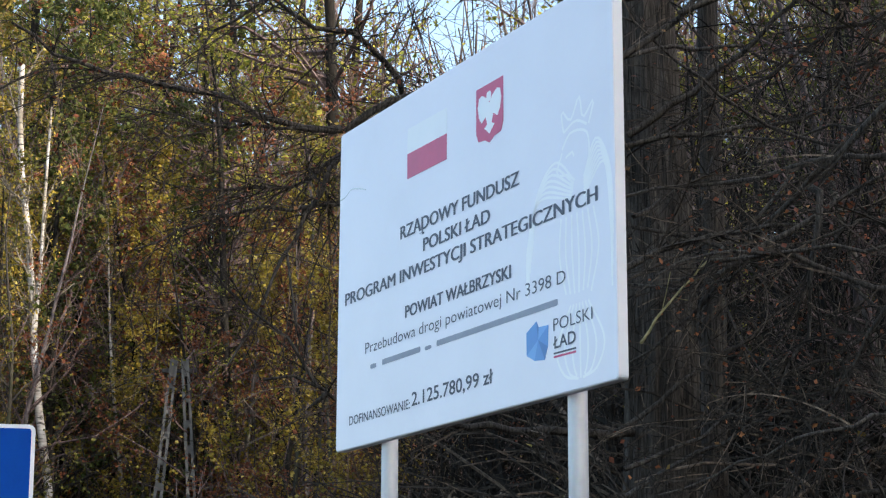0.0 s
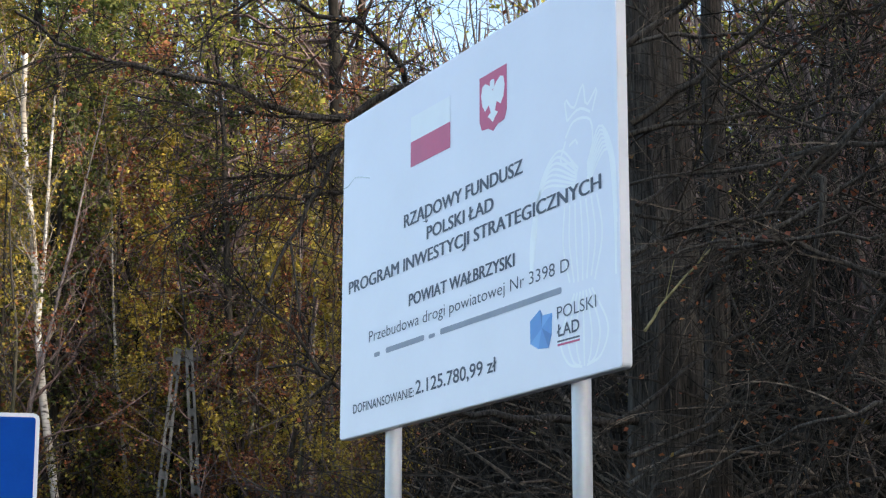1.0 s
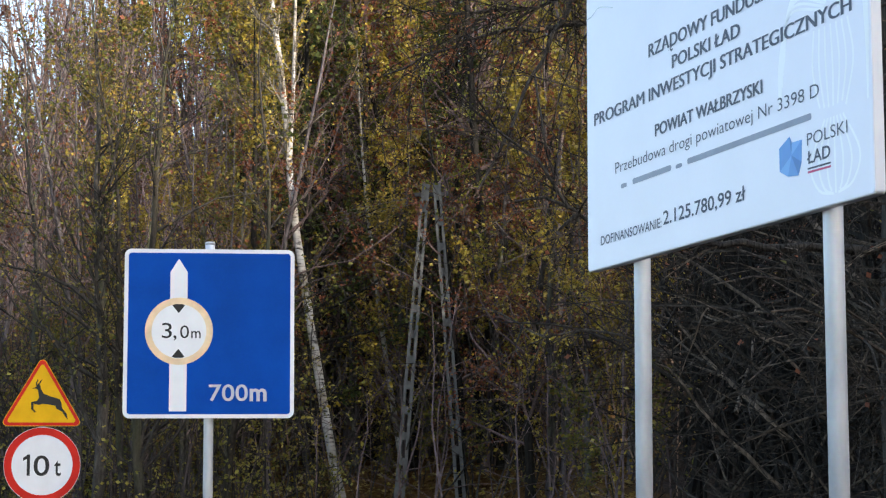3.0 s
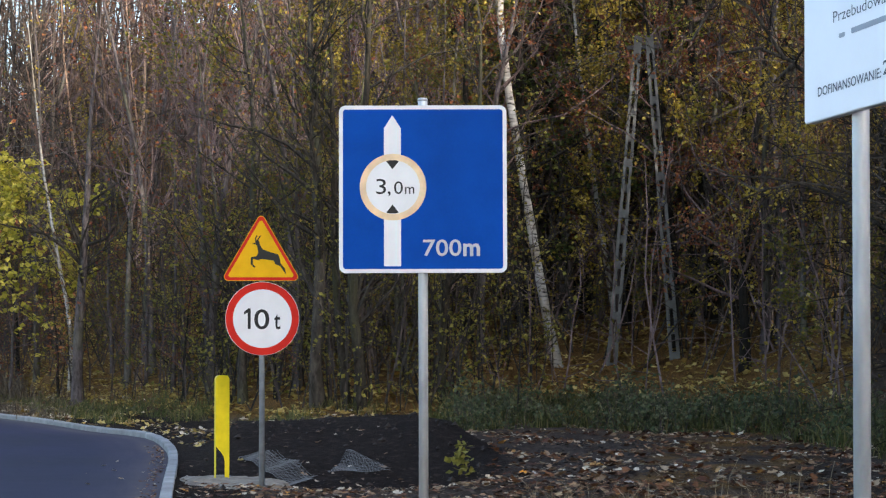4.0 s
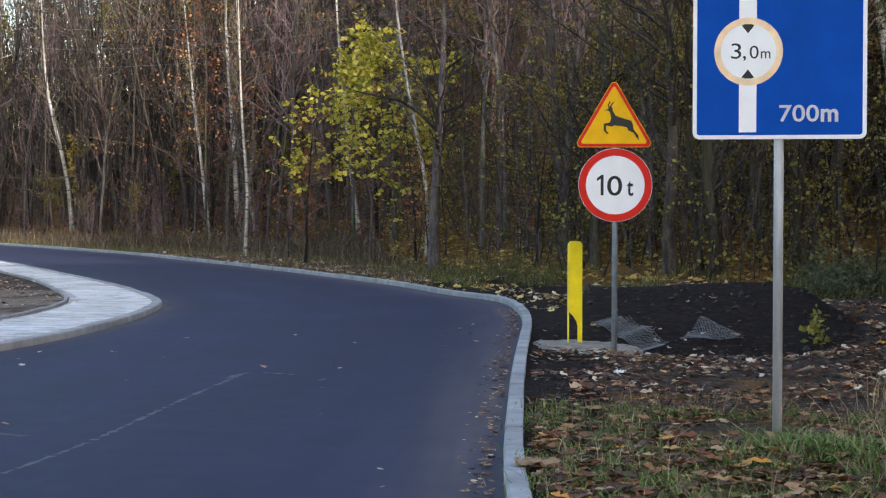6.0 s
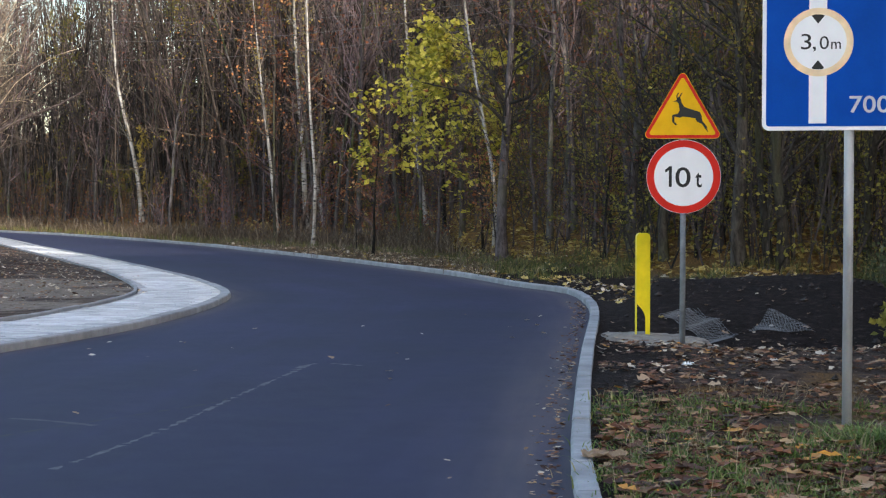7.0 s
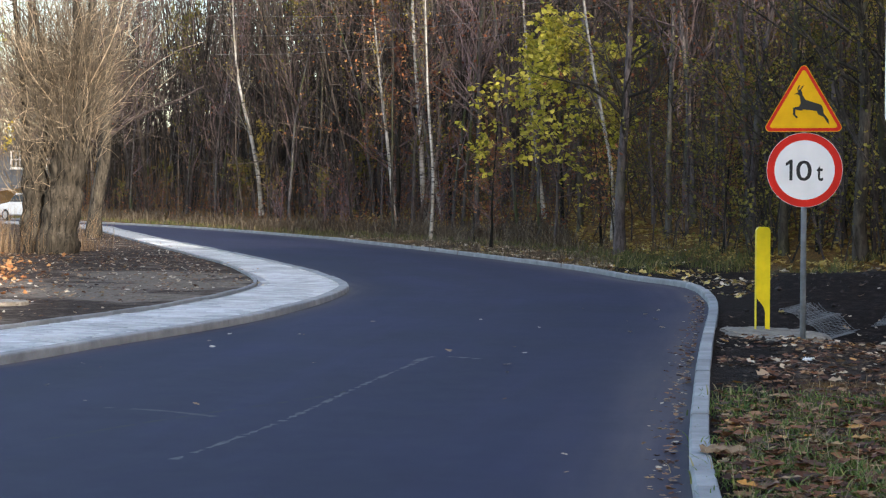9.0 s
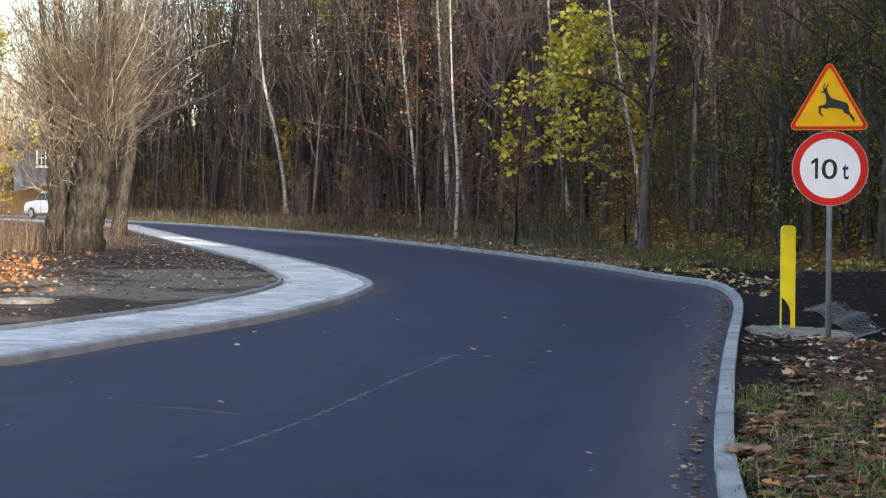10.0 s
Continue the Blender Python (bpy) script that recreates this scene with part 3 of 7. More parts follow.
litter = np.clip(0.50 + 0.5 * np.clip(e_rim / 4, 0, 1) - 0.9 * bare, 0, 1)
# first term: black soil of the bank; second: thicket shade painted by bearing
peat_shade = np.clip((vaz - 11.2) / 2.0, 0, 1) * np.clip((29.0 - vaz) / 5.0, 0, 1) * np.exp(-((vr - 23.4 - 0.35 * np.clip(vaz - 20, 0, 8)) / 3.4) ** 4) * 0.95 + 0.75 * np.clip((1.0 - vaz) / 3.0, 0, 1) * np.clip((vaz + 30) / 8, 0, 1)
peat_shade = np.maximum(peat_shade, 0.9 * np.clip((vaz - 19) / 2, 0, 1) * np.clip((27.4 - vaz) / 2.5, 0, 1) * np.exp(-(lat[None, :] / 3.0) ** 4))
turf = np.clip(np.where(vr < 13.5, 0.46, 0.12) + 0.42 * np.exp(-((e_rim + 0.5) / 2.0) ** 2) - 0.6 * bare, 0, 1)
# litter thinned to dark soil towards the thicket, as painted shade
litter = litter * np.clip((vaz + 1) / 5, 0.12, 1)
zones(me, litter, turf, 0 * turf, peat_shade)
tagged(new("verge", me), "dark soil verge and leaf-strewn wooded slope, with added shading hill", "verge", kind="structure")

verge_tree = BVHTree.FromPolygons([v.co[:] for v in me.vertices], [tuple(q.vertices) for q in me.polygons])


def ground_z(x, y):
    """Height of the verge as built."""
    hit = verge_tree.ray_cast(Vector((x, y, 200)), Vector((0, 0, -1)))
    return hit[0].z if hit[0] is not None else 0.0


# bare plot on the inner side, past the footway
lat2 = np.concatenate([np.arange(0, 12, 0.6), 12 * 1.12 ** np.arange(0, 26)])
IX = in_line[:, None, 0] - 1.0 * lat2[None, :]
IY = in_line[:, None, 1] - 0.05 * lat2[None, :]
IZ = 0.06 + 0.04 * np.sin(IX * 0.9) * np.sin(IY * 0.7) * np.clip(lat2 / 2, 0, 1)[None, :]
IZ = IZ + 0.035 * np.clip(lat2 - 60, 0, None)[None, :]
me = grid_mesh("bare_plot", np.stack([IX, IY, IZ], -1), M_SOIL)
zones(me, np.clip(0.30 + 0.05 * (lat2[None, :] - 6) + 0 * IX, 0.25, 0.9), np.clip(0.10 + 0.03 * lat2[None, :] + 0 * IX, 0, 0.5),
      0.40 + sum(0.62 * np.exp(-((IX - sx) / sw) ** 2 - ((IY - sy) / sd) ** 2) for sx, sy, sw, sd in ((-17.4, 20.0, 1.6, 0.9), (-18.4, 22.8, 1.0, 1.1), (-20.6, 25.0, 1.3, 1.4), (-21.5, 21.0, 1.5, 1.2))), 0.22 + 0 * IX)
tagged(new("bare_plot", me), "bare brown soil plot with sandy patches beside footway", "soil", kind="structure")

# carriageway: between the kerb and the footway
n_row = 260
ka, oa = kerb_line[np.linspace(0, len(kerb_line) - 1, n_row).astype(int)], out_line[np.linspace(0, len(out_line) - 1, n_row).astype(int)]
cols = np.concatenate([[0, 0.008, 0.016, 0.028, 0.045, 0.07], np.linspace(0.11, 0.95, 11), [0.975, 0.988, 1.0]])
RP = ka[:, None, :] * (1 - cols)[None, :, None] + oa[:, None, :] * cols[None, :, None]
me = grid_mesh("road", np.concatenate([RP, np.zeros((*RP.shape[:2], 1))], -1), M_ASPHALT)
near = np.array([np.hypot(*(kerb_line - q).T).argmin() for q in RP.reshape(-1, 2)])
from_k = RP.reshape(-1, 2) - kerb_line[near]
kerb_run = np.concatenate([[0], np.cumsum(np.linalg.norm(np.diff(kerb_line, axis=0), axis=1))])
run = (kerb_run[near] + from_k[:, 1] * kerb_n[near, 0] - from_k[:, 0] * kerb_n[near, 1]).reshape(RP.shape[:2])
off_k = np.abs((from_k * kerb_n[near]).sum(1)).reshape(RP.shape[:2])
off_o = np.linalg.norm(RP - oa[:, None, :], axis=2)
at = me.attributes.new("dust", "FLOAT", "POINT")
at.data.foreach_set("value", np.asarray(np.exp(-(off_k / 0.50) ** 2) * 0.9 + np.exp(-(off_o / 0.34) ** 2) * 0.85, np.float32).ravel())
lane = np.stack([off_k * 0.85, run * 0.06, 0 * off_k], -1)
at = me.attributes.new("lane", "FLOAT_VECTOR", "POINT")
at.data.foreach_set("vector", np.asarray(lane, np.float32).ravel())
road = tagged(new("road", me), "fresh dark asphalt road in a left bend, sky-blue sheen in its colour", "road", kind="structure")

# footway surface
na = 240
oa, ia = out_line[np.linspace(0, len(out_line) - 1, na).astype(int)], in_line[np.linspace(0, len(in_line) - 1, na).astype(int)]
cols = np.linspace(0.03, 0.985, 8)
FP = oa[:, None, :] * (1 - cols)[None, :, None] + ia[:, None, :] * cols[None, :, None]
footway = tagged(new("footway", grid_mesh("footway", np.concatenate([FP, np.full((*FP.shape[:2], 1), 0.062)], -1), M_PAVE)),
                 "pale grey block-paved footway along the bend", "pavement", kind="structure")


def stone_mesh(length, w, z0, z1, chamfer):
    """A kerb stone along x, its road face chamfered."""
    bm = bmesh.new()
    prof = [(0, z0), (0, z1 - chamfer), (chamfer * 0.8, z1), (w - 0.008, z1), (w, z1 - 0.008), (w, z0)]
    a = [bm.verts.new((0.004, y, z)) for y, z in prof]
    b = [bm.verts.new((length - 0.004, y, z)) for y, z in prof]
    for k in range(len(prof)):
        bm.faces.new((a[k], b[k], b[(k + 1) % 6], a[(k + 1) % 6]))
    bm.faces.new(a[::-1]), bm.faces.new(b)
    bmesh.ops.recalc_face_normals(bm, faces=bm.faces[:])
    me = bpy.data.meshes.new("kerb_stone")
    bm.to_mesh(me)
    bm.free()
    me.materials.append(M_KERB)
    return me


def lay_stones(line, name, mesh, parent, length, flip, z, reach=300):
    rng = random.Random(len(name))
    pts = line
    k = 0
    s = np.concatenate([[0], np.cumsum(np.linalg.norm(np.diff(pts, axis=0), axis=1))])
    d = 0.0
    while d + length < s[-1] and k < reach:
        a = Vector((np.interp(d, s, pts[:, 0]), np.interp(d, s, pts[:, 1]), 0))
        b = Vector((np.interp(d + length, s, pts[:, 0]), np.interp(d + length, s, pts[:, 1]), 0))
        t = (b - a) if not flip else (a - b)
        o = a if not flip else b
        ob = new(name, mesh)
        ob.parent = parent
        yaw = math.degrees(math.atan2(t.y, t.x))
        ob.matrix_world = pose(o.x, o.y, z + rng.uniform(-0.005, 0.005), 0, rng.uniform(-0.25, 0.25), yaw + rng.uniform(-0.2, 0.2))
        d += length
        k += 1


# ---- plant builder ----
class Bush:
    """Collects tubes and leaves of one plant."""

    def __init__(self, seed):
        self.r = np.random.default_rng(seed)
        self.tv, self.tf, self.bv, self.bf, self.lv, self.lf = [], [], [], [], [], []
        self.tips, self.pieces, self.thin = [], [], 0.0035

    def tube(self, pts, radii, sides, fine=False):
        V, F = (self.bv, self.bf) if fine else (self.tv, self.tf)
        pts = np.asarray(pts, float)
        t = np.gradient(pts, axis=0)
        t /= np.linalg.norm(t, axis=1)[:, None] + 1e-9
        ref = np.where(np.abs(t[:, 2:3]) > 0.8, np.array([[1.0, 0, 0]]), np.array([[0, 0, 1.0]]))
        u = np.cross(t, ref)
        u /= np.linalg.norm(u, axis=1)[:, None] + 1e-9
        v = np.cross(t, u)
        for k in range(1, len(u)):
            if u[k] @ u[k - 1] < 0.2:
                u[k] = u[k - 1] - t[k] * (t[k] @ u[k - 1])
                u[k] /= np.linalg.norm(u[k]) + 1e-9
                v[k] = np.cross(t[k], u[k])
        a = 2 * np.pi * np.arange(sides) / sides
        ring = pts[:, None] + np.asarray(radii)[:, None, None] * (np.cos(a)[None, :, None] * u[:, None] + np.sin(a)[None, :, None] * v[:, None])
        o = len(V)
        V.extend(ring.reshape(-1, 3).tolist())
        n = len(pts)
        for i in range(n - 1):
            for k in range(sides):
                F.append((o + i * sides + k, o + i * sides + (k + 1) % sides, o + (i + 1) * sides + (k + 1) % sides, o + (i + 1) * sides + k))

    def cut(self, name):
        """What has been built since the last cut becomes a part of its own."""
        self.pieces.append((name, self.tv, self.tf))
        self.tv, self.tf = [], []

    def limb(self, start, way, length, r0, segs=5, wander=0.18, rise=0.0, droop=0.0, tip=0.25):
        p, d = np.array(start, float), np.array(way, float)
        d /= np.linalg.norm(d)
        out = [p.copy()]
        for k in range(segs):
            d = d + self.r.normal(0, wander, 3) + np.array([0, 0, rise - droop * (k / segs)])
            d /= np.linalg.norm(d)
            p = p + d * length / segs
            out.append(p.copy())
        return np.array(out), np.linspace(r0, r0 * tip, segs + 1)

    def whip(self, start, way, length, r0, segs, curl, droop=0.0, sides=3):
        """A long shoot that bends one way in a smooth arc."""
        p, d = np.array(start, float), np.array(way, float)
        d /= np.linalg.norm(d)
        turn = self.r.normal(0, curl, 3)
        out = [p.copy()]
        for k in range(segs):
            turn = turn * 0.75 + self.r.normal(0, curl * 0.6, 3)
            d = d + turn + np.array([0, 0, -droop])
            d /= np.linalg.norm(d)
            p = p + d * length / segs
            out.append(p.copy())
        out = np.array(out)
        self.tube(out, np.maximum(np.linspace(r0, r0 * 0.35, segs + 1), 0.003), sides, fine=True)
        return out

    def furrowed(self, pts, radii, sides, depth):
        """A trunk whose bark stands in long ridges."""
        o = len(self.tv)
        self.tube(pts, radii, sides)
        ridge = self.r.uniform(-depth, depth, sides)
        for i in range(len(pts)):
            ridge = ridge * 0.85 + self.r.uniform(-depth, depth, sides) * 0.45
            for k in range(sides):
                v = np.array(self.tv[o + i * sides + k])
                self.tv[o + i * sides + k] = (v + (v - pts[i]) * ridge[k]).tolist()

    def fork(self, pts, radii, n, level, length, spread=1.0, rise=0.12, droop=0.0, sides=4, start=0.2, tips=True, wander=0.2):
        """Side shoots along a limb, and theirs in turn."""
        for _ in range(n):
            f = self.r.uniform(start, 1.0)
            x = f * (len(pts) - 1)
            i = min(int(x), len(pts) - 2)
            at = pts[i] + (pts[i + 1] - pts[i]) * (x - i)
            along = pts[i + 1] - pts[i]
            along /= np.linalg.norm(along) + 1e-9
            side = self.r.normal(0, 1, 3)
            side -= along * (side @ along)
            side /= np.linalg.norm(side) + 1e-9
            way = along * self.r.uniform(0.5, 1.1) + side * spread * self.r.uniform(0.6, 1.2)
            ln = length * self.r.uniform(0.55, 1.2) * (1.15 - 0.6 * f)
            rad = max(0.004, np.interp(x, range(len(radii)), radii) * self.r.uniform(0.35, 0.55))
            segs = 4 if level > 0 else 2
            p2, r2 = self.limb(at, way, ln, rad, segs, wander, rise, droop)
            r2 = np.maximum(r2, self.thin)
            self.tube(p2, r2, sides if level > 0 else 3, fine=True)
            if level > 0:
                self.fork(p2, r2, max(3, int(n * 0.39)), level - 1, ln * 0.5, spread, rise, droop, 3, 0.15, tips, wander)
            if level == 0 and tips:
                self.tips.append(p2)

    def leaves(self, count, size, near=None, flat=0.5, hang=0.3):
        pool = near if near is not None else self.tips
        if not len(pool):
            return
        for _ in range(count):
            p2 = pool[self.r.integers(len(pool))]
            x = self.r.uniform(0.2, len(p2) - 1)
            i = min(int(x), len(p2) - 2)
            at = p2[i] + (p2[i + 1] - p2[i]) * (x - i) + self.r.normal(0, 0.05, 3)
            self.leaf(at, size * self.r.uniform(0.6, 1.3), flat, hang)

    def leaf(self, at, s, flat=0.5, hang=0.3):
        d = self.r.normal(0, 1, 3)
        d[2] = d[2] * 0.5 - hang
        d /= np.linalg.norm(d) + 1e-9
        n = self.r.normal(0, 1, 3) + np.array([0, 0, flat * 2])
        w = np.cross(d, n)
        w /= np.linalg.norm(w) + 1e-9
        n = np.cross(w, d)
        o = len(self.lv)
        c = at + d * s * 0.5
        self.lv += [tuple(at), tuple(c + w * s * 0.38 + n * s * 0.1), tuple(at + d * s), tuple(c - w * s * 0.38 + n * s * 0.1)]
        self.lf += [(o, o + 1, o + 2), (o, o + 2, o + 3)]

    def make(self, name, m, label, category, trunk_mat, twig_mat, leaf_material=None, group="woodland trees"):
        ob = thing(name, m, label, category, group)
        for nm, tv, tf in self.pieces:
            part(nm, mesh_of(nm, tv, tf, trunk_mat, True), trunk_mat, ob)
        if self.tv:
            part("trunk", mesh_of("trunk", self.tv, self.tf, trunk_mat, True), trunk_mat, ob)
        if self.bv:
            part("crown", mesh_of("crown", self.bv, self.bf, twig_mat, False), twig_mat, ob)
        if self.lv:
            part("foliage", mesh_of("foliage", self.lv, self.lf, leaf_material), leaf_material, ob)
        return ob


def woodland_tree(seed, height, r0, leaf_n, leaf_size, crown_from=0.3, n_limb=22, limb_len=0.26, spread=0.8, rise=0.16, level=1, lean=(0, 0), path=None, wander=0.05, twigs=7, droop=0.0, tip=0.14):
    b = Bush(seed)
    if path is None:
        pts, rad = b.limb((0, 0, -0.15), (lean[0], lean[1], 1), height, r0, 11, wander, 0.05, tip=0.10)
    else:
        pts = spline(path, height / 12)
        rad = np.linspace(r0, r0 * tip, len(pts))
    rad = rad * np.where(np.arange(len(rad)) == 0, 1.35, 1.0)
    b.tube(pts, rad, 9)
    b.fork(pts, rad, n_limb, level, height * limb_len, spread, rise, droop, 4, crown_from)
    b.leaves(leaf_n, leaf_size)
    return b


# ---- information board ----
def info_board():
    BW, BH, YAW = 1.895, 1.2, -62.42
    ob = thing("information_board", pose(-0.395, 6.785, 2.28, -0.72, -0.2, YAW) @ pose(0, 0, -2.28), "white-blue funding information board on two steel posts", "sign")
    zb = 2.28
    part("panel", prism_bm(round_rect(BW, BH, 0.012, BW / 2, zb + BH / 2, 3), 0.0, 0.026, 0.002), M_PANEL, ob)
    part("edge_trim", ring_bm(round_rect(BW + 0.003, BH + 0.003, 0.013, BW / 2, zb + BH / 2, 3), round_rect(BW - 0.002, BH - 0.002, 0.012, BW / 2, zb + BH / 2, 3), 0.003, 0.034), M_WHITE, ob, "white folded metal edge")
    for px in (0.325, 1.58):
        post = part("post", tube_bm(0.0295, -0.25, zb + 0.95, 24, px, 0.062), M_STEEL, ob, "galvanised round steel post")
        for zz in (0.15, 0.8):
            part("clamp", box_bm(px - 0.04, px + 0.04, 0.033, 0.098, zb + zz, zb + zz + 0.035, 0.004), M_STEEL, post)
    for zz in (0.13, 0.85):
        part("rail", box_bm(0.08, BW - 0.08, 0.0262, 0.0335, zb + zz, zb + zz + 0.03), M_ALU, ob)
    Y = -0.0012

    def word(s, x0, x1, z0, z1, heavy=0.0, mat=M_INK, bold=0.0):
        text_part(s, x0, x1, zb + z0, zb + z1, Y, mat, ob, heavy, bold=bold)

    word("RZĄDOWY FUNDUSZ", 0.522, 1.353, 0.685, 0.733, 0.006, bold=0.0024)
    word("POLSKI ŁAD", 0.698, 1.165, 0.608, 0.655, 0.006, bold=0.0024)
    word("PROGRAM INWESTYCJI STRATEGICZNYCH", 0.067, 1.803, 0.530, 0.578, 0.0, bold=0.0030)
    part("ogonek", prism_bm([(0.690, zb + 0.688), (0.698, zb + 0.688), (0.690, zb + 0.679), (0.694, zb + 0.674), (0.702, zb + 0.677), (0.702, zb + 0.671), (0.692, zb + 0.668), (0.683, zb + 0.675)], Y, -0.0003), M_INK, ob)
    word("POWIAT WAŁBRZYSKI", 0.565, 1.298, 0.400, 0.444, 0.006, bold=0.0022)
    word("Przebudowa drogi powiatowej Nr 3398 D", 0.244, 1.623, 0.324, 0.366, -0.006)
    for x0, x1, h in ((0.289, 0.335, 0.026), (0.385, 0.680, 0.032), (0.715, 0.760, 0.022), (0.800, 1.577, 0.032)):
        part("text_bar", prism_bm(round_rect(x1 - x0, h * 0.6, 0.006, (x0 + x1) / 2, zb + 0.262 + h * 0.36, 2), Y, -0.0003), M_INK_L, ob)
    word("DOFINANSOWANIE:", 0.117, 0.606, 0.083, 0.117, 0.006)
    word("2.125.780,99 zł", 0.619, 1.182, 0.089, 0.135, 0.012)
    word("POLSKI", 1.551, 1.768, 0.190, 0.229, -0.006)
    word("ŁAD", 1.550, 1.676, 0.137, 0.175, 0.014)
    part("underline", prism_bm([(1.552, zb + 0.120), (1.676, zb + 0.118), (1.676, zb + 0.123), (1.552, zb + 0.125)], Y, -0.0003), M_INK, ob)
    part("underline", prism_bm([(1.552, zb + 0.109), (1.676, zb + 0.107), (1.676, zb + 0.113), (1.552, zb + 0.115)], Y, -0.0003), M_CRIMSON, ob)
    # faceted blue emblem
    hub = (1.462, 0.178)
    rim = [(1.392, 0.210), (1.452, 0.236), (1.466, 0.216), (1.522, 0.214), (1.518, 0.150), (1.500, 0.112), (1.440, 0.118), (1.393, 0.140)]
    for k, mat in enumerate((M_LOGO1, M_LOGO3, M_LOGO2, M_LOGO1, M_LOGO3, M_LOGO1, M_LOGO2, M_LOGO1)):
        a, c = rim[k], rim[(k + 1) % 8]
        part("emblem_facet", prism_bm([(p[0], zb + p[1]) for p in (hub, c, a)], Y, -0.0003), mat, ob)
    # flag
    part("flag_field", prism_bm([(0.570, zb + 0.982), (0.866, zb + 0.980), (0.866, zb + 1.071), (0.570, zb + 1.073)], Y, -0.0003), M_PURE, ob, "white upper half of a printed flag")
    part("flag_field", prism_bm([(0.570, zb + 0.892), (0.866, zb + 0.890), (0.866, zb + 0.980), (0.570, zb + 0.982)], Y, -0.0003), M_CRIMSON, ob, "crimson lower half of a printed flag")
    # shield with a plain pale crest
    sx, sz = 1.164, zb + 0.975
    shield = [(-0.090, 0.095), (0.090, 0.095), (0.090, -0.055), (0.075, -0.085), (0.03, -0.09), (0.0, -0.105), (-0.03, -0.09), (-0.075, -0.085), (-0.090, -0.055)]
    part("shield", prism_bm([(sx + x, sz + z) for x, z in shield], Y, -0.0003), M_CRIMSON, ob, "crimson shield")
    wing = [(0.0, 0.030), (0.022, 0.052), (0.050, 0.066), (0.070, 0.060), (0.078, 0.030), (0.070, -0.006), (0.052, -0.028), (0.026, -0.012), (0.014, -0.040), (0.034, -0.050), (0.016, -0.062), (0.0, -0.076)]
    crest = [(sx + x, sz + z) for x, z in wing] + [(sx - x, sz + z) for x, z in wing[-2:0:-1]]
    part("crest", prism_bm(crest, Y - 0.0006, Y - 0.0001), M_PURE, ob, "plain white crest shape")
    part("crest_top", prism_bm(round_rect(0.030, 0.034, 0.010, sx - 0.004, sz + 0.052, 3), Y - 0.0006, Y - 0.0001), M_PURE, ob)
    # pale watermark: nested plume-like strokes
    lift = []

    def stroke(pts, r=0.0042, nm="watermark_stroke", mat=M_WATER):
        p = spline(pts, 0.02)
        V, F = [], []
        t = np.gradient(p, axis=0)
        t /= np.linalg.norm(t, axis=1)[:, None] + 1e-9
        o = len(V)
        lift.append(0)
        yy = -0.0003 - 0.00004 * (len(lift) % 12)
        for (x, z), (tx, tz) in zip(p, t):
            V.append((x - tz * r, yy, zb + z + tx * r))
            V.append((x + tz * r, yy, zb + z - tx * r))
        for k in range(len(p) - 1):
            F.append((o + 2 * k, o + 2 * k + 1, o + 2 * k + 3, o + 2 * k + 2))
        part(nm, mesh_of(nm, V, F, mat), mat, ob)

    cx = 1.70
    for k in range(7):
        s = k / 6
        stroke([(cx - 0.02 - 0.02 * s, 0.62 - 0.05 * s), (cx - 0.13 - 0.10 * s, 0.70 - 0.10 * s), (cx - 0.24 - 0.06 * s, 0.62 - 0.16 * s), (cx - 0.27 - 0.03 * s, 0.46 - 0.16 * s)])
        stroke([(cx + 0.03, 0.62 - 0.06 * s), (cx + 0.10 + 0.04 * s, 0.72 - 0.08 * s), (cx + 0.17, 0.62 - 0.16 * s), (cx + 0.185 - 0.01 * s, 0.44 - 0.18 * s)])
        stroke([(cx - 0.10 + 0.03 * k, 0.52), (cx - 0.11 + 0.036 * k, 0.40), (cx - 0.07 + 0.022 * k, 0.27)])
        stroke([(cx - 0.05 + 0.016 * k, 0.25), (cx - 0.13 + 0.043 * k, 0.13), (cx - 0.09 + 0.03 * k, 0.05), (cx - 0.012 + 0.004 * k, 0.03)])
    for pts in ([(cx - 0.09, 0.72), (cx - 0.12, 0.66), (cx - 0.05, 0.64), (cx - 0.03, 0.58)], [(cx - 0.09, 0.73), (cx - 0.04, 0.77), (cx + 0.05, 0.75), (cx + 0.06, 0.66), (cx + 0.04, 0.58)],
                [(cx - 0.08, 0.78), (cx - 0.09, 0.85), (cx - 0.04, 0.81), (cx + 0.01, 0.87), (cx + 0.03, 0.80), (cx + 0.09, 0.84), (cx + 0.06, 0.77)], [(cx - 0.08, 0.78), (cx - 0.01, 0.80), (cx + 0.06, 0.77)],
                [(cx - 0.07, 0.70), (cx - 0.03, 0.71), (cx - 0.02, 0.68)]):
        stroke(pts)
    # a fine scratch in the film
    stroke([(0.0, 0.945), (0.05, 0.948), (0.10, 0.965), (0.16, 0.955), (0.25, 0.93)], 0.0022, "scratch", M_ALU)
    return ob


info_board()


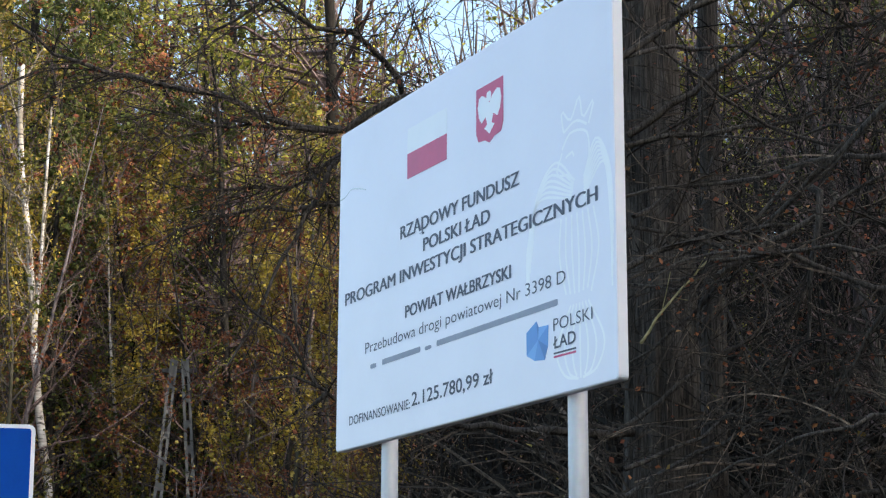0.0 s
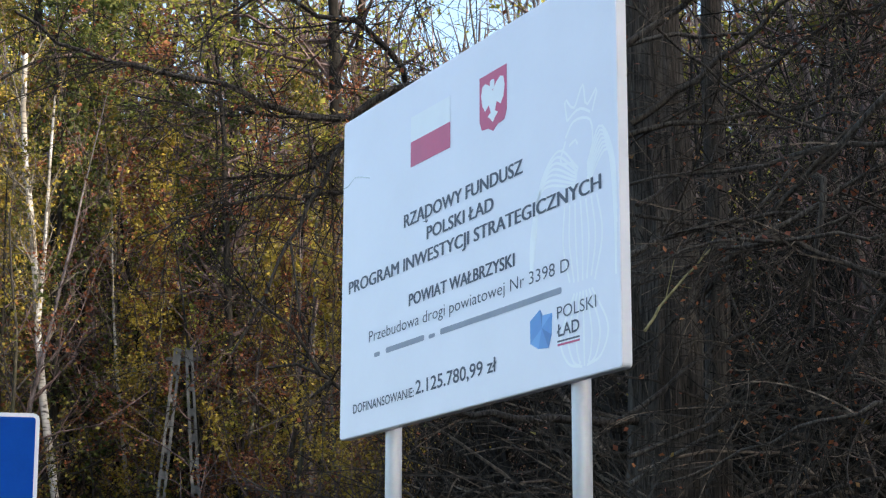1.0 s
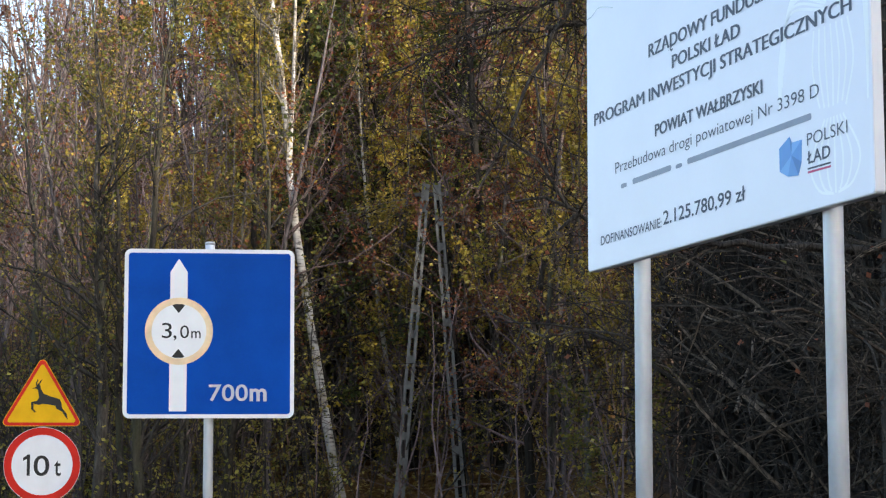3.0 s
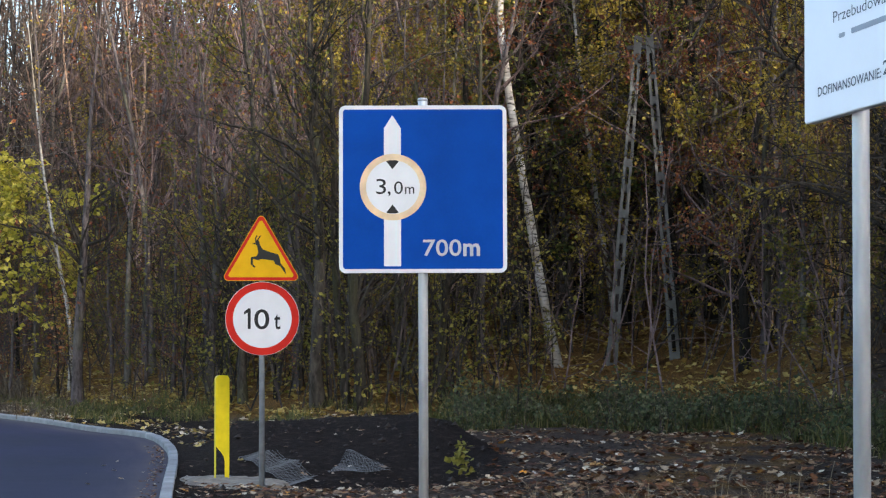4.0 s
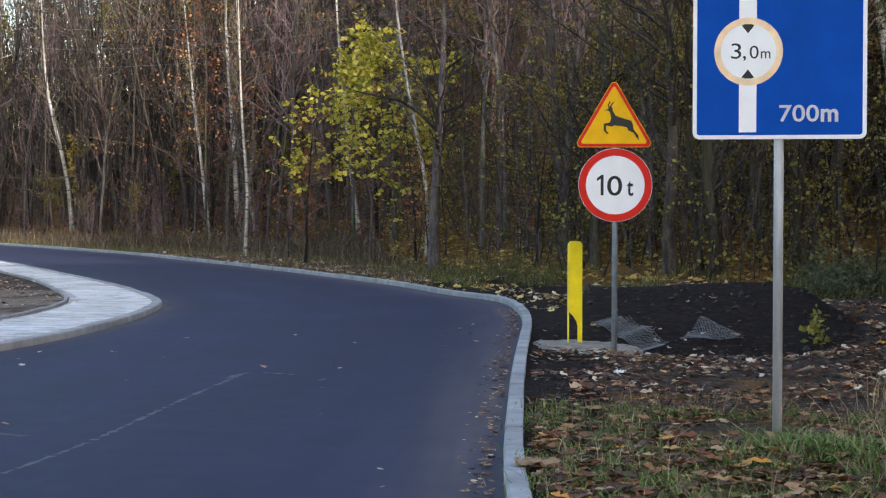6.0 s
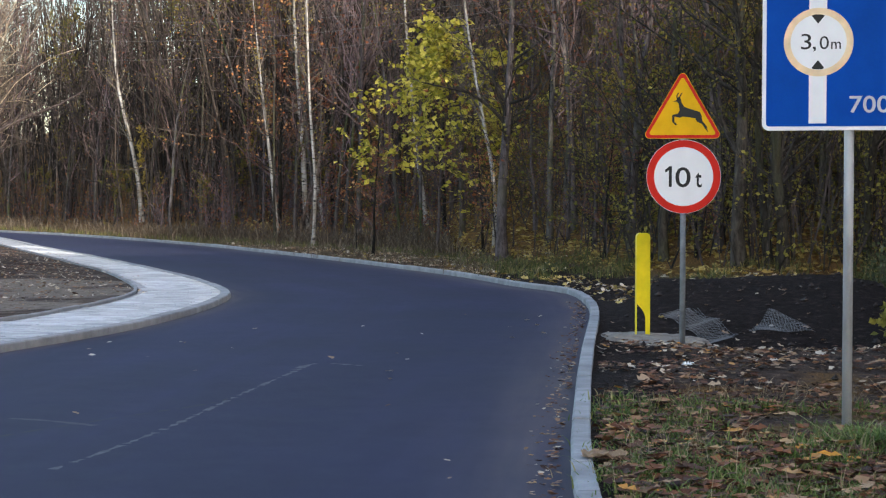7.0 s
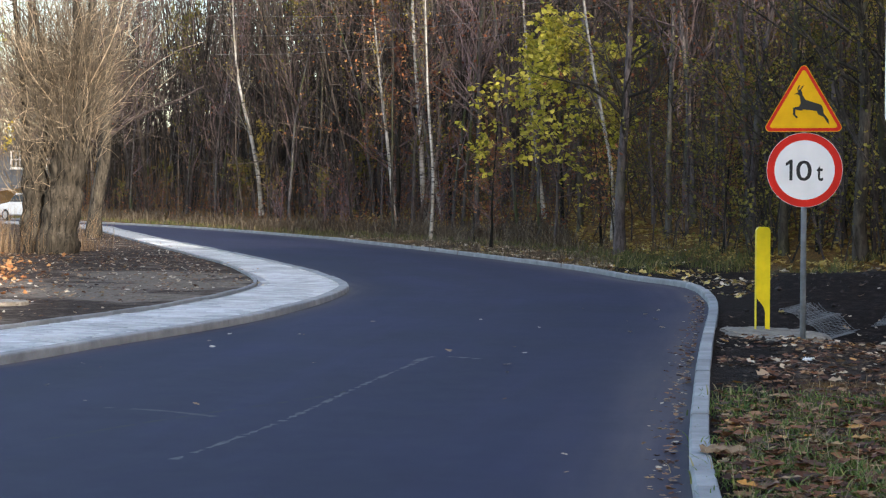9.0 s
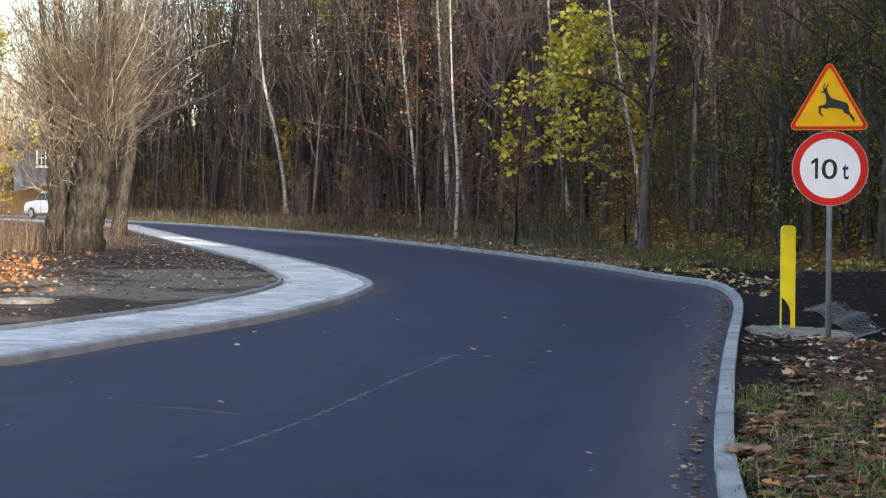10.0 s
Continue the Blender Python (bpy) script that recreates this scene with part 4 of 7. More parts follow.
# ---- height-limit panel ----
def height_sign():
    ob = thing("height_limit_sign", pose(-3.148, 11.765, 0.03, 0, 0, 14.9), "square blue height-limit road sign on a steel post", "road sign")
    S, zc = 1.10, 2.475
    k = S / 780.0

    def P(px, pz):
        return (px - 428) * k, zc - (pz - 451) * k

    panel = part("panel", prism_bm(round_rect(S, S, 0.045, 0, zc), 0.0, 0.003), M_WHITE, ob, "white-edged flat sign plate")
    part("rim", ring_bm(round_rect(S, S, 0.045, 0, zc), round_rect(S - 0.006, S - 0.006, 0.042, 0, zc), 0.003, 0.022), M_ALU, ob, "folded aluminium rim")
    part("blue_field", prism_bm(round_rect(S - 0.052, S - 0.052, 0.02, 0.0, zc), -0.0015, -0.0002), M_BLUE, panel)
    y0, y1 = -0.0026, -0.0016
    arrow = [P(247, 810), P(326, 810), P(326, 168), P(286, 106), P(247, 168)]
    part("arrow", prism_bm(arrow, y0, y1), M_WHITE, panel, "white upright arrow")
    cx, cz = P(289, 442)
    part("ring", prism_bm(circle(155 * k, cx, cz), y0 - 0.0012, y0 - 0.0002), M_CREAM, panel, "sun-faded cream ring")
    part("disc", prism_bm(circle(125 * k, cx, cz), y0 - 0.0024, y0 - 0.0014), M_WHITE, panel)
    ty0, ty1 = y0 - 0.0036, y0 - 0.0026
    part("triangle_mark", prism_bm([P(257, 322), P(287, 359), P(316, 322), P(302, 317), P(272, 317)], ty0, ty1), M_BLACK, panel)
    part("triangle_mark", prism_bm([P(257, 560), P(287, 523), P(316, 560), P(302, 565), P(272, 565)], ty0, ty1), M_BLACK, panel)

    def word(s, x0, x1, z0, z1, mat, heavy):
        a, b = P(x0, z0), P(x1, z1)
        text_part(s, a[0], b[0], a[1], b[1], ty0, mat, panel, heavy)

    word("3", 211, 257, 474, 400, M_BLACK, 0.0)
    word(",", 264, 278, 474, 402, M_BLACK, 0.0)
    word("0", 294, 335, 474, 412, M_BLACK, 0.0)
    word("m", 345, 388, 474, 441, M_BLACK, 0.004)
    word("700", 428, 606, 761, 683, M_GREYW, 0.010)
    word("m", 614, 692, 761, 705, M_GREYW, 0.026)
    post = part("post", tube_bm(0.0315, -0.3, 3.075, 24, 0.0, 0.056), M_STEEL, ob, "galvanised round steel post")
    part("cap", tube_bm(0.033, 3.06, 3.08, 20, 0.0, 0.056), M_ALU, post)
    for zz in (2.1, 2.85):
        part("bracket", box_bm(-0.055, 0.055, 0.005, 0.092, zz, zz + 0.04, 0.004), M_ALU, ob)
    return ob


height_sign()


# ---- animal warning over a weight limit ----
def warning_signs():
    ob = thing("road_sign_post", pose(-6.72, 18.55, 0.0, 0, 0, 19.9), "yellow warning triangle above a round weight-limit sign", "road sign")
    part("post", tube_bm(0.030, -0.3, 2.74, 20, 0.0, 0.05), M_STEEL_D, ob, "grey steel post")
    z0, cx = 2.155, -0.012
    tri = part("warning_triangle", prism_bm(round_tri(0.845, 0.045, cx, z0), 0.0, 0.003), M_YELLOW, ob, "yellow triangle with a red border")
    part("red_border", ring_bm(round_tri(0.825, 0.040, cx, z0 + 0.006), round_tri(0.715, 0.022, cx, z0 + 0.038), -0.0016, -0.0004), M_RED, tri)
    part("rim", ring_bm(round_tri(0.845, 0.045, cx, z0), round_tri(0.838, 0.044, cx, z0 + 0.002), 0.003, 0.018), M_ALU, tri)
    # leaping pictogram, a plain angular shape
    k = 0.77 / 128.0
    pic = [(-7, 40), (-3, 36), (-2, 30), (3, 22), (14, 18), (30, 13), (33, 6), (34, -2), (42, -12), (44, -22), (39, -16), (34, -8), (25, -4), (22, 2),
           (10, 4), (0, 5), (-4, 3), (-14, 5), (-14, -4), (-9, -9), (-12, -10), (-18, -4), (-18, 8), (-8, 10), (-5, 16), (-7, 28), (-10, 31), (-17, 31), (-10, 34)]
    part("pictogram", prism_bm([(cx + x * k, z0 + 0.20 + z * k) for x, z in pic], -0.0030, -0.0018), M_BLACK, tri, "black pictogram")
    for pts in ([(-8, 35), (-9, 41), (-6, 46), (-8, 47), (-11, 41), (-10, 35)], [(-7, 38), (-3, 45), (1, 47), (-2, 43), (-5, 37)]):
        part("pictogram_tine", prism_bm([(cx + x * k, z0 + 0.20 + z * k) for x, z in pts], -0.0030, -0.0018), M_BLACK, tri)
    zc, cx = 1.757, 0.003
    disc = part("weight_limit_disc", prism_bm(circle(0.388, cx, zc), 0.0, 0.003), M_WHITE, ob, "white disc with a wide red border")
    part("red_border", ring_bm(circle(0.384, cx, zc), circle(0.308, cx, zc), -0.0016, -0.0004), M_RED, disc)
    part("rim", ring_bm(circle(0.388, cx, zc), circle(0.382, cx, zc), 0.003, 0.018), M_ALU, disc)
    one = [(0.55, 0), (1, 0), (1, 1), (0.66, 1), (0.0, 0.84), (0.0, 0.69), (0.55, 0.80)]
    part("numeral", prism_bm([(cx - 0.192 + 0.070 * x, zc - 0.108 + 0.216 * z) for x, z in one], -0.0024, -0.0018), M_BLACK, disc)
    text_part("0", cx - 0.086, cx + 0.074, zc - 0.108, zc + 0.108, -0.0022, M_BLACK, disc, 0.008)
    text_part("t", cx + 0.122, cx + 0.190, zc - 0.108, zc + 0.046, -0.0022, M_BLACK, disc, 0.012)
    for zz in (1.62, 1.95, 2.28):
        part("bracket", box_bm(-0.05, 0.05, 0.004, 0.085, zz, zz + 0.035, 0.003), M_ALU, ob)
    return ob


warning_signs()


# ---- yellow marker post on its pad ----
def marker_post():
    ob = thing("marker_post", pose(-7.38, 19.15, 0.02, 0, 0, 33.0), "bright yellow folded-plate utility marker post on concrete", "marker post")
    H = 1.13
    def head(x0, x1, r):
        return [(x0 + r - r * math.cos(q), H - r + r * math.sin(q)) for q in np.linspace(0, math.pi / 2, 6)] + [(x1 - r + r * math.sin(q), H - r + r * math.cos(q)) for q in np.linspace(0, math.pi / 2, 6)]

    front = [(-0.085, 0.36)] + head(-0.085, 0.066, 0.045) + [(0.066, -0.12), (0.016, -0.12), (0.014, 0.20), (0.002, 0.25), (-0.03, 0.30)]
    part("front_plate", prism_bm(front, 0.0, 0.008, 0.0015), M_MARKER, ob)
    # the fold runs up one side, over the head and down the other
    fold = [(-0.085, -0.02)] + head(-0.085, 0.066, 0.045) + [(0.066, -0.12)]
    inner = [(-0.079, -0.02)] + head(-0.079, 0.060, 0.040) + [(0.060, -0.12)]
    inner = [(x, z - (0.006 if z > 0.5 else 0.0)) for x, z in inner]
    bm = bmesh.new()
    rows = [[bm.verts.new((x, y, z)) for x, z in o] for o, y in ((fold, 0.0085), (fold, 0.085), (inner, 0.085), (inner, 0.0085))]
    for c, d in ((0, 1), (1, 2), (2, 3), (3, 0)):
        for k in range(len(fold) - 1):
            bm.faces.new((rows[c][k], rows[c][k + 1], rows[d][k + 1], rows[d][k]))
    bmesh.ops.recalc_face_normals(bm, faces=bm.faces[:])
    part("side_flange", bm, M_MARKER, ob)
    return ob


marker_post()


def pad():
    rng = np.random.default_rng(4)
    n = 30
    cx, cy = -7.28, 18.95
    V, F = [(cx, cy, 0.035)], []
    for q, z in ((0.5, 0.035), (0.85, 0.02), (1.0, 0.0), (1.15, -0.12)):
        for k in range(n):
            a = 2 * math.pi * k / n
            rr = q * (1 + 0.10 * math.sin(3 * a + 1) + rng.uniform(-0.10, 0.10))
            x, y = cx + 0.60 * rr * math.cos(a) - 0.22 * rr * math.sin(a), cy + 0.90 * rr * math.sin(a)
            V.append((x, y, z + rng.uniform(-0.02, 0.02)))
    F += [(0, 1 + k, 1 + (k + 1) % n) for k in range(n)]
    for q in range(3):
        for k in range(n):
            a, c = 1 + q * n + k, 1 + q * n + (k + 1) % n
            F.append((a, a + n, c + n, c))
    return solid("concrete_pad", V, F, M_PAD, "rough tan concrete pad at the marker post", "concrete pad")


pad()


def erosion_mesh(cx, cy, w, d, yaw, seed, taper=0.95):
    """A torn patch of wire matting that lies on the slope of the ditch."""
    b = Bush(seed)
    r = b.r
    ca, sa = math.cos(radians(yaw)), math.sin(radians(yaw))

    def at(u, v):
        x, y = cx + u * ca - v * sa, cy + u * sa + v * ca
        return (x, y, float(land(x, y)) + 0.045 + 0.02 * math.sin(9 * u + 5 * v))

    nu, nv = int(w / 0.032), int(d / 0.045)
    for i in range(nu):
        u = -w / 2 + i * 0.032
        reach = d * (1 - taper * abs(2 * u / w)) * r.uniform(0.8, 1.0)
        pts = [at(u + r.normal(0, 0.006), -d / 2 + v) for v in np.linspace(0, max(0.1, reach), 7)]
        b.tube(pts, [0.0024] * 7, 4)
    for i in range(nv):
        v = -d / 2 + i * 0.045
        half = w / 2 * (1 - (i / nv) * taper)
        pts = [at(u, v + r.normal(0, 0.008)) for u in np.linspace(-half, half, 9)]
        b.tube(pts, [0.0024] * 9, 4)
    ob = tagged(new("erosion_mesh", mesh_of("erosion_mesh", b.tv, b.tf, M_WIRE)), "torn grey wire erosion matting on the ditch slope", "wire mesh", "erosion mats")
    return ob


M_WIRE = worn("pale_wire", (0.19, 0.19, 0.195), 0.6, 0.3, vary=0.15)
erosion_mesh(-6.52, 21.2, 0.70, 1.0, 24, 2)
erosion_mesh(-7.30, 20.85, 1.6, 0.45, -48, 3, 0.25)


def kerb_side(x, y):
    """Metres outside the kerb line (negative on the road)."""
    x, y = np.asarray(x, float), np.asarray(y, float)
    out = np.empty(len(x))
    for i in range(0, len(x), 500):
        dx = x[i:i + 500, None] - kerb_line[None, :, 0]
        dy = y[i:i + 500, None] - kerb_line[None, :, 1]
        k = np.argmin(dx * dx + dy * dy, axis=1)
        j = np.arange(len(k))
        out[i:i + 500] = dx[j, k] * kerb_n[k, 0] + dy[j, k] * kerb_n[k, 1]
    return out


# ---- lattice power pole ----
def lattice_pole():
    ob = thing("power_pole", pose(-5.4, 37.6, 0.6), "weathered concrete A-frame power pole with slotted legs", "power pole")
    for name, foot, head in (("leg", (-0.76, 0.0, -0.2), (-0.10, 0.0, 7.12)), ("leg", (0.66, 0.0, -0.5), (0.12, 0.0, 7.12))):
        f, h = Vector(foot), Vector(head)
        L = (h - f).length
        ax = (h - f).normalized()
        across = (Vector((1, 0.14, 0)) - ax * ax.x).normalized()
        m = Matrix.Translation(f) @ Matrix((across, ax.cross(across), ax)).transposed().to_4x4()
        bm = bmesh.new()
        w0, w1 = 0.115, 0.08

        def cuboid(x0, x1, z0, z1, d):
            vs = []
            for z in (z0, z1):
                s = 1 - (1 - w1 / w0) * z / L
                vs += [bm.verts.new(m @ Vector((x * s, y, z))) for x, y in ((x0, -d), (x1, -d), (x1, d), (x0, d))]
            for q in ((0, 1, 5, 4), (1, 2, 6, 5), (2, 3, 7, 6), (3, 0, 4, 7), (3, 2, 1, 0), (4, 5, 6, 7)):
                bm.faces.new([vs[i] for i in q])

        cuboid(-w0, -w0 * 0.36, 0, L, 0.09)
        cuboid(w0 * 0.36, w0, 0, L, 0.09)
        z = 0.0
        while z < L - 0.5:
            cuboid(-w0 * 0.37, w0 * 0.37, z, z + 0.16, 0.07)
            z += 0.52
        cuboid(-w0 * 0.37, w0 * 0.37, L - 0.35, L, 0.07)
        part(name, bm, M_POLE, ob)
    part("crossbar", box_bm(-0.34, 0.36, -0.04, 0.04, 6.86, 6.94, 0.01), M_ROOF, ob, "dark steel crossbar")
    return ob


lattice_pole()


def wire(a, c, sag):
    cu = bpy.data.curves.new("overhead_wire", "CURVE")
    cu.dimensions, cu.bevel_depth, cu.bevel_resolution = "3D", 0.0032, 1
    sp = cu.splines.new("POLY")
    sp.points.add(24)
    for k in range(25):
        t = k / 24
        p = Vector(a).lerp(Vector(c), t)
        sp.points[k].co = (p.x, p.y, p.z - sag * 4 * t * (1 - t), 1)
    cu.materials.append(M_CABLE)
    return tagged(new("overhead_wire", cu), "thin grey overhead power wire", "wire", "overhead wires")


for za, zc, dy in ((7.5, 7.75, 0.0), (7.46, 8.6, 0.4), (7.4, 7.0, 0.2)):
    wire((-5.4, 37.5 + dy, za), (-46.0, 59.0 + dy, zc), 0.9)


# ---- trees ----
def place(ob, x, y, yaw, s, tilt=0.0, sink=0.05):
    return stand(ob, pose(x, y, ground_z(x, y) - sink, tilt, 0, yaw) @ Matrix.Scale(s, 4))


used = set()


def stand(ob, m):
    """The first of a kind is moved to its place, the others are copies."""
    if ob.name not in used:
        used.add(ob.name)
        ob.matrix_world = m
        return ob
    return copy_thing(ob, m @ Matrix.Diagonal((1 / ob.scale.x, 1 / ob.scale.y, 1 / ob.scale.z, 1)))


def on_land(x, y, sink=0.1):
    return pose(x, y, ground_z(x, y) - sink)


LAB_BIRCH = "slender white-barked birch with a few yellow leaves"

# birches that stand at the edge of the wood, each with its own stem line
def edge_birch(seed, bx, by, h, r, *line, leaf_n=160, crown_from=0.3, n_limb=20, limb_len=0.16, tip=0.14):
    b = woodland_tree(seed, h, r, leaf_n, 0.075, crown_from, n_limb, limb_len, 0.6, 0.14, 1, path=list(line), tip=tip)
    b.make("birch_tree", on_land(bx, by), LAB_BIRCH, "tree", M_BIRCH, M_BIRCH_T, L_YEL)


edge_birch(11, -7.11, 37.33, 14.5, 0.105, (0, 0, -0.2), (-0.34, -0.05, 1.5), (-0.73, -0.15, 4.0), (-0.96, -0.2, 5.4), (-1.12, -0.2, 6.7), (-1.22, -0.2, 7.8), (-1.33, -0.2, 9.0), (-1.49, -0.3, 10.2), (-1.58, -0.3, 11.1), (-1.65, -0.3, 12.2), (-1.62, -0.3, 13.4), leaf_n=420, crown_from=0.45, n_limb=24, limb_len=0.13, tip=0.5)
edge_birch(20, -8.28, 37.12, 7.0, 0.05, (0, 0, 7.3), (0.07, 0, 8.5), (0.1, 0, 9.6), (0.12, 0, 10.6), (0.18, 0, 12.4), leaf_n=320, crown_from=0.2, n_limb=16, limb_len=0.15, tip=0.45)
edge_birch(12, -20.0, 41.6, 9.5, 0.06, (0, 0, -0.2), (0.03, 0, 1.2), (-0.05, 0, 2.0), (-0.26, 0, 3.0), (-0.5, 0, 4.2), (-0.8, 0, 5.9), (-1.2, 0, 9.3))
edge_birch(13, -27.0, 51.4, 10.0, 0.08, (0, 0, -0.2), (-0.25, 0, 1.5), (-0.45, -0.1, 3.2), (-0.55, -0.2, 5.0), (-0.68, -0.3, 7.0), (-0.7, -0.3, 9.8))
edge_birch(14, -34.4, 56.35, 12.0, 0.11, (0, 0, -0.2), (-0.12, 0, 1.5), (-0.2, 0, 3.2), (-0.35, -0.1, 5.5), (-0.45, -0.2, 8.0), (-0.4, -0.2, 11.8))
edge_birch(15, -33.85, 56.7, 9.0, 0.08, (0, 0, -0.2), (-0.30, 0, 1.2), (-0.48, 0, 2.6), (-0.62, -0.1, 4.5), (-0.80, -0.2, 9.0))
edge_birch(16, -35.3, 55.85, 9.0, 0.08, (0, 0, -0.2), (-0.20, 0, 1.6), (-0.42, 0, 3.4), (-0.62, -0.1, 5.2), (-1.0, -0.2, 9.0))
edge_birch(17, -47.5, 64.4, 12.0, 0.105, (0, 0, -0.2), (-0.2, 0, 1.8), (-0.55, -0.1, 3.6), (-1.05, -0.2, 5.6), (-1.35, -0.2, 8.0), (-1.5, -0.2, 11.6))
edge_birch(18, -6.2, 39.4, 10.0, 0.075, (0, 0, -0.2), (-0.35, 0, 2.0), (-0.7, 0, 4.6), (-0.95, 0, 7.0), (-1.1, 0, 10.0))
edge_birch(19, -29.5, 48.6, 9.0, 0.06, (0, 0, -0.2), (0.1, 0, 2.0), (-0.1, 0, 4.6), (-0.25, 0, 9.0))

# woodland kinds, built once and then copied over the slope
kinds = []


def kind_of(name, label, tm, wm, lm, **kw):
    b = woodland_tree(**kw)
    ob = b.make(name, pose(0, 0, -60), label, "tree", tm, wm, lm)
    kinds.append(ob)
    return ob


K_SAP1 = kind_of("bare_tree", "tall thin bare tree with grey-brown bark", M_BARK, M_TWIG, L_RUST, seed=31, height=13, r0=0.085, leaf_n=160, leaf_size=0.11, crown_from=0.25, n_limb=24, limb_len=0.24)
K_SAP2 = kind_of("bare_tree", "slim bare tree with upswept purplish twigs", M_BARK_G, M_TWIG_R, L_RUST, seed=32, height=11, r0=0.06, leaf_n=60, leaf_size=0.10, crown_from=0.2, n_limb=26, limb_len=0.22, spread=0.6, rise=0.22)
K_SAP3 = kind_of("bare_tree", "leaning pale-barked bare young tree", M_BARK_G, M_TWIG, L_OLIVE, seed=33, height=12, r0=0.068, leaf_n=260, leaf_size=0.10, crown_from=0.15, n_limb=24, limb_len=0.25, lean=(0.12, 0.0))
K_POLE = kind_of("thin_tree", "very thin straight dark young tree", M_BARK, M_TWIG, L_RUST, seed=34, height=10, r0=0.055, leaf_n=40, leaf_size=0.09, crown_from=0.3, n_limb=12, limb_len=0.16, wander=0.03)
K_OLIVE = kind_of("broadleaf_tree", "tree with thinning olive and yellow leaves", M_BARK, M_TWIG, L_OLIVE, seed=35, height=11, r0=0.11, leaf_n=2800, leaf_size=0.092, crown_from=0.12, n_limb=19, limb_len=0.28)
K_YEL = kind_of("broadleaf_tree", "tree with bright yellow autumn leaves", M_BARK, M_TWIG, L_YEL, seed=36, height=9.5, r0=0.09, leaf_n=2800, leaf_size=0.092, crown_from=0.1, n_limb=19, limb_len=0.28)
K_RUST = kind_of("oak_tree", "oak with rust-red withered leaves", M_BARK_D, M_TWIG, L_RUST, seed=37, height=11, r0=0.13, leaf_n=2800, leaf_size=0.085, crown_from=0.12, n_limb=19, limb_len=0.28, spread=1.0, rise=0.05)
K_LARCH = kind_of("larch_tree", "tall larch with feathery golden-green needles", M_BARK_D, M_TWIG, L_LARCH, seed=38, height=17, r0=0.17, leaf_n=4300, leaf_size=0.095, crown_from=0.2, n_limb=32, limb_len=0.2, spread=1.3, rise=0.0, droop=0.12)
K_FIR = kind_of("conifer_tree", "tall dark olive-green conifer with drooping boughs", M_BARK_D, M_TWIG_D, L_FIR, seed=42, height=16, r0=0.16, leaf_n=5200, leaf_size=0.13, crown_from=0.12, n_limb=34, limb_len=0.19, spread=1.4, rise=-0.02, droop=0.14)
K_SHRUB = kind_of("shrub", "low tangled shrub with olive-green leaves", M_TWIG, M_TWIG, L_OLIVE, seed=39, height=3.2, r0=0.03, leaf_n=520, leaf_size=0.10, crown_from=0.02, n_limb=17, limb_len=0.45, spread=0.9)
K_BRUSH = kind_of("shrub", "bare brown tangled undergrowth shrub", M_TWIG_R, M_TWIG_R, L_RUST, seed=40, height=3.0, r0=0.025, leaf_n=90, leaf_size=0.09, crown_from=0.02, n_limb=20, limb_len=0.5, spread=0.9)



def tangle_kind(name, label, seed, wm, lm, n_limb, reach, leaf_n):
    """Arching boughs with long drooping crooked shoots."""
    b = Bush(seed)
    for k in range(n_limb):
        a = b.r.uniform(0, 2 * math.pi)
        p, q = b.limb((b.r.normal(0, 0.5), b.r.normal(0, 0.5), b.r.uniform(0.0, 1.6)), (math.cos(a), math.sin(a), b.r.uniform(0.4, 1.6)), reach * b.r.uniform(0.7, 1.2), b.r.uniform(0.014, 0.032), 8, 0.14, 0.05, 0.26, 0.3)
        b.tube(p, q, 5, fine=True)
        for _ in range(8):
            i = b.r.integers(1, 8)
            side = b.r.normal(0, 1, 3)
            w = b.whip(p[i], (p[min(i + 1, 8)] - p[i]) * 1.6 + side * 0.35, reach * b.r.uniform(0.25, 0.6), b.r.uniform(0.006, 0.011), 7, 0.13, 0.05)
            for _ in range(2):
                j = b.r.integers(1, 7)
                t = b.whip(w[j], (w[j + 1] - w[j]) * 3 + b.r.normal(0, 1, 3) * 0.5, b.r.uniform(0.2, 0.6), 0.0055, 4, 0.18, 0.03)
                b.tips.append(t)
    b.leaves(leaf_n, 0.07)
    ob = b.make(name, pose(0, 0, -60), label, "shrub", wm, wm, lm, "brushwood")
    kinds.append(ob)
    return ob


K_TANG1 = tangle_kind("brushwood", "tangled dark leafless brushwood with drooping twigs", 44, M_TWIG_B, L_RUST, 13, 2.6, 8)
K_TANG2 = tangle_kind("brushwood", "grey leafless brushwood with crooked twigs", 45, M_TWIG_B, L_OLIVE, 10, 2.8, 10)
rng = random.Random(7)


def polar(az, r):
    return -r * math.sin(radians(az)), r * math.cos(radians(az))


def rim(az):
    return float(np.interp(az, RIM_AZ, RIM_R))


def scatter(n, az0, az1, d0, d1, menu, s0=0.8, s1=1.25, tilt=3.0):
    for _ in range(n):
        az = rng.uniform(az0, az1)
        d = rng.uniform(d0, d1)
        ob = rng.choice(menu)
        if 6.0 < az < 12.5 and d < 6.5 and ob not in (K_SHRUB, K_BRUSH):
            continue
        x, y = polar(az, rim(az) + d)
        place(ob, x, y, rng.uniform(0, 360), rng.uniform(s0, s1), rng.uniform(-tilt, tilt))


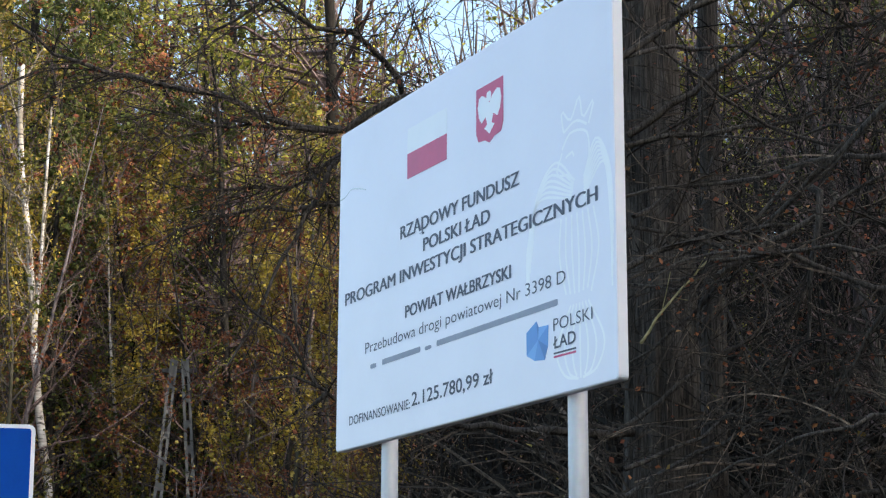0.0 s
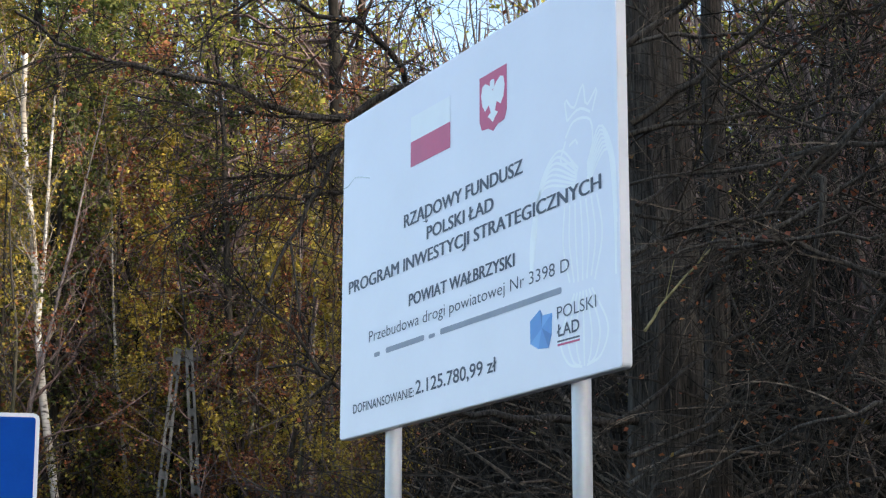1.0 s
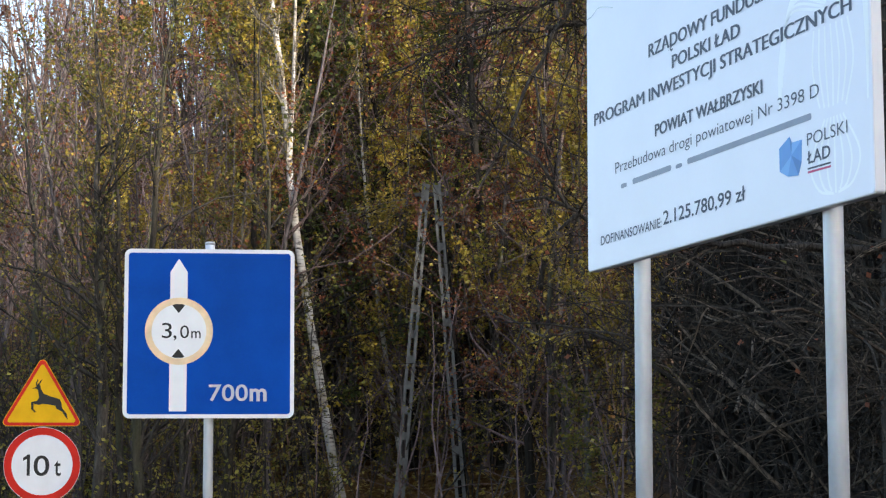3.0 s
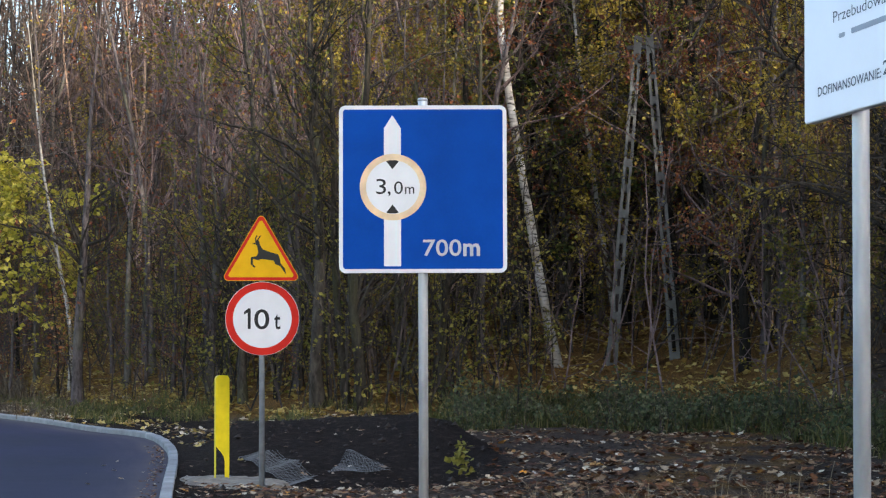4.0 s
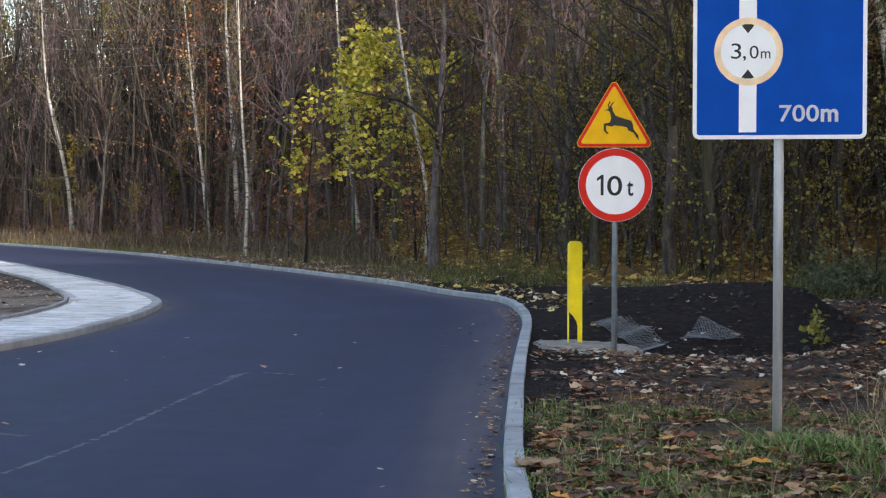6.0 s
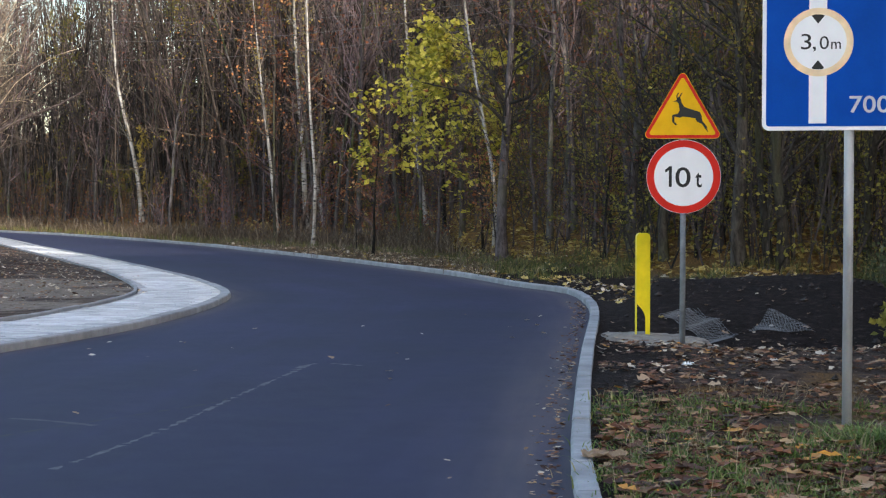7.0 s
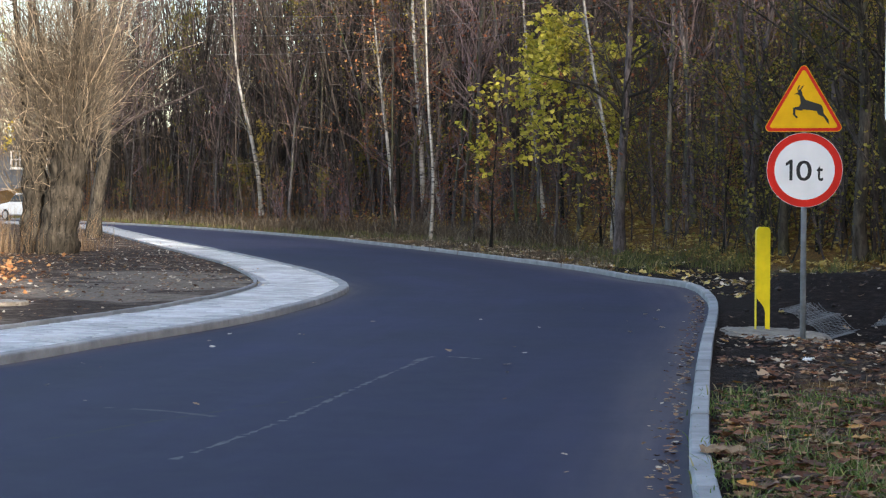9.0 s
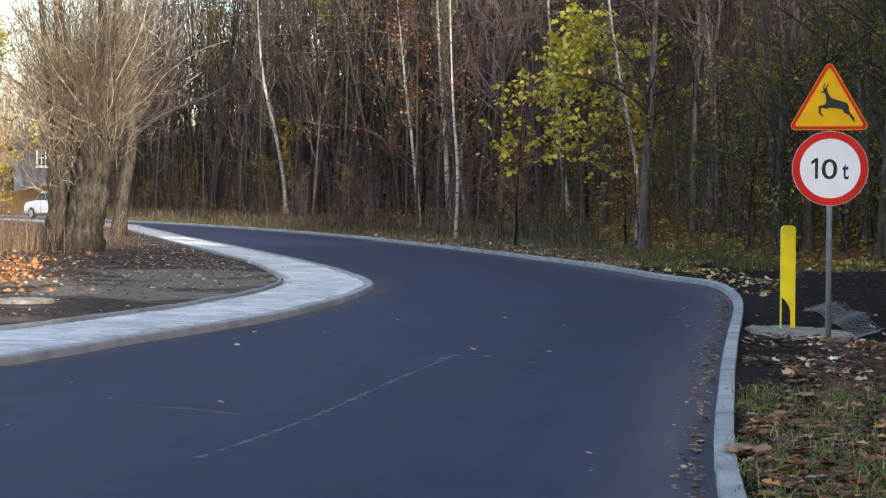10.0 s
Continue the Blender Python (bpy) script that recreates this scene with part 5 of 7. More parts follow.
# golden and rust trees that stand out at the rim
for kd, az, d, s in ((K_YEL, 15.2, 9.5, 0.85), (K_YEL, 13.4, 10.0, 0.95), (K_OLIVE, 17.8, 8.0, 0.9), (K_YEL, 9.6, 8.5, 1.1), (K_LARCH, 6.0, 8.5, 0.9), (K_YEL, 12.0, 9.5, 1.1), (K_YEL, 7.8, 10.5, 1.2), (K_RUST, 5.2, 5.0, 0.8), (K_RUST, 7.3, 6.5, 0.8), (K_YEL, 3.4, 7.0, 0.8), (K_RUST, 8.8, 8.0, 0.9), (K_YEL, 6.3, 9.0, 1.0), (K_OLIVE, 10.8, 9.0, 1.1), (K_YEL, 4.2, 9.5, 0.9), (K_OLIVE, 21.5, 4.0, 0.8), (K_OLIVE, 35.0, 8.0, 1.0), (K_RUST, 32.3, 3.0, 0.75), (K_RUST, 30.6, 5.0, 0.6), (K_OLIVE, 38.6, 7.0, 0.9), (K_YEL, 36.2, 4.0, 0.42), (K_OLIVE, 24.4, 4.5, 0.5), (K_YEL, 22.4, 4.0, 0.42), (K_YEL, 25.4, 2.5, 0.35), (K_OLIVE, 19.4, 3.5, 0.45), (K_YEL, 17.0, 5.0, 0.5), (K_OLIVE, 14.6, 5.0, 0.6), (K_RUST, 24.0, 6.0, 0.5), (K_RUST, 27.2, 4.0, 0.5), (K_YEL, 9.0, 7.0, 0.7), (K_OLIVE, 4.0, 8.0, 1.0), (K_YEL, 1.8, 9.0, 0.8), (K_YEL, 15.7, 5.5, 0.8), (K_YEL, 14.5, 6.5, 0.9), (K_YEL, 16.8, 7.5, 0.85), (K_FIR, 11.7, 8.0, 0.85), (K_FIR, 10.5, 10.0, 0.95), (K_FIR, 6.6, 9.0, 0.75), (K_FIR, 12.2, 16.0, 1.3), (K_FIR, 8.4, 15.0, 1.2), (K_FIR, -11.5, 12.0, 0.8), (K_FIR, -13.5, 14.0, 0.9)):
    x, y = polar(az, rim(az) + d)
    place(kd, x, y, 90 * az, s)
for az, q, s in ((29.4, 47.5, 0.34), (22.3, 37.5, 0.30), (26.0, 46.5, 0.32), (19.5, 35.0, 0.28)):
    x, y = polar(az, q)
    place(K_RUST, x, y, 50 * az, s)
# front rank along the rim of the wood
scatter(26, 13.5, 30, 2.5, 10, [K_SAP1, K_SAP2, K_SAP2, K_SAP3, K_POLE], 0.75, 1.1)
scatter(40, 28, 42, 2, 14, [K_SAP1, K_SAP2, K_POLE, K_POLE, K_SAP3], 0.8, 1.15)
scatter(12, 2, 14, 5.0, 11, [K_POLE, K_RUST, K_YEL, K_SAP1], 0.8, 1.1)
# within the wood
scatter(20, 2, 16, 9, 30, [K_RUST, K_YEL, K_OLIVE, K_OLIVE, K_SAP3, K_LARCH], 0.9, 1.3)
scatter(30, 14, 34, 8, 36, [K_SAP2, K_SAP1, K_SAP2, K_YEL, K_RUST], 0.9, 1.3)
scatter(28, 30, 47, 10, 40, [K_SAP1, K_SAP2, K_POLE, K_SAP3, K_OLIVE], 1.0, 1.4)
scatter(6, -15.5, -7.5, 5, 11, [K_SAP1, K_SAP3, K_SAP1], 0.65, 0.85)
scatter(4, -9, 0, 10, 22, [K_SAP1, K_RUST, K_SAP3], 0.7, 0.9)
scatter(7, 1.5, 9, 8, 18, [K_RUST, K_RUST, K_OLIVE], 0.8, 1.1)
scatter(15, 4, 15, 14, 36, [K_LARCH, K_LARCH, K_OLIVE], 1.1, 1.5)
scatter(9, 2, 13, 9, 22, [K_LARCH, K_YEL, K_LARCH], 1.2, 1.5)
scatter(9, -16, -6.5, 9, 18, [K_LARCH, K_LARCH, K_OLIVE], 0.7, 1.0)
# undergrowth
scatter(20, 14, 34, 1.5, 12, [K_SHRUB, K_SHRUB, K_BRUSH], 0.4, 0.8)
scatter(4, 3, 14, 3.0, 12, [K_SHRUB], 0.4, 0.7)
scatter(22, 28, 42, 1.0, 8, [K_BRUSH, K_SHRUB, K_BRUSH], 0.5, 1.0)
scatter(5, 0, 5, 0.5, 12, [K_SHRUB], 0.6, 1.0)



def far_woods(name, n, az0, az1, d0, d1, label, material, seed, h0, h1, r0=0.03, r1=0.085, fine=0.6):
    """Distant stems, branches and twigs on the slope, far too many to count."""
    b = Bush(seed)
    r = b.r
    for _ in range(n):
        az = r.uniform(az0, az1)
        x, y = polar(az, rim(az) + r.uniform(d0, d1))
        z = ground_z(x, y) - 0.3
        h = r.uniform(h0, h1)
        p, q = b.limb((x, y, z), (r.normal(0, 0.10), r.normal(0, 0.10), 1), h, r.uniform(r0, r1) * (1.7 if r.uniform() < 0.08 else 1.0), 5, 0.07, 0.04, tip=0.2)
        b.tube(p, q, 4)
        for _ in range(11):
            i = r.integers(1, 5)
            a = r.uniform(0, 2 * math.pi)
            p2, q2 = b.limb(p[i] + (p[i + 1] - p[i]) * r.uniform(), (math.cos(a), math.sin(a), r.uniform(0.1, 1.1)), r.uniform(0.9, 3.2), q[i] * 0.5, 3, 0.20, 0.05)
            b.tube(p2, np.maximum(q2, 0.009), 3)
            if r.uniform() < fine:
                for _ in range(2):
                    j = r.integers(0, 3)
                    a = r.uniform(0, 2 * math.pi)
                    p3, q3 = b.limb(p2[j] + (p2[j + 1] - p2[j]) * r.uniform(), (math.cos(a), math.sin(a), r.uniform(-0.2, 1.0)), r.uniform(0.4, 1.3), 0.010, 2, 0.25, 0.0)
                    b.tube(p3, np.maximum(q3, 0.006), 3)
    return solid(name, b.tv, b.tf, material, label, "woods", "stuff")


far_woods("hillside_woods", 860, 0, 34, 14, 80, "dense brown leafless woods on the upper slope", M_WARMBARK, 101, 8, 14, 0.04, 0.10, 0.25)
far_woods("far_woods", 760, 26, 43.5, 7, 60, "dense dark leafless woods past the bend", M_FARBARK, 102, 9, 18)
far_woods("bend_woods", 400, 31, 41.3, 2, 34, "tall dark leafless woods beside the road", M_FARBARK, 104, 9, 19)
# far hill stands sunlit by its lighter bark colour
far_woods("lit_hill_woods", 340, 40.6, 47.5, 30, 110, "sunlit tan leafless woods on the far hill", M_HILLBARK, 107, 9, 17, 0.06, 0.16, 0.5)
# bank and slope thickets: deep shade is put into their near-black bark
far_woods("bank_thicket", 110, -16, -4.5, 5, 15, "dense leafless thicket on the bank, shade in its bark colour", M_BARK_D, 103, 4, 8.5)
far_woods("ridge_woods", 380, -16, 0, 24, 56, "dark leafless woods high on the slope", M_BARK, 106, 8, 14, 0.05, 0.12, 0.2)
far_woods("slope_thicket", 120, -4, 0.5, 6, 24, "leafless thicket on the slope, shade in its bark colour", M_BARK_D, 105, 3, 7)



def understorey(name, n, az0, az1, d0, d1, label, wm, lm, seed, h0, h1, leaf_n, leaf_size):
    """Whips and saplings between the trunks."""
    b = Bush(seed)
    r = b.r
    for _ in range(n):
        az = r.uniform(az0, az1)
        x, y = polar(az, rim(az) + r.uniform(d0, d1))
        if kerb_side([x], [y])[0] < 1.2:
            continue
        h = r.uniform(h0, h1)
        p, q = b.limb((x, y, ground_z(x, y) - 0.1), (r.normal(0, 0.22), r.normal(0, 0.22), 1), h, r.uniform(0.010, 0.028), 4, 0.12, 0.03, tip=0.3)
        b.tube(p, q, 3)
        for _ in range(6):
            i = r.integers(0, 4)
            a = r.uniform(0, 2 * math.pi)
            p2, q2 = b.limb(p[i] + (p[i + 1] - p[i]) * r.uniform(0.3, 1), (math.cos(a), math.sin(a), r.uniform(0.0, 1.0)), h * r.uniform(0.15, 0.4), q[i] * 0.6, 2, 0.2, 0.05)
            b.tube(p2, np.maximum(q2, 0.006), 3)
            b.tips.append(p2)
    b.leaves(leaf_n, leaf_size)
    solid(name, b.tv, b.tf, wm, label, "undergrowth", "stuff")
    solid(name + "_leaf", b.lv, b.lf, lm, "sparse autumn leaves on the undergrowth", "leaves", "stuff")


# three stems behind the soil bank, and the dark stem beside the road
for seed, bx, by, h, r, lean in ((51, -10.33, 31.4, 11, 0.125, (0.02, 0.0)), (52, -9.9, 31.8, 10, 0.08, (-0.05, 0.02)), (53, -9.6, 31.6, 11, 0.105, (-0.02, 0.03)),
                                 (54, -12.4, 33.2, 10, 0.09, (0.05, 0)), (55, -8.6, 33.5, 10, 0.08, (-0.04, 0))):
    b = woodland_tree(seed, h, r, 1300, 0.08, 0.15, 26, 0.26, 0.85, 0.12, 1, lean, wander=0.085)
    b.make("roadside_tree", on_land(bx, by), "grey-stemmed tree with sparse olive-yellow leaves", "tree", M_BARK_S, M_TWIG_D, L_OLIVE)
b = woodland_tree(56, 9.5, 0.14, 300, 0.09, 0.22, 24, 0.38, 0.9, 0.10, 1, wander=0.03)
b.make("roadside_tree", on_land(-18.9, 39.75), "dark-stemmed tree with long bare spreading limbs", "tree", M_BARK, M_TWIG_D, L_RUST)

# young tree with large lime-yellow leaves
b = woodland_tree(57, 5.7, 0.05, 3300, 0.17, 0.22, 32, 0.60, 1.3, 0.0, 1, droop=0.12)
b.make("lime_leaved_tree", on_land(-23.1, 44.5), "young tree full of large lime-yellow leaves", "tree", M_BARK, M_TWIG, L_LIME)


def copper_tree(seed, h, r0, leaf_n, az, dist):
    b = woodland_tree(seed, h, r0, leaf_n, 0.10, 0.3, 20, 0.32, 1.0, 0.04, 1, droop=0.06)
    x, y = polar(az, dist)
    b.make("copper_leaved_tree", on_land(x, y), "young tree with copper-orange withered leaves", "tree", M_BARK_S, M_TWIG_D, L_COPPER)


copper_tree(141, 8.2, 0.06, 300, 32.4, 63.0)
copper_tree(142, 2.6, 0.025, 150, 25.6, 45.0)
copper_tree(143, 3.0, 0.025, 130, 29.9, 54.5)
copper_tree(144, 7.5, 0.06, 120, 34.6, 72.0)


understorey("undergrowth", 330, 13.5, 30, 1.5, 14, "thin whippy brown undergrowth between the trunks", M_WHIP, L_OLIVE, 111, 0.8, 4.5, 9000, 0.075)
understorey("leafy_undergrowth", 210, 11.5, 24, 1.0, 11, "saplings with small yellow-green leaves between trunks", M_TWIG_D, L_SAP, 116, 1.2, 5.5, 9000, 0.085)
understorey("yellow_saplings", 170, 1.5, 13, 4.5, 16, "tall saplings with bright yellow leaves", M_TWIG_D, L_YEL, 117, 3.0, 8.5, 8500, 0.085)
understorey("far_undergrowth", 380, 27, 42, 0.5, 12, "grey-brown undergrowth past the far verge", M_WHIP, L_RUST, 112, 0.5, 2.2, 5000, 0.085)
understorey("rim_saplings", 60, 2, 14, 1.5, 12, "scattered thin saplings over golden leaf litter", M_TWIG, L_YEL, 114, 1.5, 5.0, 900, 0.09)
understorey("amber_undergrowth", 240, 0.5, 14, 7, 24, "tall saplings with orange-brown leaves", M_WARMBARK, L_AMBER, 115, 2.0, 6.5, 8000, 0.075)
understorey("golden_undergrowth", 330, 2, 26, 7, 26, "tall saplings with yellow leaves in the wood", M_WHIP, L_OLIVE, 113, 3.0, 7.5, 15000, 0.075)


# ---- big dark tree behind the board ----
def big_tree():
    b = Bush(71)
    pts, rad = b.limb((0, 0, -0.6), (0.01, 0.0, 1), 16, 0.40, 60, 0.012, 0.01, tip=0.35)
    b.furrowed(pts, rad, 72, 0.13)
    b.cut("trunk")
    pts2, rad2 = b.limb((0.50, 0.6, -0.6), (0.005, 0.02, 1), 15, 0.15, 20, 0.012, 0.02, tip=0.4)
    b.tube(pts2, rad2, 12)
    b.cut("trunk")
    pts3, rad3 = b.limb((3.5, -1.4, -1.2), (0.02, 0.0, 1), 11, 0.2, 14, 0.02, 0.02, tip=0.4)
    b.tube(pts3, rad3, 12)
    b.cut("trunk")
    b.thin = 0.0035
    # boughs: lines in the place's own metres
    base = np.array([1.95, 16.9, float(ground_z(1.95, 16.9))])

    def bough(r, n, *line):
        p = spline(list(line), 0.22) - base
        p[2:-1] += b.r.normal(0, 0.018, p[2:-1].shape)
        rr = np.linspace(r, max(0.007, r * 0.22), len(p))
        b.tube(p, rr, 7)
        b.cut("limb")
        for _ in range(int(n * 1.15)):
            i = b.r.integers(int(len(p) * 0.3), len(p) - 1)
            along = p[i + 1] - p[i]
            along = along / (np.linalg.norm(along) + 1e-9)
            w = b.whip(p[i], along * 0.9 + b.r.normal(0, 0.55, 3), b.r.uniform(0.5, 1.7), min(rr[i] * 0.6, b.r.uniform(0.006, 0.012)), 8, 0.10, 0.03)
            for _ in range(5):
                j = b.r.integers(1, 8)
                t = b.whip(w[j], (w[j + 1] - w[j]) * 4 + b.r.normal(0, 1, 3) * 0.5, b.r.uniform(0.15, 0.55), 0.0048, 4, 0.14, 0.05)
                b.tips.append(t)

    bough(0.055, 34, (1.8, 16.8, 6.9), (0.5, 16.2, 6.6), (-0.41, 15.6, 6.38), (-0.89, 15.47, 6.09), (-1.45, 15.13, 6.07), (-1.71, 14.9, 6.15), (-2.33, 14.62, 6.21), (-2.96, 14.3, 6.3), (-3.41, 13.99, 6.53))
    bough(0.018, 20, (-0.89, 15.47, 6.09), (-1.26, 15.25, 5.98), (-1.71, 14.9, 5.97), (-2.23, 14.63, 5.94), (-2.65, 14.36, 5.98))
    bough(0.05, 30, (1.8, 16.8, 6.0), (-0.11, 16.0, 6.37), (-0.41, 15.59, 6.56), (-0.7, 15.38, 6.88), (-1.06, 14.96, 6.81), (-1.42, 14.73, 6.98), (-2.3, 14.4, 7.0))
    bough(0.046, 12, (1.8, 16.8, 6.5), (0.3, 16.2, 6.5), (-0.71, 15.38, 6.06), (-0.9, 15.31, 5.74), (-1.15, 15.18, 5.19), (-1.3, 15.1, 4.88), (-1.46, 15.03, 4.56), (-1.64, 14.89, 4.07), (-1.82, 14.75, 3.78))
    bough(0.05, 7, (1.8, 16.8, 3.6), (0.4, 15.8, 3.5), (-0.59, 14.99, 3.62), (-0.82, 14.98, 3.66), (-0.98, 14.97, 3.69), (-1.05, 14.96, 3.76), (-1.19, 14.95, 3.81), (-1.32, 14.94, 3.82), (-1.5, 14.92, 3.8))
    bough(0.026, 3, (-0.94, 14.97, 3.70), (-1.09, 14.96, 3.58), (-1.25, 14.95, 3.43))
    bough(0.016, 10, (-1.02, 14.96, 3.74), (-1.12, 14.96, 3.91), (-1.19, 14.95, 4.07), (-1.33, 14.94, 4.19), (-1.56, 14.92, 4.37), (-1.79, 14.89, 4.6), (-2.02, 14.86, 4.93), (-2.1, 14.85, 5.07))
    bough(0.012, 5, (-1.29, 15.05, 4.88), (-1.24, 14.97, 4.52), (-1.19, 14.95, 4.24), (-1.12, 14.96, 3.96), (-1.07, 14.96, 3.83))
    bough(0.024, 22, (-0.6, 15.7, 6.15), (-0.9, 15.57, 5.89), (-1.08, 15.36, 5.61), (-1.34, 15.14, 5.48), (-1.65, 14.91, 5.44), (-2.08, 14.65, 5.3))
    bough(0.036, 26, (1.8, 16.8, 5.4), (0.2, 16.1, 5.6), (-0.94, 15.57, 5.44), (-1.17, 15.36, 5.34), (-1.57, 15.12, 5.28), (-1.87, 14.88, 5.12), (-2.2, 14.63, 4.95), (-2.52, 14.38, 4.73))
    bough(0.04, 26, (1.8, 16.8, 8.2), (0.3, 15.6, 7.8), (-0.8, 14.8, 7.2), (-1.39, 14.33, 6.83), (-1.83, 14.28, 6.53), (-1.99, 14.16, 6.25), (-1.85, 14.18, 6.06))
    bough(0.05, 26, (5.45, 15.5, 6.6), (4.4, 14.2, 6.3), (3.5, 13.3, 5.75), (3.28, 13.2, 5.59), (3.04, 13.46, 5.36), (2.78, 13.72, 5.08), (2.39, 14.1, 4.73), (2.08, 14.45, 4.4), (1.78, 14.69, 4.08), (1.44, 14.93, 3.89))
    bough(0.045, 20, (5.45, 15.5, 5.6), (4.2, 13.8, 5.0), (3.4, 13.0, 4.4), (3.15, 13.02, 4.02), (2.95, 13.28, 3.66), (2.72, 13.63, 3.3), (2.55, 13.77, 2.73))
    bough(0.02, 22, (5.45, 15.5, 6.0), (4.4, 14.5, 5.6), (3.46, 13.98, 5.6), (3.01, 14.29, 5.72), (2.6, 14.57, 5.68), (2.18, 14.84, 5.84), (1.66, 15.11, 6.14))
    bough(0.032, 18, (2.78, 13.72, 5.08), (2.83, 13.51, 4.94), (2.77, 13.62, 4.49), (2.73, 13.73, 4.08), (2.59, 13.76, 3.7), (2.29, 13.81, 3.24))
    bough(0.034, 22, (5.45, 15.5, 3.6), (4.0, 13.8, 3.5), (2.73, 12.92, 3.13), (2.26, 13.21, 3.0), (1.87, 13.37, 2.82), (1.48, 13.52, 2.71))
    bough(0.026, 34, (5.45, 15.5, 7.2), (3.6, 14.4, 6.7), (2.6, 14.5, 6.2), (1.9, 14.7, 5.9), (1.2, 15.0, 5.3), (0.8, 15.2, 4.7))
    bough(0.022, 34, (5.45, 15.5, 4.8), (3.8, 14.0, 4.9), (2.7, 14.0, 4.7), (2.0, 14.3, 4.4), (1.4, 14.6, 4.5), (0.9, 14.9, 4.2))
    bough(0.022, 30, (5.45, 15.5, 3.0), (3.6, 13.8, 3.4), (2.6, 13.9, 3.5), (1.9, 14.2, 3.3), (1.2, 14.5, 3.4))
    bough(0.05, 26, (1.8, 16.8, 8.5), (0.4, 16.3, 8.6), (-1.2, 15.9, 8.2), (-3.5, 15.5, 8.0))
    # long crooked boughs that arch in front of the trunk
    for k in range(26):
        side = -1 if k % 3 == 0 else 1
        z0 = b.r.uniform(2.6, 7.2)
        p0 = np.array([b.r.uniform(1.0, 2.2) if side > 0 else b.r.uniform(3.6, 5.0), b.r.uniform(13.6, 14.8), z0])
        d = np.array([side * 1.0, b.r.uniform(-0.35, 0.25), b.r.uniform(-0.1, 0.75)])
        q, rq = b.limb(p0, d, b.r.uniform(2.2, 4.2), b.r.uniform(0.014, 0.034), 9, 0.13, 0.02, 0.20, 0.4)
        bough(float(rq[0]), 9, *[tuple(v) for v in q])
    b.leaves(1700, 0.05)
    return b.make("overhanging_tree", on_land(1.95, 16.9, 0.0), "big dark rough-barked tree with drooping tangled branches", "tree", M_BARK_R, M_TWIG_B, L_RUST)


big_tree()

# thicket of dead brushwood in front of the slope
for k, (az, r, s) in enumerate(((-9.5, 15.5, 1.0), (-11.5, 15.0, 1.0), (-8.0, 18.0, 1.2), (-12.8, 17, 1.3), (-5.5, 19.5, 1.1), (-3.6, 19.5, 1.0), (-10.6, 18.5, 1.4), (-13.4, 14.6, 1.0),
                                (-7.5, 21, 1.5), (-12, 20.5, 1.6), (-2.4, 24, 1.4), (-9.0, 22, 1.8), (-14.0, 19, 1.5), (-11.2, 13.4, 0.8), (-13.2, 12.8, 0.8))):
    x, y = polar(az, r)
    place(K_TANG1 if k % 3 else K_TANG2, x, y, 47 * k, s, 0, 0.1)


def dead_branch(line, r0, seed, label):
    b = Bush(seed)
    p = spline(line, 0.12)
    p[1:-1] += b.r.normal(0, 0.008, p[1:-1].shape)
    b.tube(p, np.linspace(r0, r0 * 0.55, len(p)), 7)
    b.fork(p, np.linspace(r0, r0 * 0.5, len(p)), 3, 0, 0.35, 0.8, 0.05, 0, 4, 0.3)
    ob = b.make("dead_branch", pose(0, 0, 0), label, "branch", M_PALEWOOD, M_PALEWOOD, None, "broken branches")
    return ob


M_PALEWOOD = bark_mat("pale_dead_wood", (0.16, 0.15, 0.07), (0.46, 0.42, 0.24))
dead_branch([(1.43, 13.32, 3.81), (1.58, 13.40, 4.02), (1.73, 13.49, 4.21), (1.9, 13.62, 4.40), (2.05, 13.75, 4.57)], 0.012, 1, "pale yellowish broken branch leaning in the thicket")


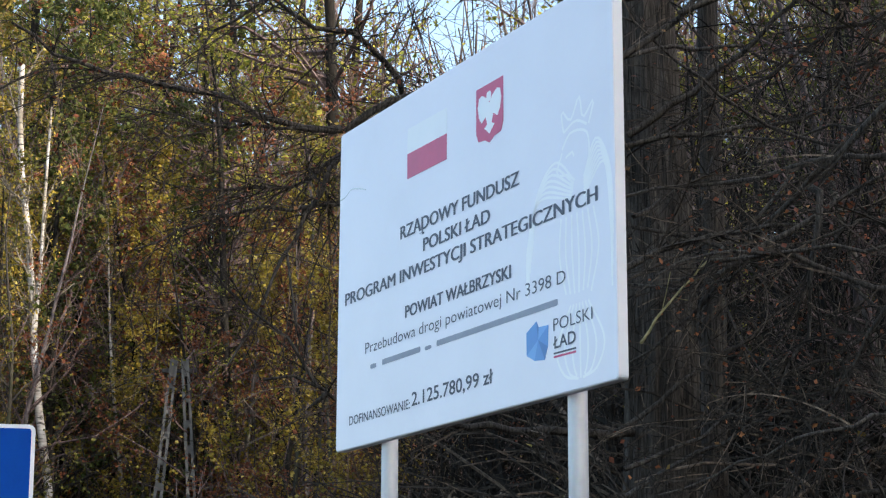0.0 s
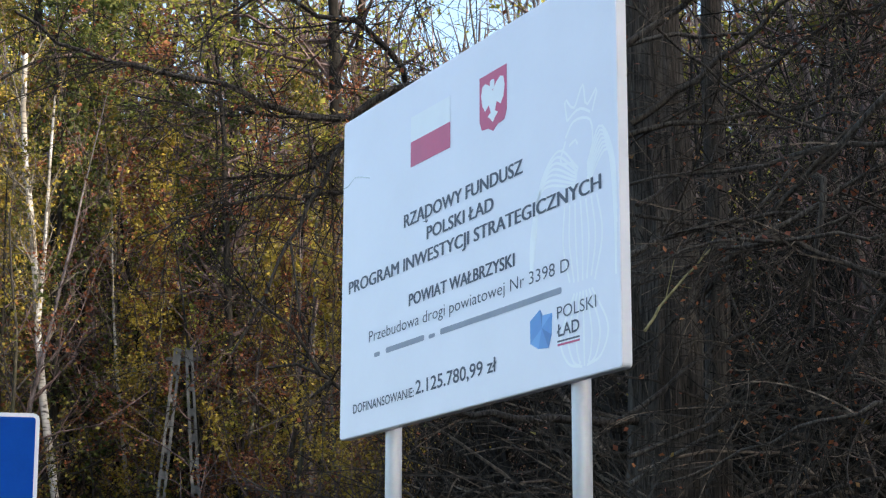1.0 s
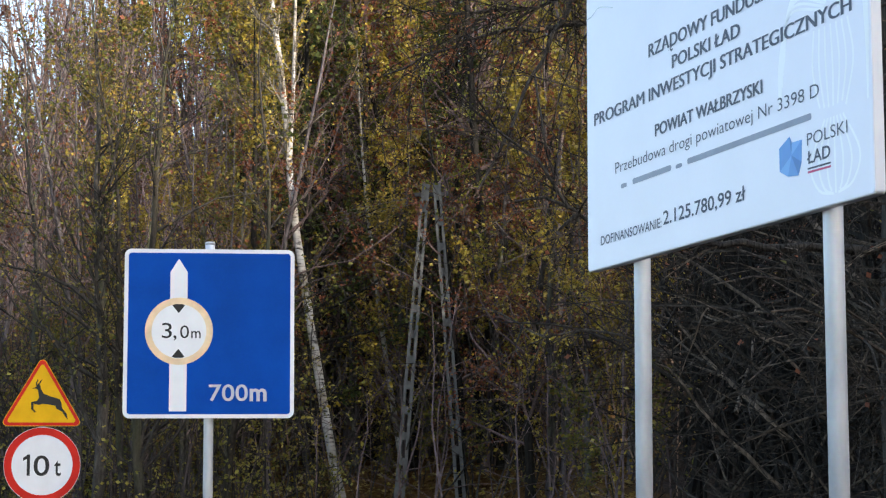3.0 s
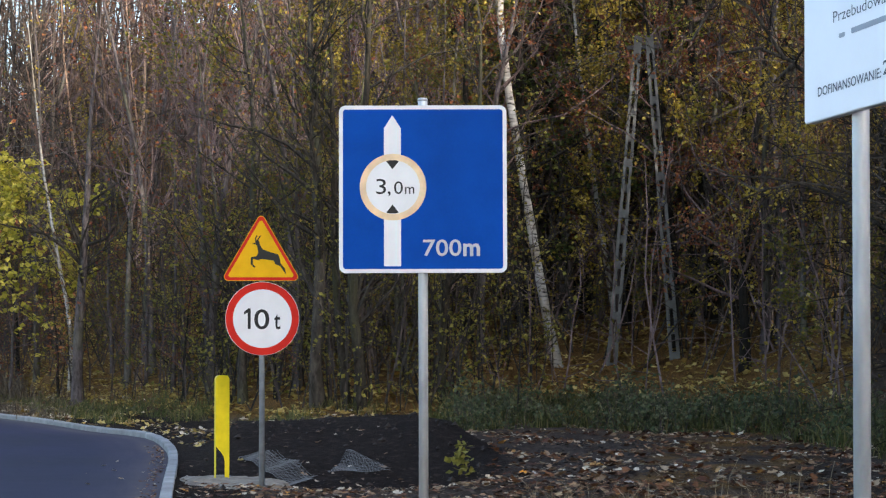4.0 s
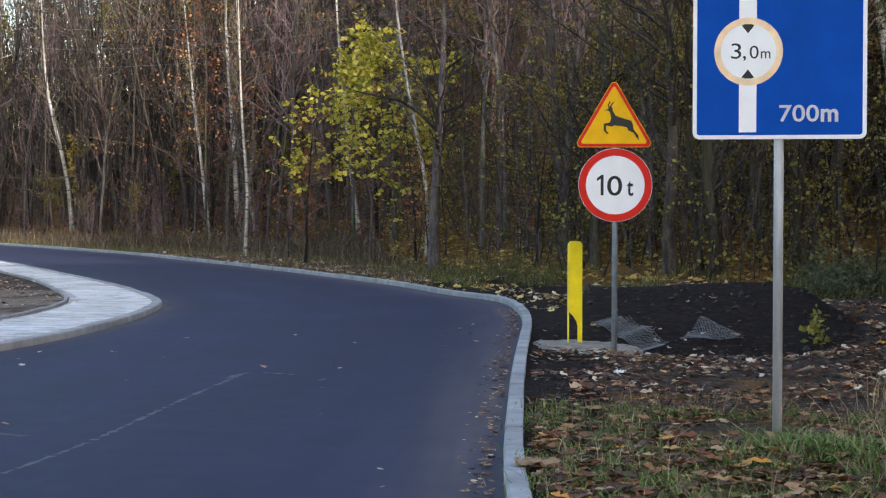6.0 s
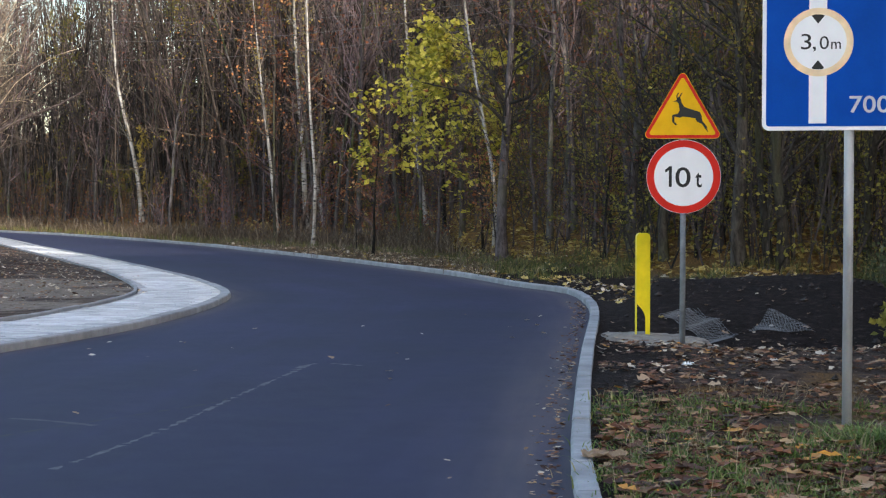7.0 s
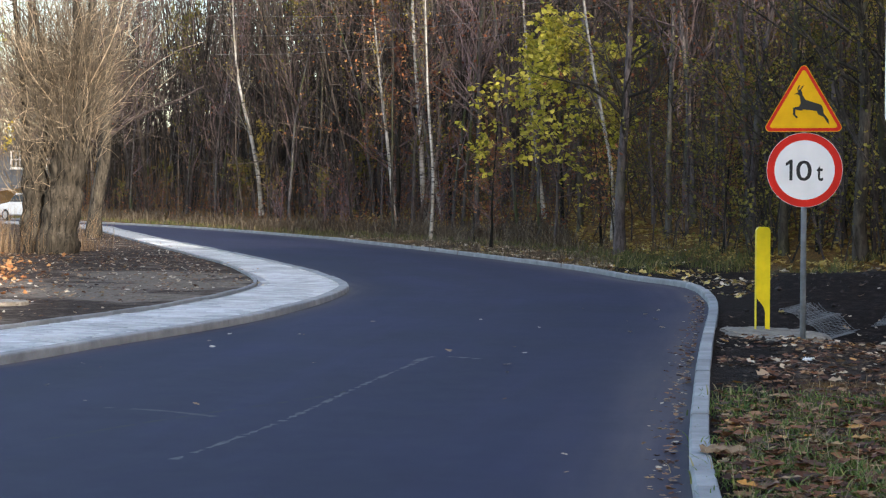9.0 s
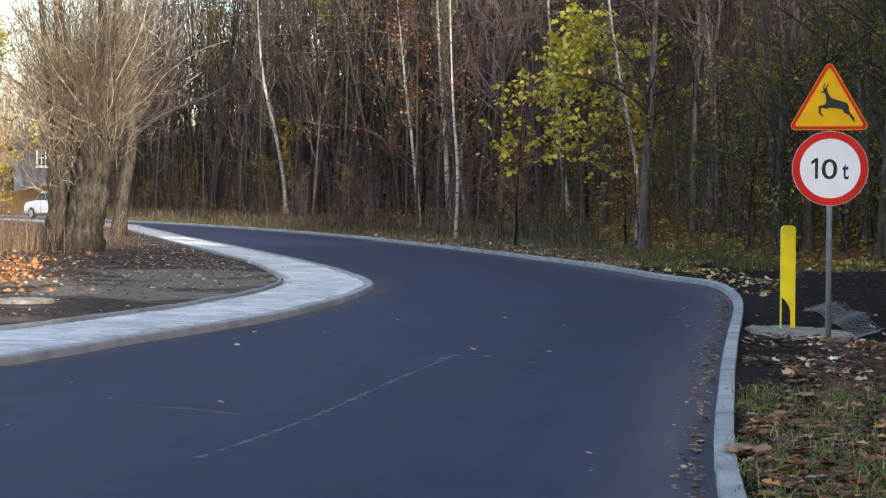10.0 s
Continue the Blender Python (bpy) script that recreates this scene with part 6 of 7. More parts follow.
# ---- pollard willow and its neighbours ----
def willow():
    b = Bush(81)
    pts, rad = b.limb((0.12, 0, -0.2), (-0.04, 0, 1), 2.9, 0.40, 8, 0.05, 0.02, tip=0.9)
    fine = spline(pts, 0.06)
    k = np.arange(len(fine))
    b.furrowed(fine, np.interp(k, [0, len(fine) - 1], [0.44, 0.38]) * (1 + 0.07 * np.sin(k * 0.33) + 0.05 * np.sin(k * 0.71 + 1)), 44, 0.16)
    b.cut("trunk")
    p3, r3 = b.limb((-0.62, 0.1, -0.2), (0.02, 0, 1), 2.9, 0.30, 7, 0.06, 0.02, tip=0.85)
    fine = spline(p3, 0.06)
    k = np.arange(len(fine))
    b.furrowed(fine, np.interp(k, [0, len(fine) - 1], [0.33, 0.27]) * (1 + 0.08 * np.sin(k * 0.4 + 2) + 0.05 * np.sin(k * 0.83)), 36, 0.17)
    b.cut("trunk")
    heads = [pts[-1], p3[-1]]
    for dx, dy, hh, rr, hd in ((0.16, 0.0, 8.5, 0.13, 0), (-0.10, 0.1, 8.0, 0.07, 0), (0.42, 0.1, 8.0, 0.07, 0), (-0.45, 0, 7.5, 0.08, 1), (0.15, 0.3, 8.0, 0.06, 1)):
        q, rq = b.limb(heads[hd] + np.array([dx * 0.5, dy, -0.4]), (dx * 0.35, dy * 0.3, 1), hh, rr, 9, 0.06, 0.05, tip=0.4)
        b.tube(q, rq, 9)
        b.cut("limb")
        b.fork(q, rq * 0.14, 40, 1, 2.0, 0.8, 0.08, 0.0, 3, 0.03, wander=0.3)
    for k in range(640):
        hd = heads[0] if k % 3 else heads[1]
        s = hd + np.array([b.r.normal(0, 0.30), b.r.normal(0, 0.25), b.r.uniform(-0.7, 1.5)])
        if k % 12 == 0:
            s[2] = hd[2] - b.r.uniform(0.3, 1.6)
            s[1] -= 0.25
        out = s - hd
        way = np.array([out[0] * 0.9 - 0.10 + b.r.normal(0, 0.24), out[1] * 0.8 - 0.1 + b.r.normal(0, 0.22), 1.0])
        q, rq = b.limb(s, way, b.r.uniform(0.9, 4.2) * (0.3 if k % 12 == 0 else 1.0), b.r.uniform(0.005, 0.012), 7, 0.21, 0.05)
        b.tube(q, np.maximum(rq, 0.0045), 3, fine=True)
        b.fork(q, rq, 4, 0, 0.75, 0.8, 0.03, 0, 3, 0.2, wander=0.35)
    ob = b.make("pollard_willow", pose(-29.85, 32.35, 0.02), "old pollard willow with a thick trunk and tan shoots", "tree", M_WILLOW, M_TWIG_L, None, "roadside willows")
    return ob


willow()
for seed, bx, by, h, r, line in ((91, -39.9, 45.1, 11, 0.24, [(0, 0, -0.2), (0.15, 0, 1.2), (0.55, 0, 2.8), (0.6, 0, 5.0), (0.9, 0, 8.0), (1.1, 0, 11)]),
                                 (92, -40.2, 45.6, 10, 0.16, [(0, 0, -0.2), (0.05, 0, 1.4), (0.25, 0, 3.2), (0.1, 0, 5.5), (-0.2, 0, 10)]),
                                 (93, -44.5, 47.0, 11, 0.17, [(0, 0, -0.2), (0.0, 0, 2), (0.1, 0, 5), (0.2, 0, 11)])):
    b = woodland_tree(seed, h, r, 0, 0.1, 0.3, 22, 0.3, 0.9, 0.12, 1, path=line)
    b.make("roadside_tree", pose(bx, by, 0.05), "dark leaning roadside tree with bare limbs", "tree", M_WILLOW, M_WHIP, None)
for k, (x, y, s, kd) in enumerate(((-27.6, 27.3, 0.55, K_YEL), (-31.6, 30.6, 0.55, K_LARCH), (-36.5, 36.0, 0.8, K_YEL), (-84, 82, 1.1, K_SAP2), (-95, 92, 1.3, K_SAP3), (-98, 105, 1.3, K_SAP1), (-110, 100, 1.4, K_YEL), (-70, 74, 1.1, K_SAP1))):
    stand(kd, pose(x, y, 0.0, 0, 0, 61 * k) @ Matrix.Scale(s, 4))


# ---- house and cars past the willow ----
def house():
    ob = thing("house", pose(-90.2, 95.1, 0.0, 0, 0, 44), "grey rendered house with white windows and dark roof", "house")
    part("wall", box_bm(-2.5, 2.6, 0.0, 7.0, -0.3, 4.35), M_RENDER, ob)
    roof = prism_bm([(-2.9, 4.35), (3.0, 4.35), (3.0, 4.5), (0.1, 5.7), (-2.9, 4.5)], -0.5, 7.5)
    part("roof", roof, M_ROOF, ob, "dark tiled roof")
    for x in (-0.5, 1.3):
        win = part("window", box_bm(x - 0.45, x + 0.45, -0.03, 0.06, 3.15, 4.30), M_GLASS, ob)
        part("frame", ring_bm([(x - 0.5, 3.1), (x + 0.5, 3.1), (x + 0.5, 4.34), (x - 0.5, 4.34)], [(x - 0.40, 3.2), (x + 0.40, 3.2), (x + 0.40, 4.24), (x - 0.40, 4.24)], -0.07, -0.031), M_WHITE, win)
        for gx in (-0.13, 0.13):
            part("glazing_bar", box_bm(x + gx - 0.025, x + gx + 0.025, -0.06, -0.032, 3.2, 4.24), M_WHITE, win)
        part("glazing_bar", box_bm(x - 0.40, x + 0.40, -0.066, -0.061, 3.70, 3.76), M_WHITE, win)
        part("sill", box_bm(x - 0.55, x + 0.55, -0.12, -0.071, 3.04, 3.10, 0.01), M_WHITE, win)
    return ob


# grey render, darkened and blued to put the wall's shade into its colour
M_RENDER = concrete_mat("shade_toned_grey_render", (0.065, 0.075, 0.095), (0.13, 0.145, 0.175), 1.2)
M_GLASS = worn("dark_window_glass", (0.05, 0.06, 0.07), 0.08, vary=0.1)
M_CARW = worn("white_car_paint", (0.55, 0.57, 0.60), 0.25, vary=0.03)
M_TYRE = worn("tyre_rubber", (0.02, 0.02, 0.02), 0.8, vary=0.1)
house()


def parked_car(x, y, yaw, label):
    ob = thing("parked_car", pose(x, y, -0.0, 0, 0, yaw), label, "car", "parked cars")
    side = [(-2.1, 0.30), (2.05, 0.30), (2.12, 0.62), (1.95, 0.86), (1.05, 0.98), (0.45, 1.42), (-1.15, 1.46), (-1.95, 0.98), (-2.12, 0.80)]
    part("body", prism_bm(side, -0.86, 0.86, 0.06), M_CARW, ob)
    part("side_window", prism_bm([(-1.75, 0.99), (0.92, 0.99), (0.40, 1.36), (-1.12, 1.39)], -0.868, -0.862), M_GLASS, ob)
    part("side_window", prism_bm([(-1.75, 0.99), (0.92, 0.99), (0.40, 1.36), (-1.12, 1.39)], 0.862, 0.868), M_GLASS, ob)
    for wx in (-1.3, 1.3):
        for wy in (-0.80, 0.80):
            bm = bmesh.new()
            bmesh.ops.create_cone(bm, cap_ends=True, segments=20, radius1=0.31, radius2=0.31, depth=0.2,
                                  matrix=Matrix.Translation((wx, wy, 0.31)) @ Matrix.Rotation(radians(90), 4, "X"))
            wheel = part("wheel", bm, M_TYRE, ob)
            bm = bmesh.new()
            bmesh.ops.create_cone(bm, cap_ends=True, segments=16, radius1=0.19, radius2=0.19, depth=0.23,
                                  matrix=Matrix.Translation((wx, wy, 0.31)) @ Matrix.Rotation(radians(90), 4, "X"))
            part("rim", bm, M_ALU, wheel)
    return ob


parked_car(-67.15, 71.4, 165, "white parked car beside the house")


# ---- ground cover ----
def blades(name, spots, label, material, h0, h1, w, lean, per, category="grass", seed=3, loose=0.07):
    """Tufts of narrow bent blades."""
    r = np.random.default_rng(seed)
    V, F = [], []
    for x, y, z, s in spots:
        for _ in range(per):
            bx, by = x + r.normal(0, loose * s), y + r.normal(0, loose * s)
            h = r.uniform(h0, h1) * s
            a = r.uniform(0, 2 * math.pi)
            l = r.uniform(0.15, lean) * h
            dx, dy = math.cos(a) * l, math.sin(a) * l
            px, py = -math.sin(a) * w * s, math.cos(a) * w * s
            o = len(V)
            for t, q in ((0, 1.0), (0.4, 0.95), (0.75, 0.65)):
                ox, oy, oz = bx + dx * t * t, by + dy * t * t, z - 0.02 + (h + 0.02) * t * (1.18 - 0.3 * t * lean * 0.6)
                V += [(ox - px * q, oy - py * q, oz), (ox + px * q, oy + py * q, oz)]
            V.append((bx + dx, by + dy, z + h * max(0.35, 1.12 - 0.22 * lean)))
            F += [(o, o + 1, o + 3, o + 2), (o + 2, o + 3, o + 5, o + 4), (o + 4, o + 5, o + 6)]
    return solid(name, V, F, material, label, category, "stuff")


def spots_on(n, az0, az1, f0, f1, seed, rimmed=True, clump=0.0, smin=0.7, smax=1.2):
    """Places on the verge by bearing; distances from the rim of the wood or from the camera."""
    r = np.random.default_rng(seed)
    az = r.uniform(az0, az1, n)
    d = r.uniform(f0, f1, n) + (np.interp(az, RIM_AZ, RIM_R) if rimmed else 0)
    x, y = -d * np.sin(np.radians(az)), d * np.cos(np.radians(az))
    side = kerb_side(x, y)
    z = land(x, y)
    keep = side > 0.17
    if clump:
        keep &= (np.sin(x * 2.1 + 1.3 * np.sin(y)) * np.sin(y * 1.7 + np.sin(x * 1.1)) > clump)
    s = r.uniform(smin, smax, n)
    return list(zip(x[keep], y[keep], z[keep], s[keep]))


blades("verge_grass", spots_on(7000, -3, 27, 6.0, 13.6, 1, False, -0.08, 0.5, 1.5), "short patchy green grass on the verge", G_GREEN, 0.02, 0.08, 0.0036, 1.7, 8, loose=0.08)
blades("dry_verge_grass", spots_on(700, -3, 26, 7, 14.5, 2, False, 0.05), "bleached dry grass tufts on the verge", G_DRY, 0.04, 0.20, 0.0020, 1.6, 8)
tall = [q for q in spots_on(1500, 3.0, 12.5, 9.0, 16.5, 7, False, 0.0, 0.7, 1.3)]
blades("tall_dry_grass", tall[:300], "tall bleached grass arching over the soil", G_DRY, 0.10, 0.46, 0.0018, 2.0, 5, seed=8, loose=0.10)
rt = np.random.default_rng(17)
lush = []
for lx, ly, rx, ry, n in ((-2.62, 10.80, 0.34, 0.22, 44), (-1.15, 13.2, 0.30, 0.35, 40), (-1.8, 10.1, 0.30, 0.30, 30), (-2.55, 10.7, 0.22, 0.2, 18), (-0.6, 13.9, 0.3, 0.3, 20)):
    lush += [(lx + rt.normal(0, rx * 0.6), ly + rt.normal(0, ry * 0.6), 0.05, rt.uniform(0.7, 1.3)) for _ in range(n)]
for _ in range(90):
    lx, ly = polar(rt.uniform(13.5, 21.5), rt.uniform(8.8, 12.2))
    if kerb_side([lx], [ly])[0] > 0.35 and math.sin(3.1 * lx) * math.sin(2.7 * ly + 1) > -0.1:
        lush.append((lx, ly, 0.05, rt.uniform(0.35, 0.75)))
blades("lush_grass", lush, "lush bright green grass tufts at the sign post", G_LUSH, 0.07, 0.20, 0.0055, 1.8, 16, seed=18)
blades("rim_grass", spots_on(2100, -2, 14.6, -1.2, 2.4, 3, True, -0.35, 0.8, 1.9) + spots_on(900, 14, 24, -1.2, 2.2, 9, True, 0.12, 0.6, 1.4), "rank dull-green grass along the edge of the wood", G_RANK, 0.06, 0.28, 0.006, 1.8, 8, loose=0.14)

def off_bare_soil(spots):
    """Leaves out what would stand on the bare dark soil inside the bend of the kerb."""
    side = kerb_side([q[0] for q in spots], [q[1] for q in spots])
    return [q for q, d in zip(spots, side) if d > 3.2 or math.degrees(math.atan2(-q[0], q[1])) > 25.6]


blades("far_verge_grass", spots_on(2300, 27, 44, -3.5, 2.5, 4, True, -0.35, 0.7, 1.9) + off_bare_soil(spots_on(350, 20, 27.5, -3, 2.0, 14, True, 0.1, 0.4, 1.0)), "mixed faded grass on the far verge", G_REED, 0.08, 0.45, 0.007, 1.4, 8, loose=0.16)
blades("roadside_grass", off_bare_soil(spots_on(2600, 21, 37, -17, -2.5, 15, True, -0.45, 0.5, 1.2)), "short brownish grass between kerb and wood", G_REED, 0.05, 0.26, 0.006, 1.6, 8, loose=0.16)
blades("roadside_green_grass", off_bare_soil(spots_on(1300, 21, 37, -17, -2.5, 16, True, -0.1, 0.5, 1.1)), "patchy dull green grass between kerb and wood", G_RANK, 0.04, 0.16, 0.006, 1.5, 8, loose=0.14)
blades("far_green_grass", spots_on(1500, 24, 44, -7, 1, 5, True, 0.0, 0.7, 1.4), "patchy green grass on the far verge", G_RANK, 0.06, 0.2, 0.007, 1.1, 8)
blades("slope_stalks", spots_on(90, -8, 2, -6, 4, 6, True, -0.3, 0.6, 1.2), "tall brown dead stalks below the slope", G_REED, 0.3, 0.8, 0.005, 0.5, 7)
rr = np.random.default_rng(12)
reeds = [(-30.6 - q[0], 29.6 + q[1], 0.05, q[2]) for q in zip(rr.uniform(-0.6, 6.5, 290), rr.uniform(-1.5, 4.5, 290), rr.uniform(0.7, 1.25, 290))]
blades("reed_clump", reeds, "tall rust-tan dead reeds round the willow", G_STRAW, 0.35, 1.45, 0.0034, 1.3, 18, "reeds", 13, 0.30)
for k, (x, y, s) in enumerate(((-31.6, 30.9, 0.42), (-32.6, 31.0, 0.5), (-30.7, 31.3, 0.35), (-33.6, 31.8, 0.55), (-30.4, 33.2, 0.4), (-32.4, 32.6, 0.5))):
    stand(K_BRUSH, pose(x, y, 0.05, 0, 0, 70 * k) @ Matrix.Scale(s, 4))


def leaf_litter(name, spots, label, material, size, seed, tilt=0.16):
    b = Bush(seed)
    r = b.r
    for x, y, z, s in spots:
        L = size * s * r.uniform(0.6, 1.3)
        a, curl = r.uniform(0, 2 * math.pi), r.uniform(0.05, 0.5)
        ca, sa = math.cos(a), math.sin(a)
        o = len(b.lv)
        shape = [(-0.5, 0, 0.0), (-0.2, 0.36, curl * 0.4), (0.12, 0.25, curl * 0.25), (0.25, 0.42, curl * 0.6), (0.55, 0.0, curl * 0.5), (0.2, -0.40, curl * 0.6), (0.1, -0.24, curl * 0.2), (-0.22, -0.36, curl * 0.5), (0, 0, 0.02)]
        tx, ty = r.normal(0, tilt), r.normal(0, tilt)
        for u, v, w in shape:
            px, py = u * ca - v * sa, u * sa + v * ca
            b.lv.append((x + px * L, y + py * L, z + 0.012 + (w + max(0, px * tx + py * ty + 0.1)) * L * 0.8))
        b.lf += [(o + 8, o + k, o + (k + 1) % 8) for k in range(8)]
    return solid(name, b.lv, b.lf, material, label, "leaves", "stuff")


leaf_litter("fallen_leaves", [(x, y, z + (0.03 if k % 3 == 0 else 0.0), s * (1.25 if x * x + y * y < 150 else 1.0)) for k, (x, y, z, s) in enumerate(spots_on(14500, -3, 27, 6.5, 19, 21, False, -0.45)) if k % 5 < 3 or x * x + y * y < 170], "scattered brown and tan leaves on the verge", L_FALL, 0.075, 22)
leaf_litter("soil_leaves", spots_on(3600, -2, 13, 15, 30, 27, False, -0.35, 0.5, 1.5), "brown and rust leaves thick on the soil", L_FALL, 0.085, 28, 0.4)
leaf_litter("bank_leaves", [q for k, q in enumerate(spots_on(4400, 0, 24, 14.5, 33, 23, False, -0.5, 0.4, 1.3)) if k % 5 == 0 or not (math.atan2(-q[0], q[1]) > 0.215 and 20 < math.hypot(q[0], q[1]) < 27.5)], "pale dry leaves on the dark soil", L_PALE, 0.08, 24, 0.35)
leaf_litter("wood_floor_leaves", spots_on(16000, 2, 34, 0.5, 17, 25, True, -0.8, 1.0, 1.8), "thick yellow-orange leaf litter in the wood", L_FALLY, 0.085, 26, 0.5)
# leaves that have blown onto the road, thickest along the kerb
r = np.random.default_rng(31)
k = K0 + r.integers(20, 75, 900)
d = -0.03 - np.abs(r.normal(0, 0.085, 900))
road_leaves = []
for a, q, s in zip(k, d, r.uniform(0.15, 0.5, 900)):
    p = kerb_line[a] + (kerb_line[a + 1] - kerb_line[a]) * r.uniform() + kerb_n[a] * (q - 0.02)
    road_leaves.append((p[0], p[1], 0.0, s))
road_leaves += [(x, y, 0.0, s) for x, y, s in zip(r.uniform(-12, -4, 60), r.uniform(8.0, 26, 60), r.uniform(0.3, 0.7, 60)) if kerb_side([x], [y])[0] < -0.2]
leaf_litter("road_leaves", road_leaves[::3] + road_leaves[900:], "pale dry leaves blown along the kerb", L_PALE, 0.10, 32)
leaf_litter("kerb_leaves", [q for k, q in enumerate(road_leaves[:900]) if k % 3], "rust-brown leaves gathered along the kerb", L_FALL, 0.12, 38)
plot = [(-16.5 - q[0], 13.5 + q[1], 0.10, q[2]) for q in zip(r.uniform(0, 16, 5200), r.uniform(0, 18, 5200), r.uniform(0.25, 1.15, 5200)) if q[1] < 9 + q[0] * 1.05]
k_in = r.integers(int(np.argmin(np.abs(in_line[:, 1] - 14))), int(np.argmin(np.abs(in_line[:, 1] - 48))), 2600)
plot += [(in_line[a, 0] - q, in_line[a, 1] + w, 0.10, s) for a, q, w, s in zip(k_in, 0.3 + np.abs(r.normal(0, 3.0, 2600)), r.normal(0, 0.4, 2600), r.uniform(0.2, 0.9, 2600))]
leaf_litter("plot_debris", plot[::2], "brown leaf debris on the bare plot", L_FALL, 0.08, 37)
plot = plot[1::2]
leaf_litter("plot_leaves", plot, "pale leaves scattered over the bare plot", L_PALE, 0.075, 33, 0.4)
by_road = spots_on(8000, 20.5, 32, -11, 3.5, 35, True, -0.6, 0.6, 1.3)
strip_d = kerb_side([q[0] for q in by_road], [q[1] for q in by_road])
leaf_litter("roadside_leaves", [q for k, q in enumerate(by_road) if strip_d[k] > 3.4 or k % 9 == 0], "bright yellow leaves under the roadside trees", L_FALLY, 0.095, 36, 0.5)
pale = spots_on(6500, 21.5, 34, -15, 2.0, 39, True, -0.3, 0.5, 1.2)
leaf_litter("pale_roadside_leaves", off_bare_soil(pale) + pale[::14], "pale dry leaves on the far verge", L_PALE, 0.10, 40, 0.4)
leaf_litter("verge_crumbs", spots_on(9000, 2, 27, 10, 22, 43, False, -0.8, 0.5, 1.6), "crumbled dark leaf bits over the soil", L_CRUMB, 0.034, 44)
u_az, u_r = np.radians(46.0 + r.normal(0, 1.3, 1800)), np.clip(33.5 + r.normal(0, 4.0, 1800), 26, 43)
under = [(-q * math.sin(a), q * math.cos(a), 0.10, s) for a, q, s in zip(u_az, u_r, r.uniform(0.5, 1.1, 1800)) if math.sin(9 * q) + math.sin(140 * a) > -0.4]
leaf_litter("willow_leaves", under, "bright orange leaves under the willow", L_COPPER, 0.11, 34, 0.6)


# clods of dug soil on the bank and in front of it
M_CLOD = concrete_mat("soil_clods", (0.014, 0.0088, 0.0062), (0.046, 0.029, 0.020), 20)
rc = np.random.default_rng(51)
CV, CF = [], []
for _ in range(800):
    a, q = rc.uniform(8, 23), rc.uniform(14.5, 27.5)
    x, y = polar(a, q)
    if kerb_side([x], [y])[0] < 0.4:
        continue
    z, s = float(land(x, y)), rc.uniform(0.015, 0.055) * rc.uniform(0.5, 1.0)
    o = len(CV)
    for d in ((1, 0, 0), (0, 1, 0), (-1, 0, 0), (0, -1, 0), (0.1, 0.1, 0.8), (0, 0, -0.6)):
        j = rc.uniform(0.6, 1.4, 3)
        CV.append((x + d[0] * s * j[0], y + d[1] * s * j[1], z + d[2] * s * j[2] + s * 0.2))
    for k in range(4):
        CF += [(o + k, o + (k + 1) % 4, o + 4), (o + (k + 1) % 4, o + k, o + 5)]
solid("soil_clods", CV, CF, M_CLOD, "loose dark clods of dug soil", "soil", "stuff")


# leafy weeds along the edge of the wood
b = Bush(121)
for x, y, z, s in spots_on(520, 1.0, 14.0, -1.6, 1.6, 29, True, -0.25, 0.5, 1.5):
    for _ in range(3):
        p, q = b.limb((x + b.r.normal(0, 0.1), y + b.r.normal(0, 0.1), z - 0.02), (b.r.normal(0, 0.3), b.r.normal(0, 0.3), 1), b.r.uniform(0.3, 0.75) * s, 0.005, 4, 0.15, 0.0)
        b.tube(p, q, 3)
        b.tips.append(p)
b.leaves(9000, 0.075)
solid("weed_stems", b.tv, b.tf, M_WHIP, "thin stems of weeds along the wood", "weeds", "stuff")
solid("weed_leaves", b.lv, b.lf, L_WEED, "dull green leafy weeds along the wood", "weeds", "stuff")


# small yellow sapling in the soil
b = woodland_tree(61, 0.46, 0.006, 75, 0.085, 0.25, 8, 0.4, 0.9, 0.1, 0)
b.make("sapling", on_land(-5.2, 21.1, 0.0), "small sapling with yellow-green leaves in bare soil", "sapling", M_TWIG, M_TWIG, L_SAP)


def crumpled(name, x, y, z, w, d, h, material, label, category, seed, yaw=0.0):
    r = np.random.default_rng(seed)
    n = 9
    P = np.zeros((n, n, 3))
    ca, sa = math.cos(radians(yaw)), math.sin(radians(yaw))
    for i in range(n):
        for j in range(n):
            u, v = (i / (n - 1) - 0.5) * w, (j / (n - 1) - 0.5) * d
            e = 1 - 0.25 * r.uniform() * (i in (0, n - 1) or j in (0, n - 1))
            P[i, j] = (x + (u * ca - v * sa) * e, y + (u * sa + v * ca) * e, z + 0.01 + h * r.uniform() ** 1.5)
    me = grid_mesh(name, P, material, False)
    ob = tagged(new(name, me), label, category)
    mod = ob.modifiers.new("thickness", "SOLIDIFY")
    mod.thickness = 0.004
    return ob


M_CARD = worn("wet_brown_card", (0.24, 0.17, 0.11), 0.8, vary=0.2, scale=12)
crumpled("crumpled_paper", -5.58, 15.55, 0.05, 0.09, 0.09, 0.03, M_WHITE, "crumpled scrap of white paper on the soil", "litter", 3)
crumpled("cardboard_scrap", -3.87, 9.45, 0.093, 0.26, 0.17, 0.035, M_CARD, "flattened brown cardboard scrap on the kerb", "litter", 5, 20)


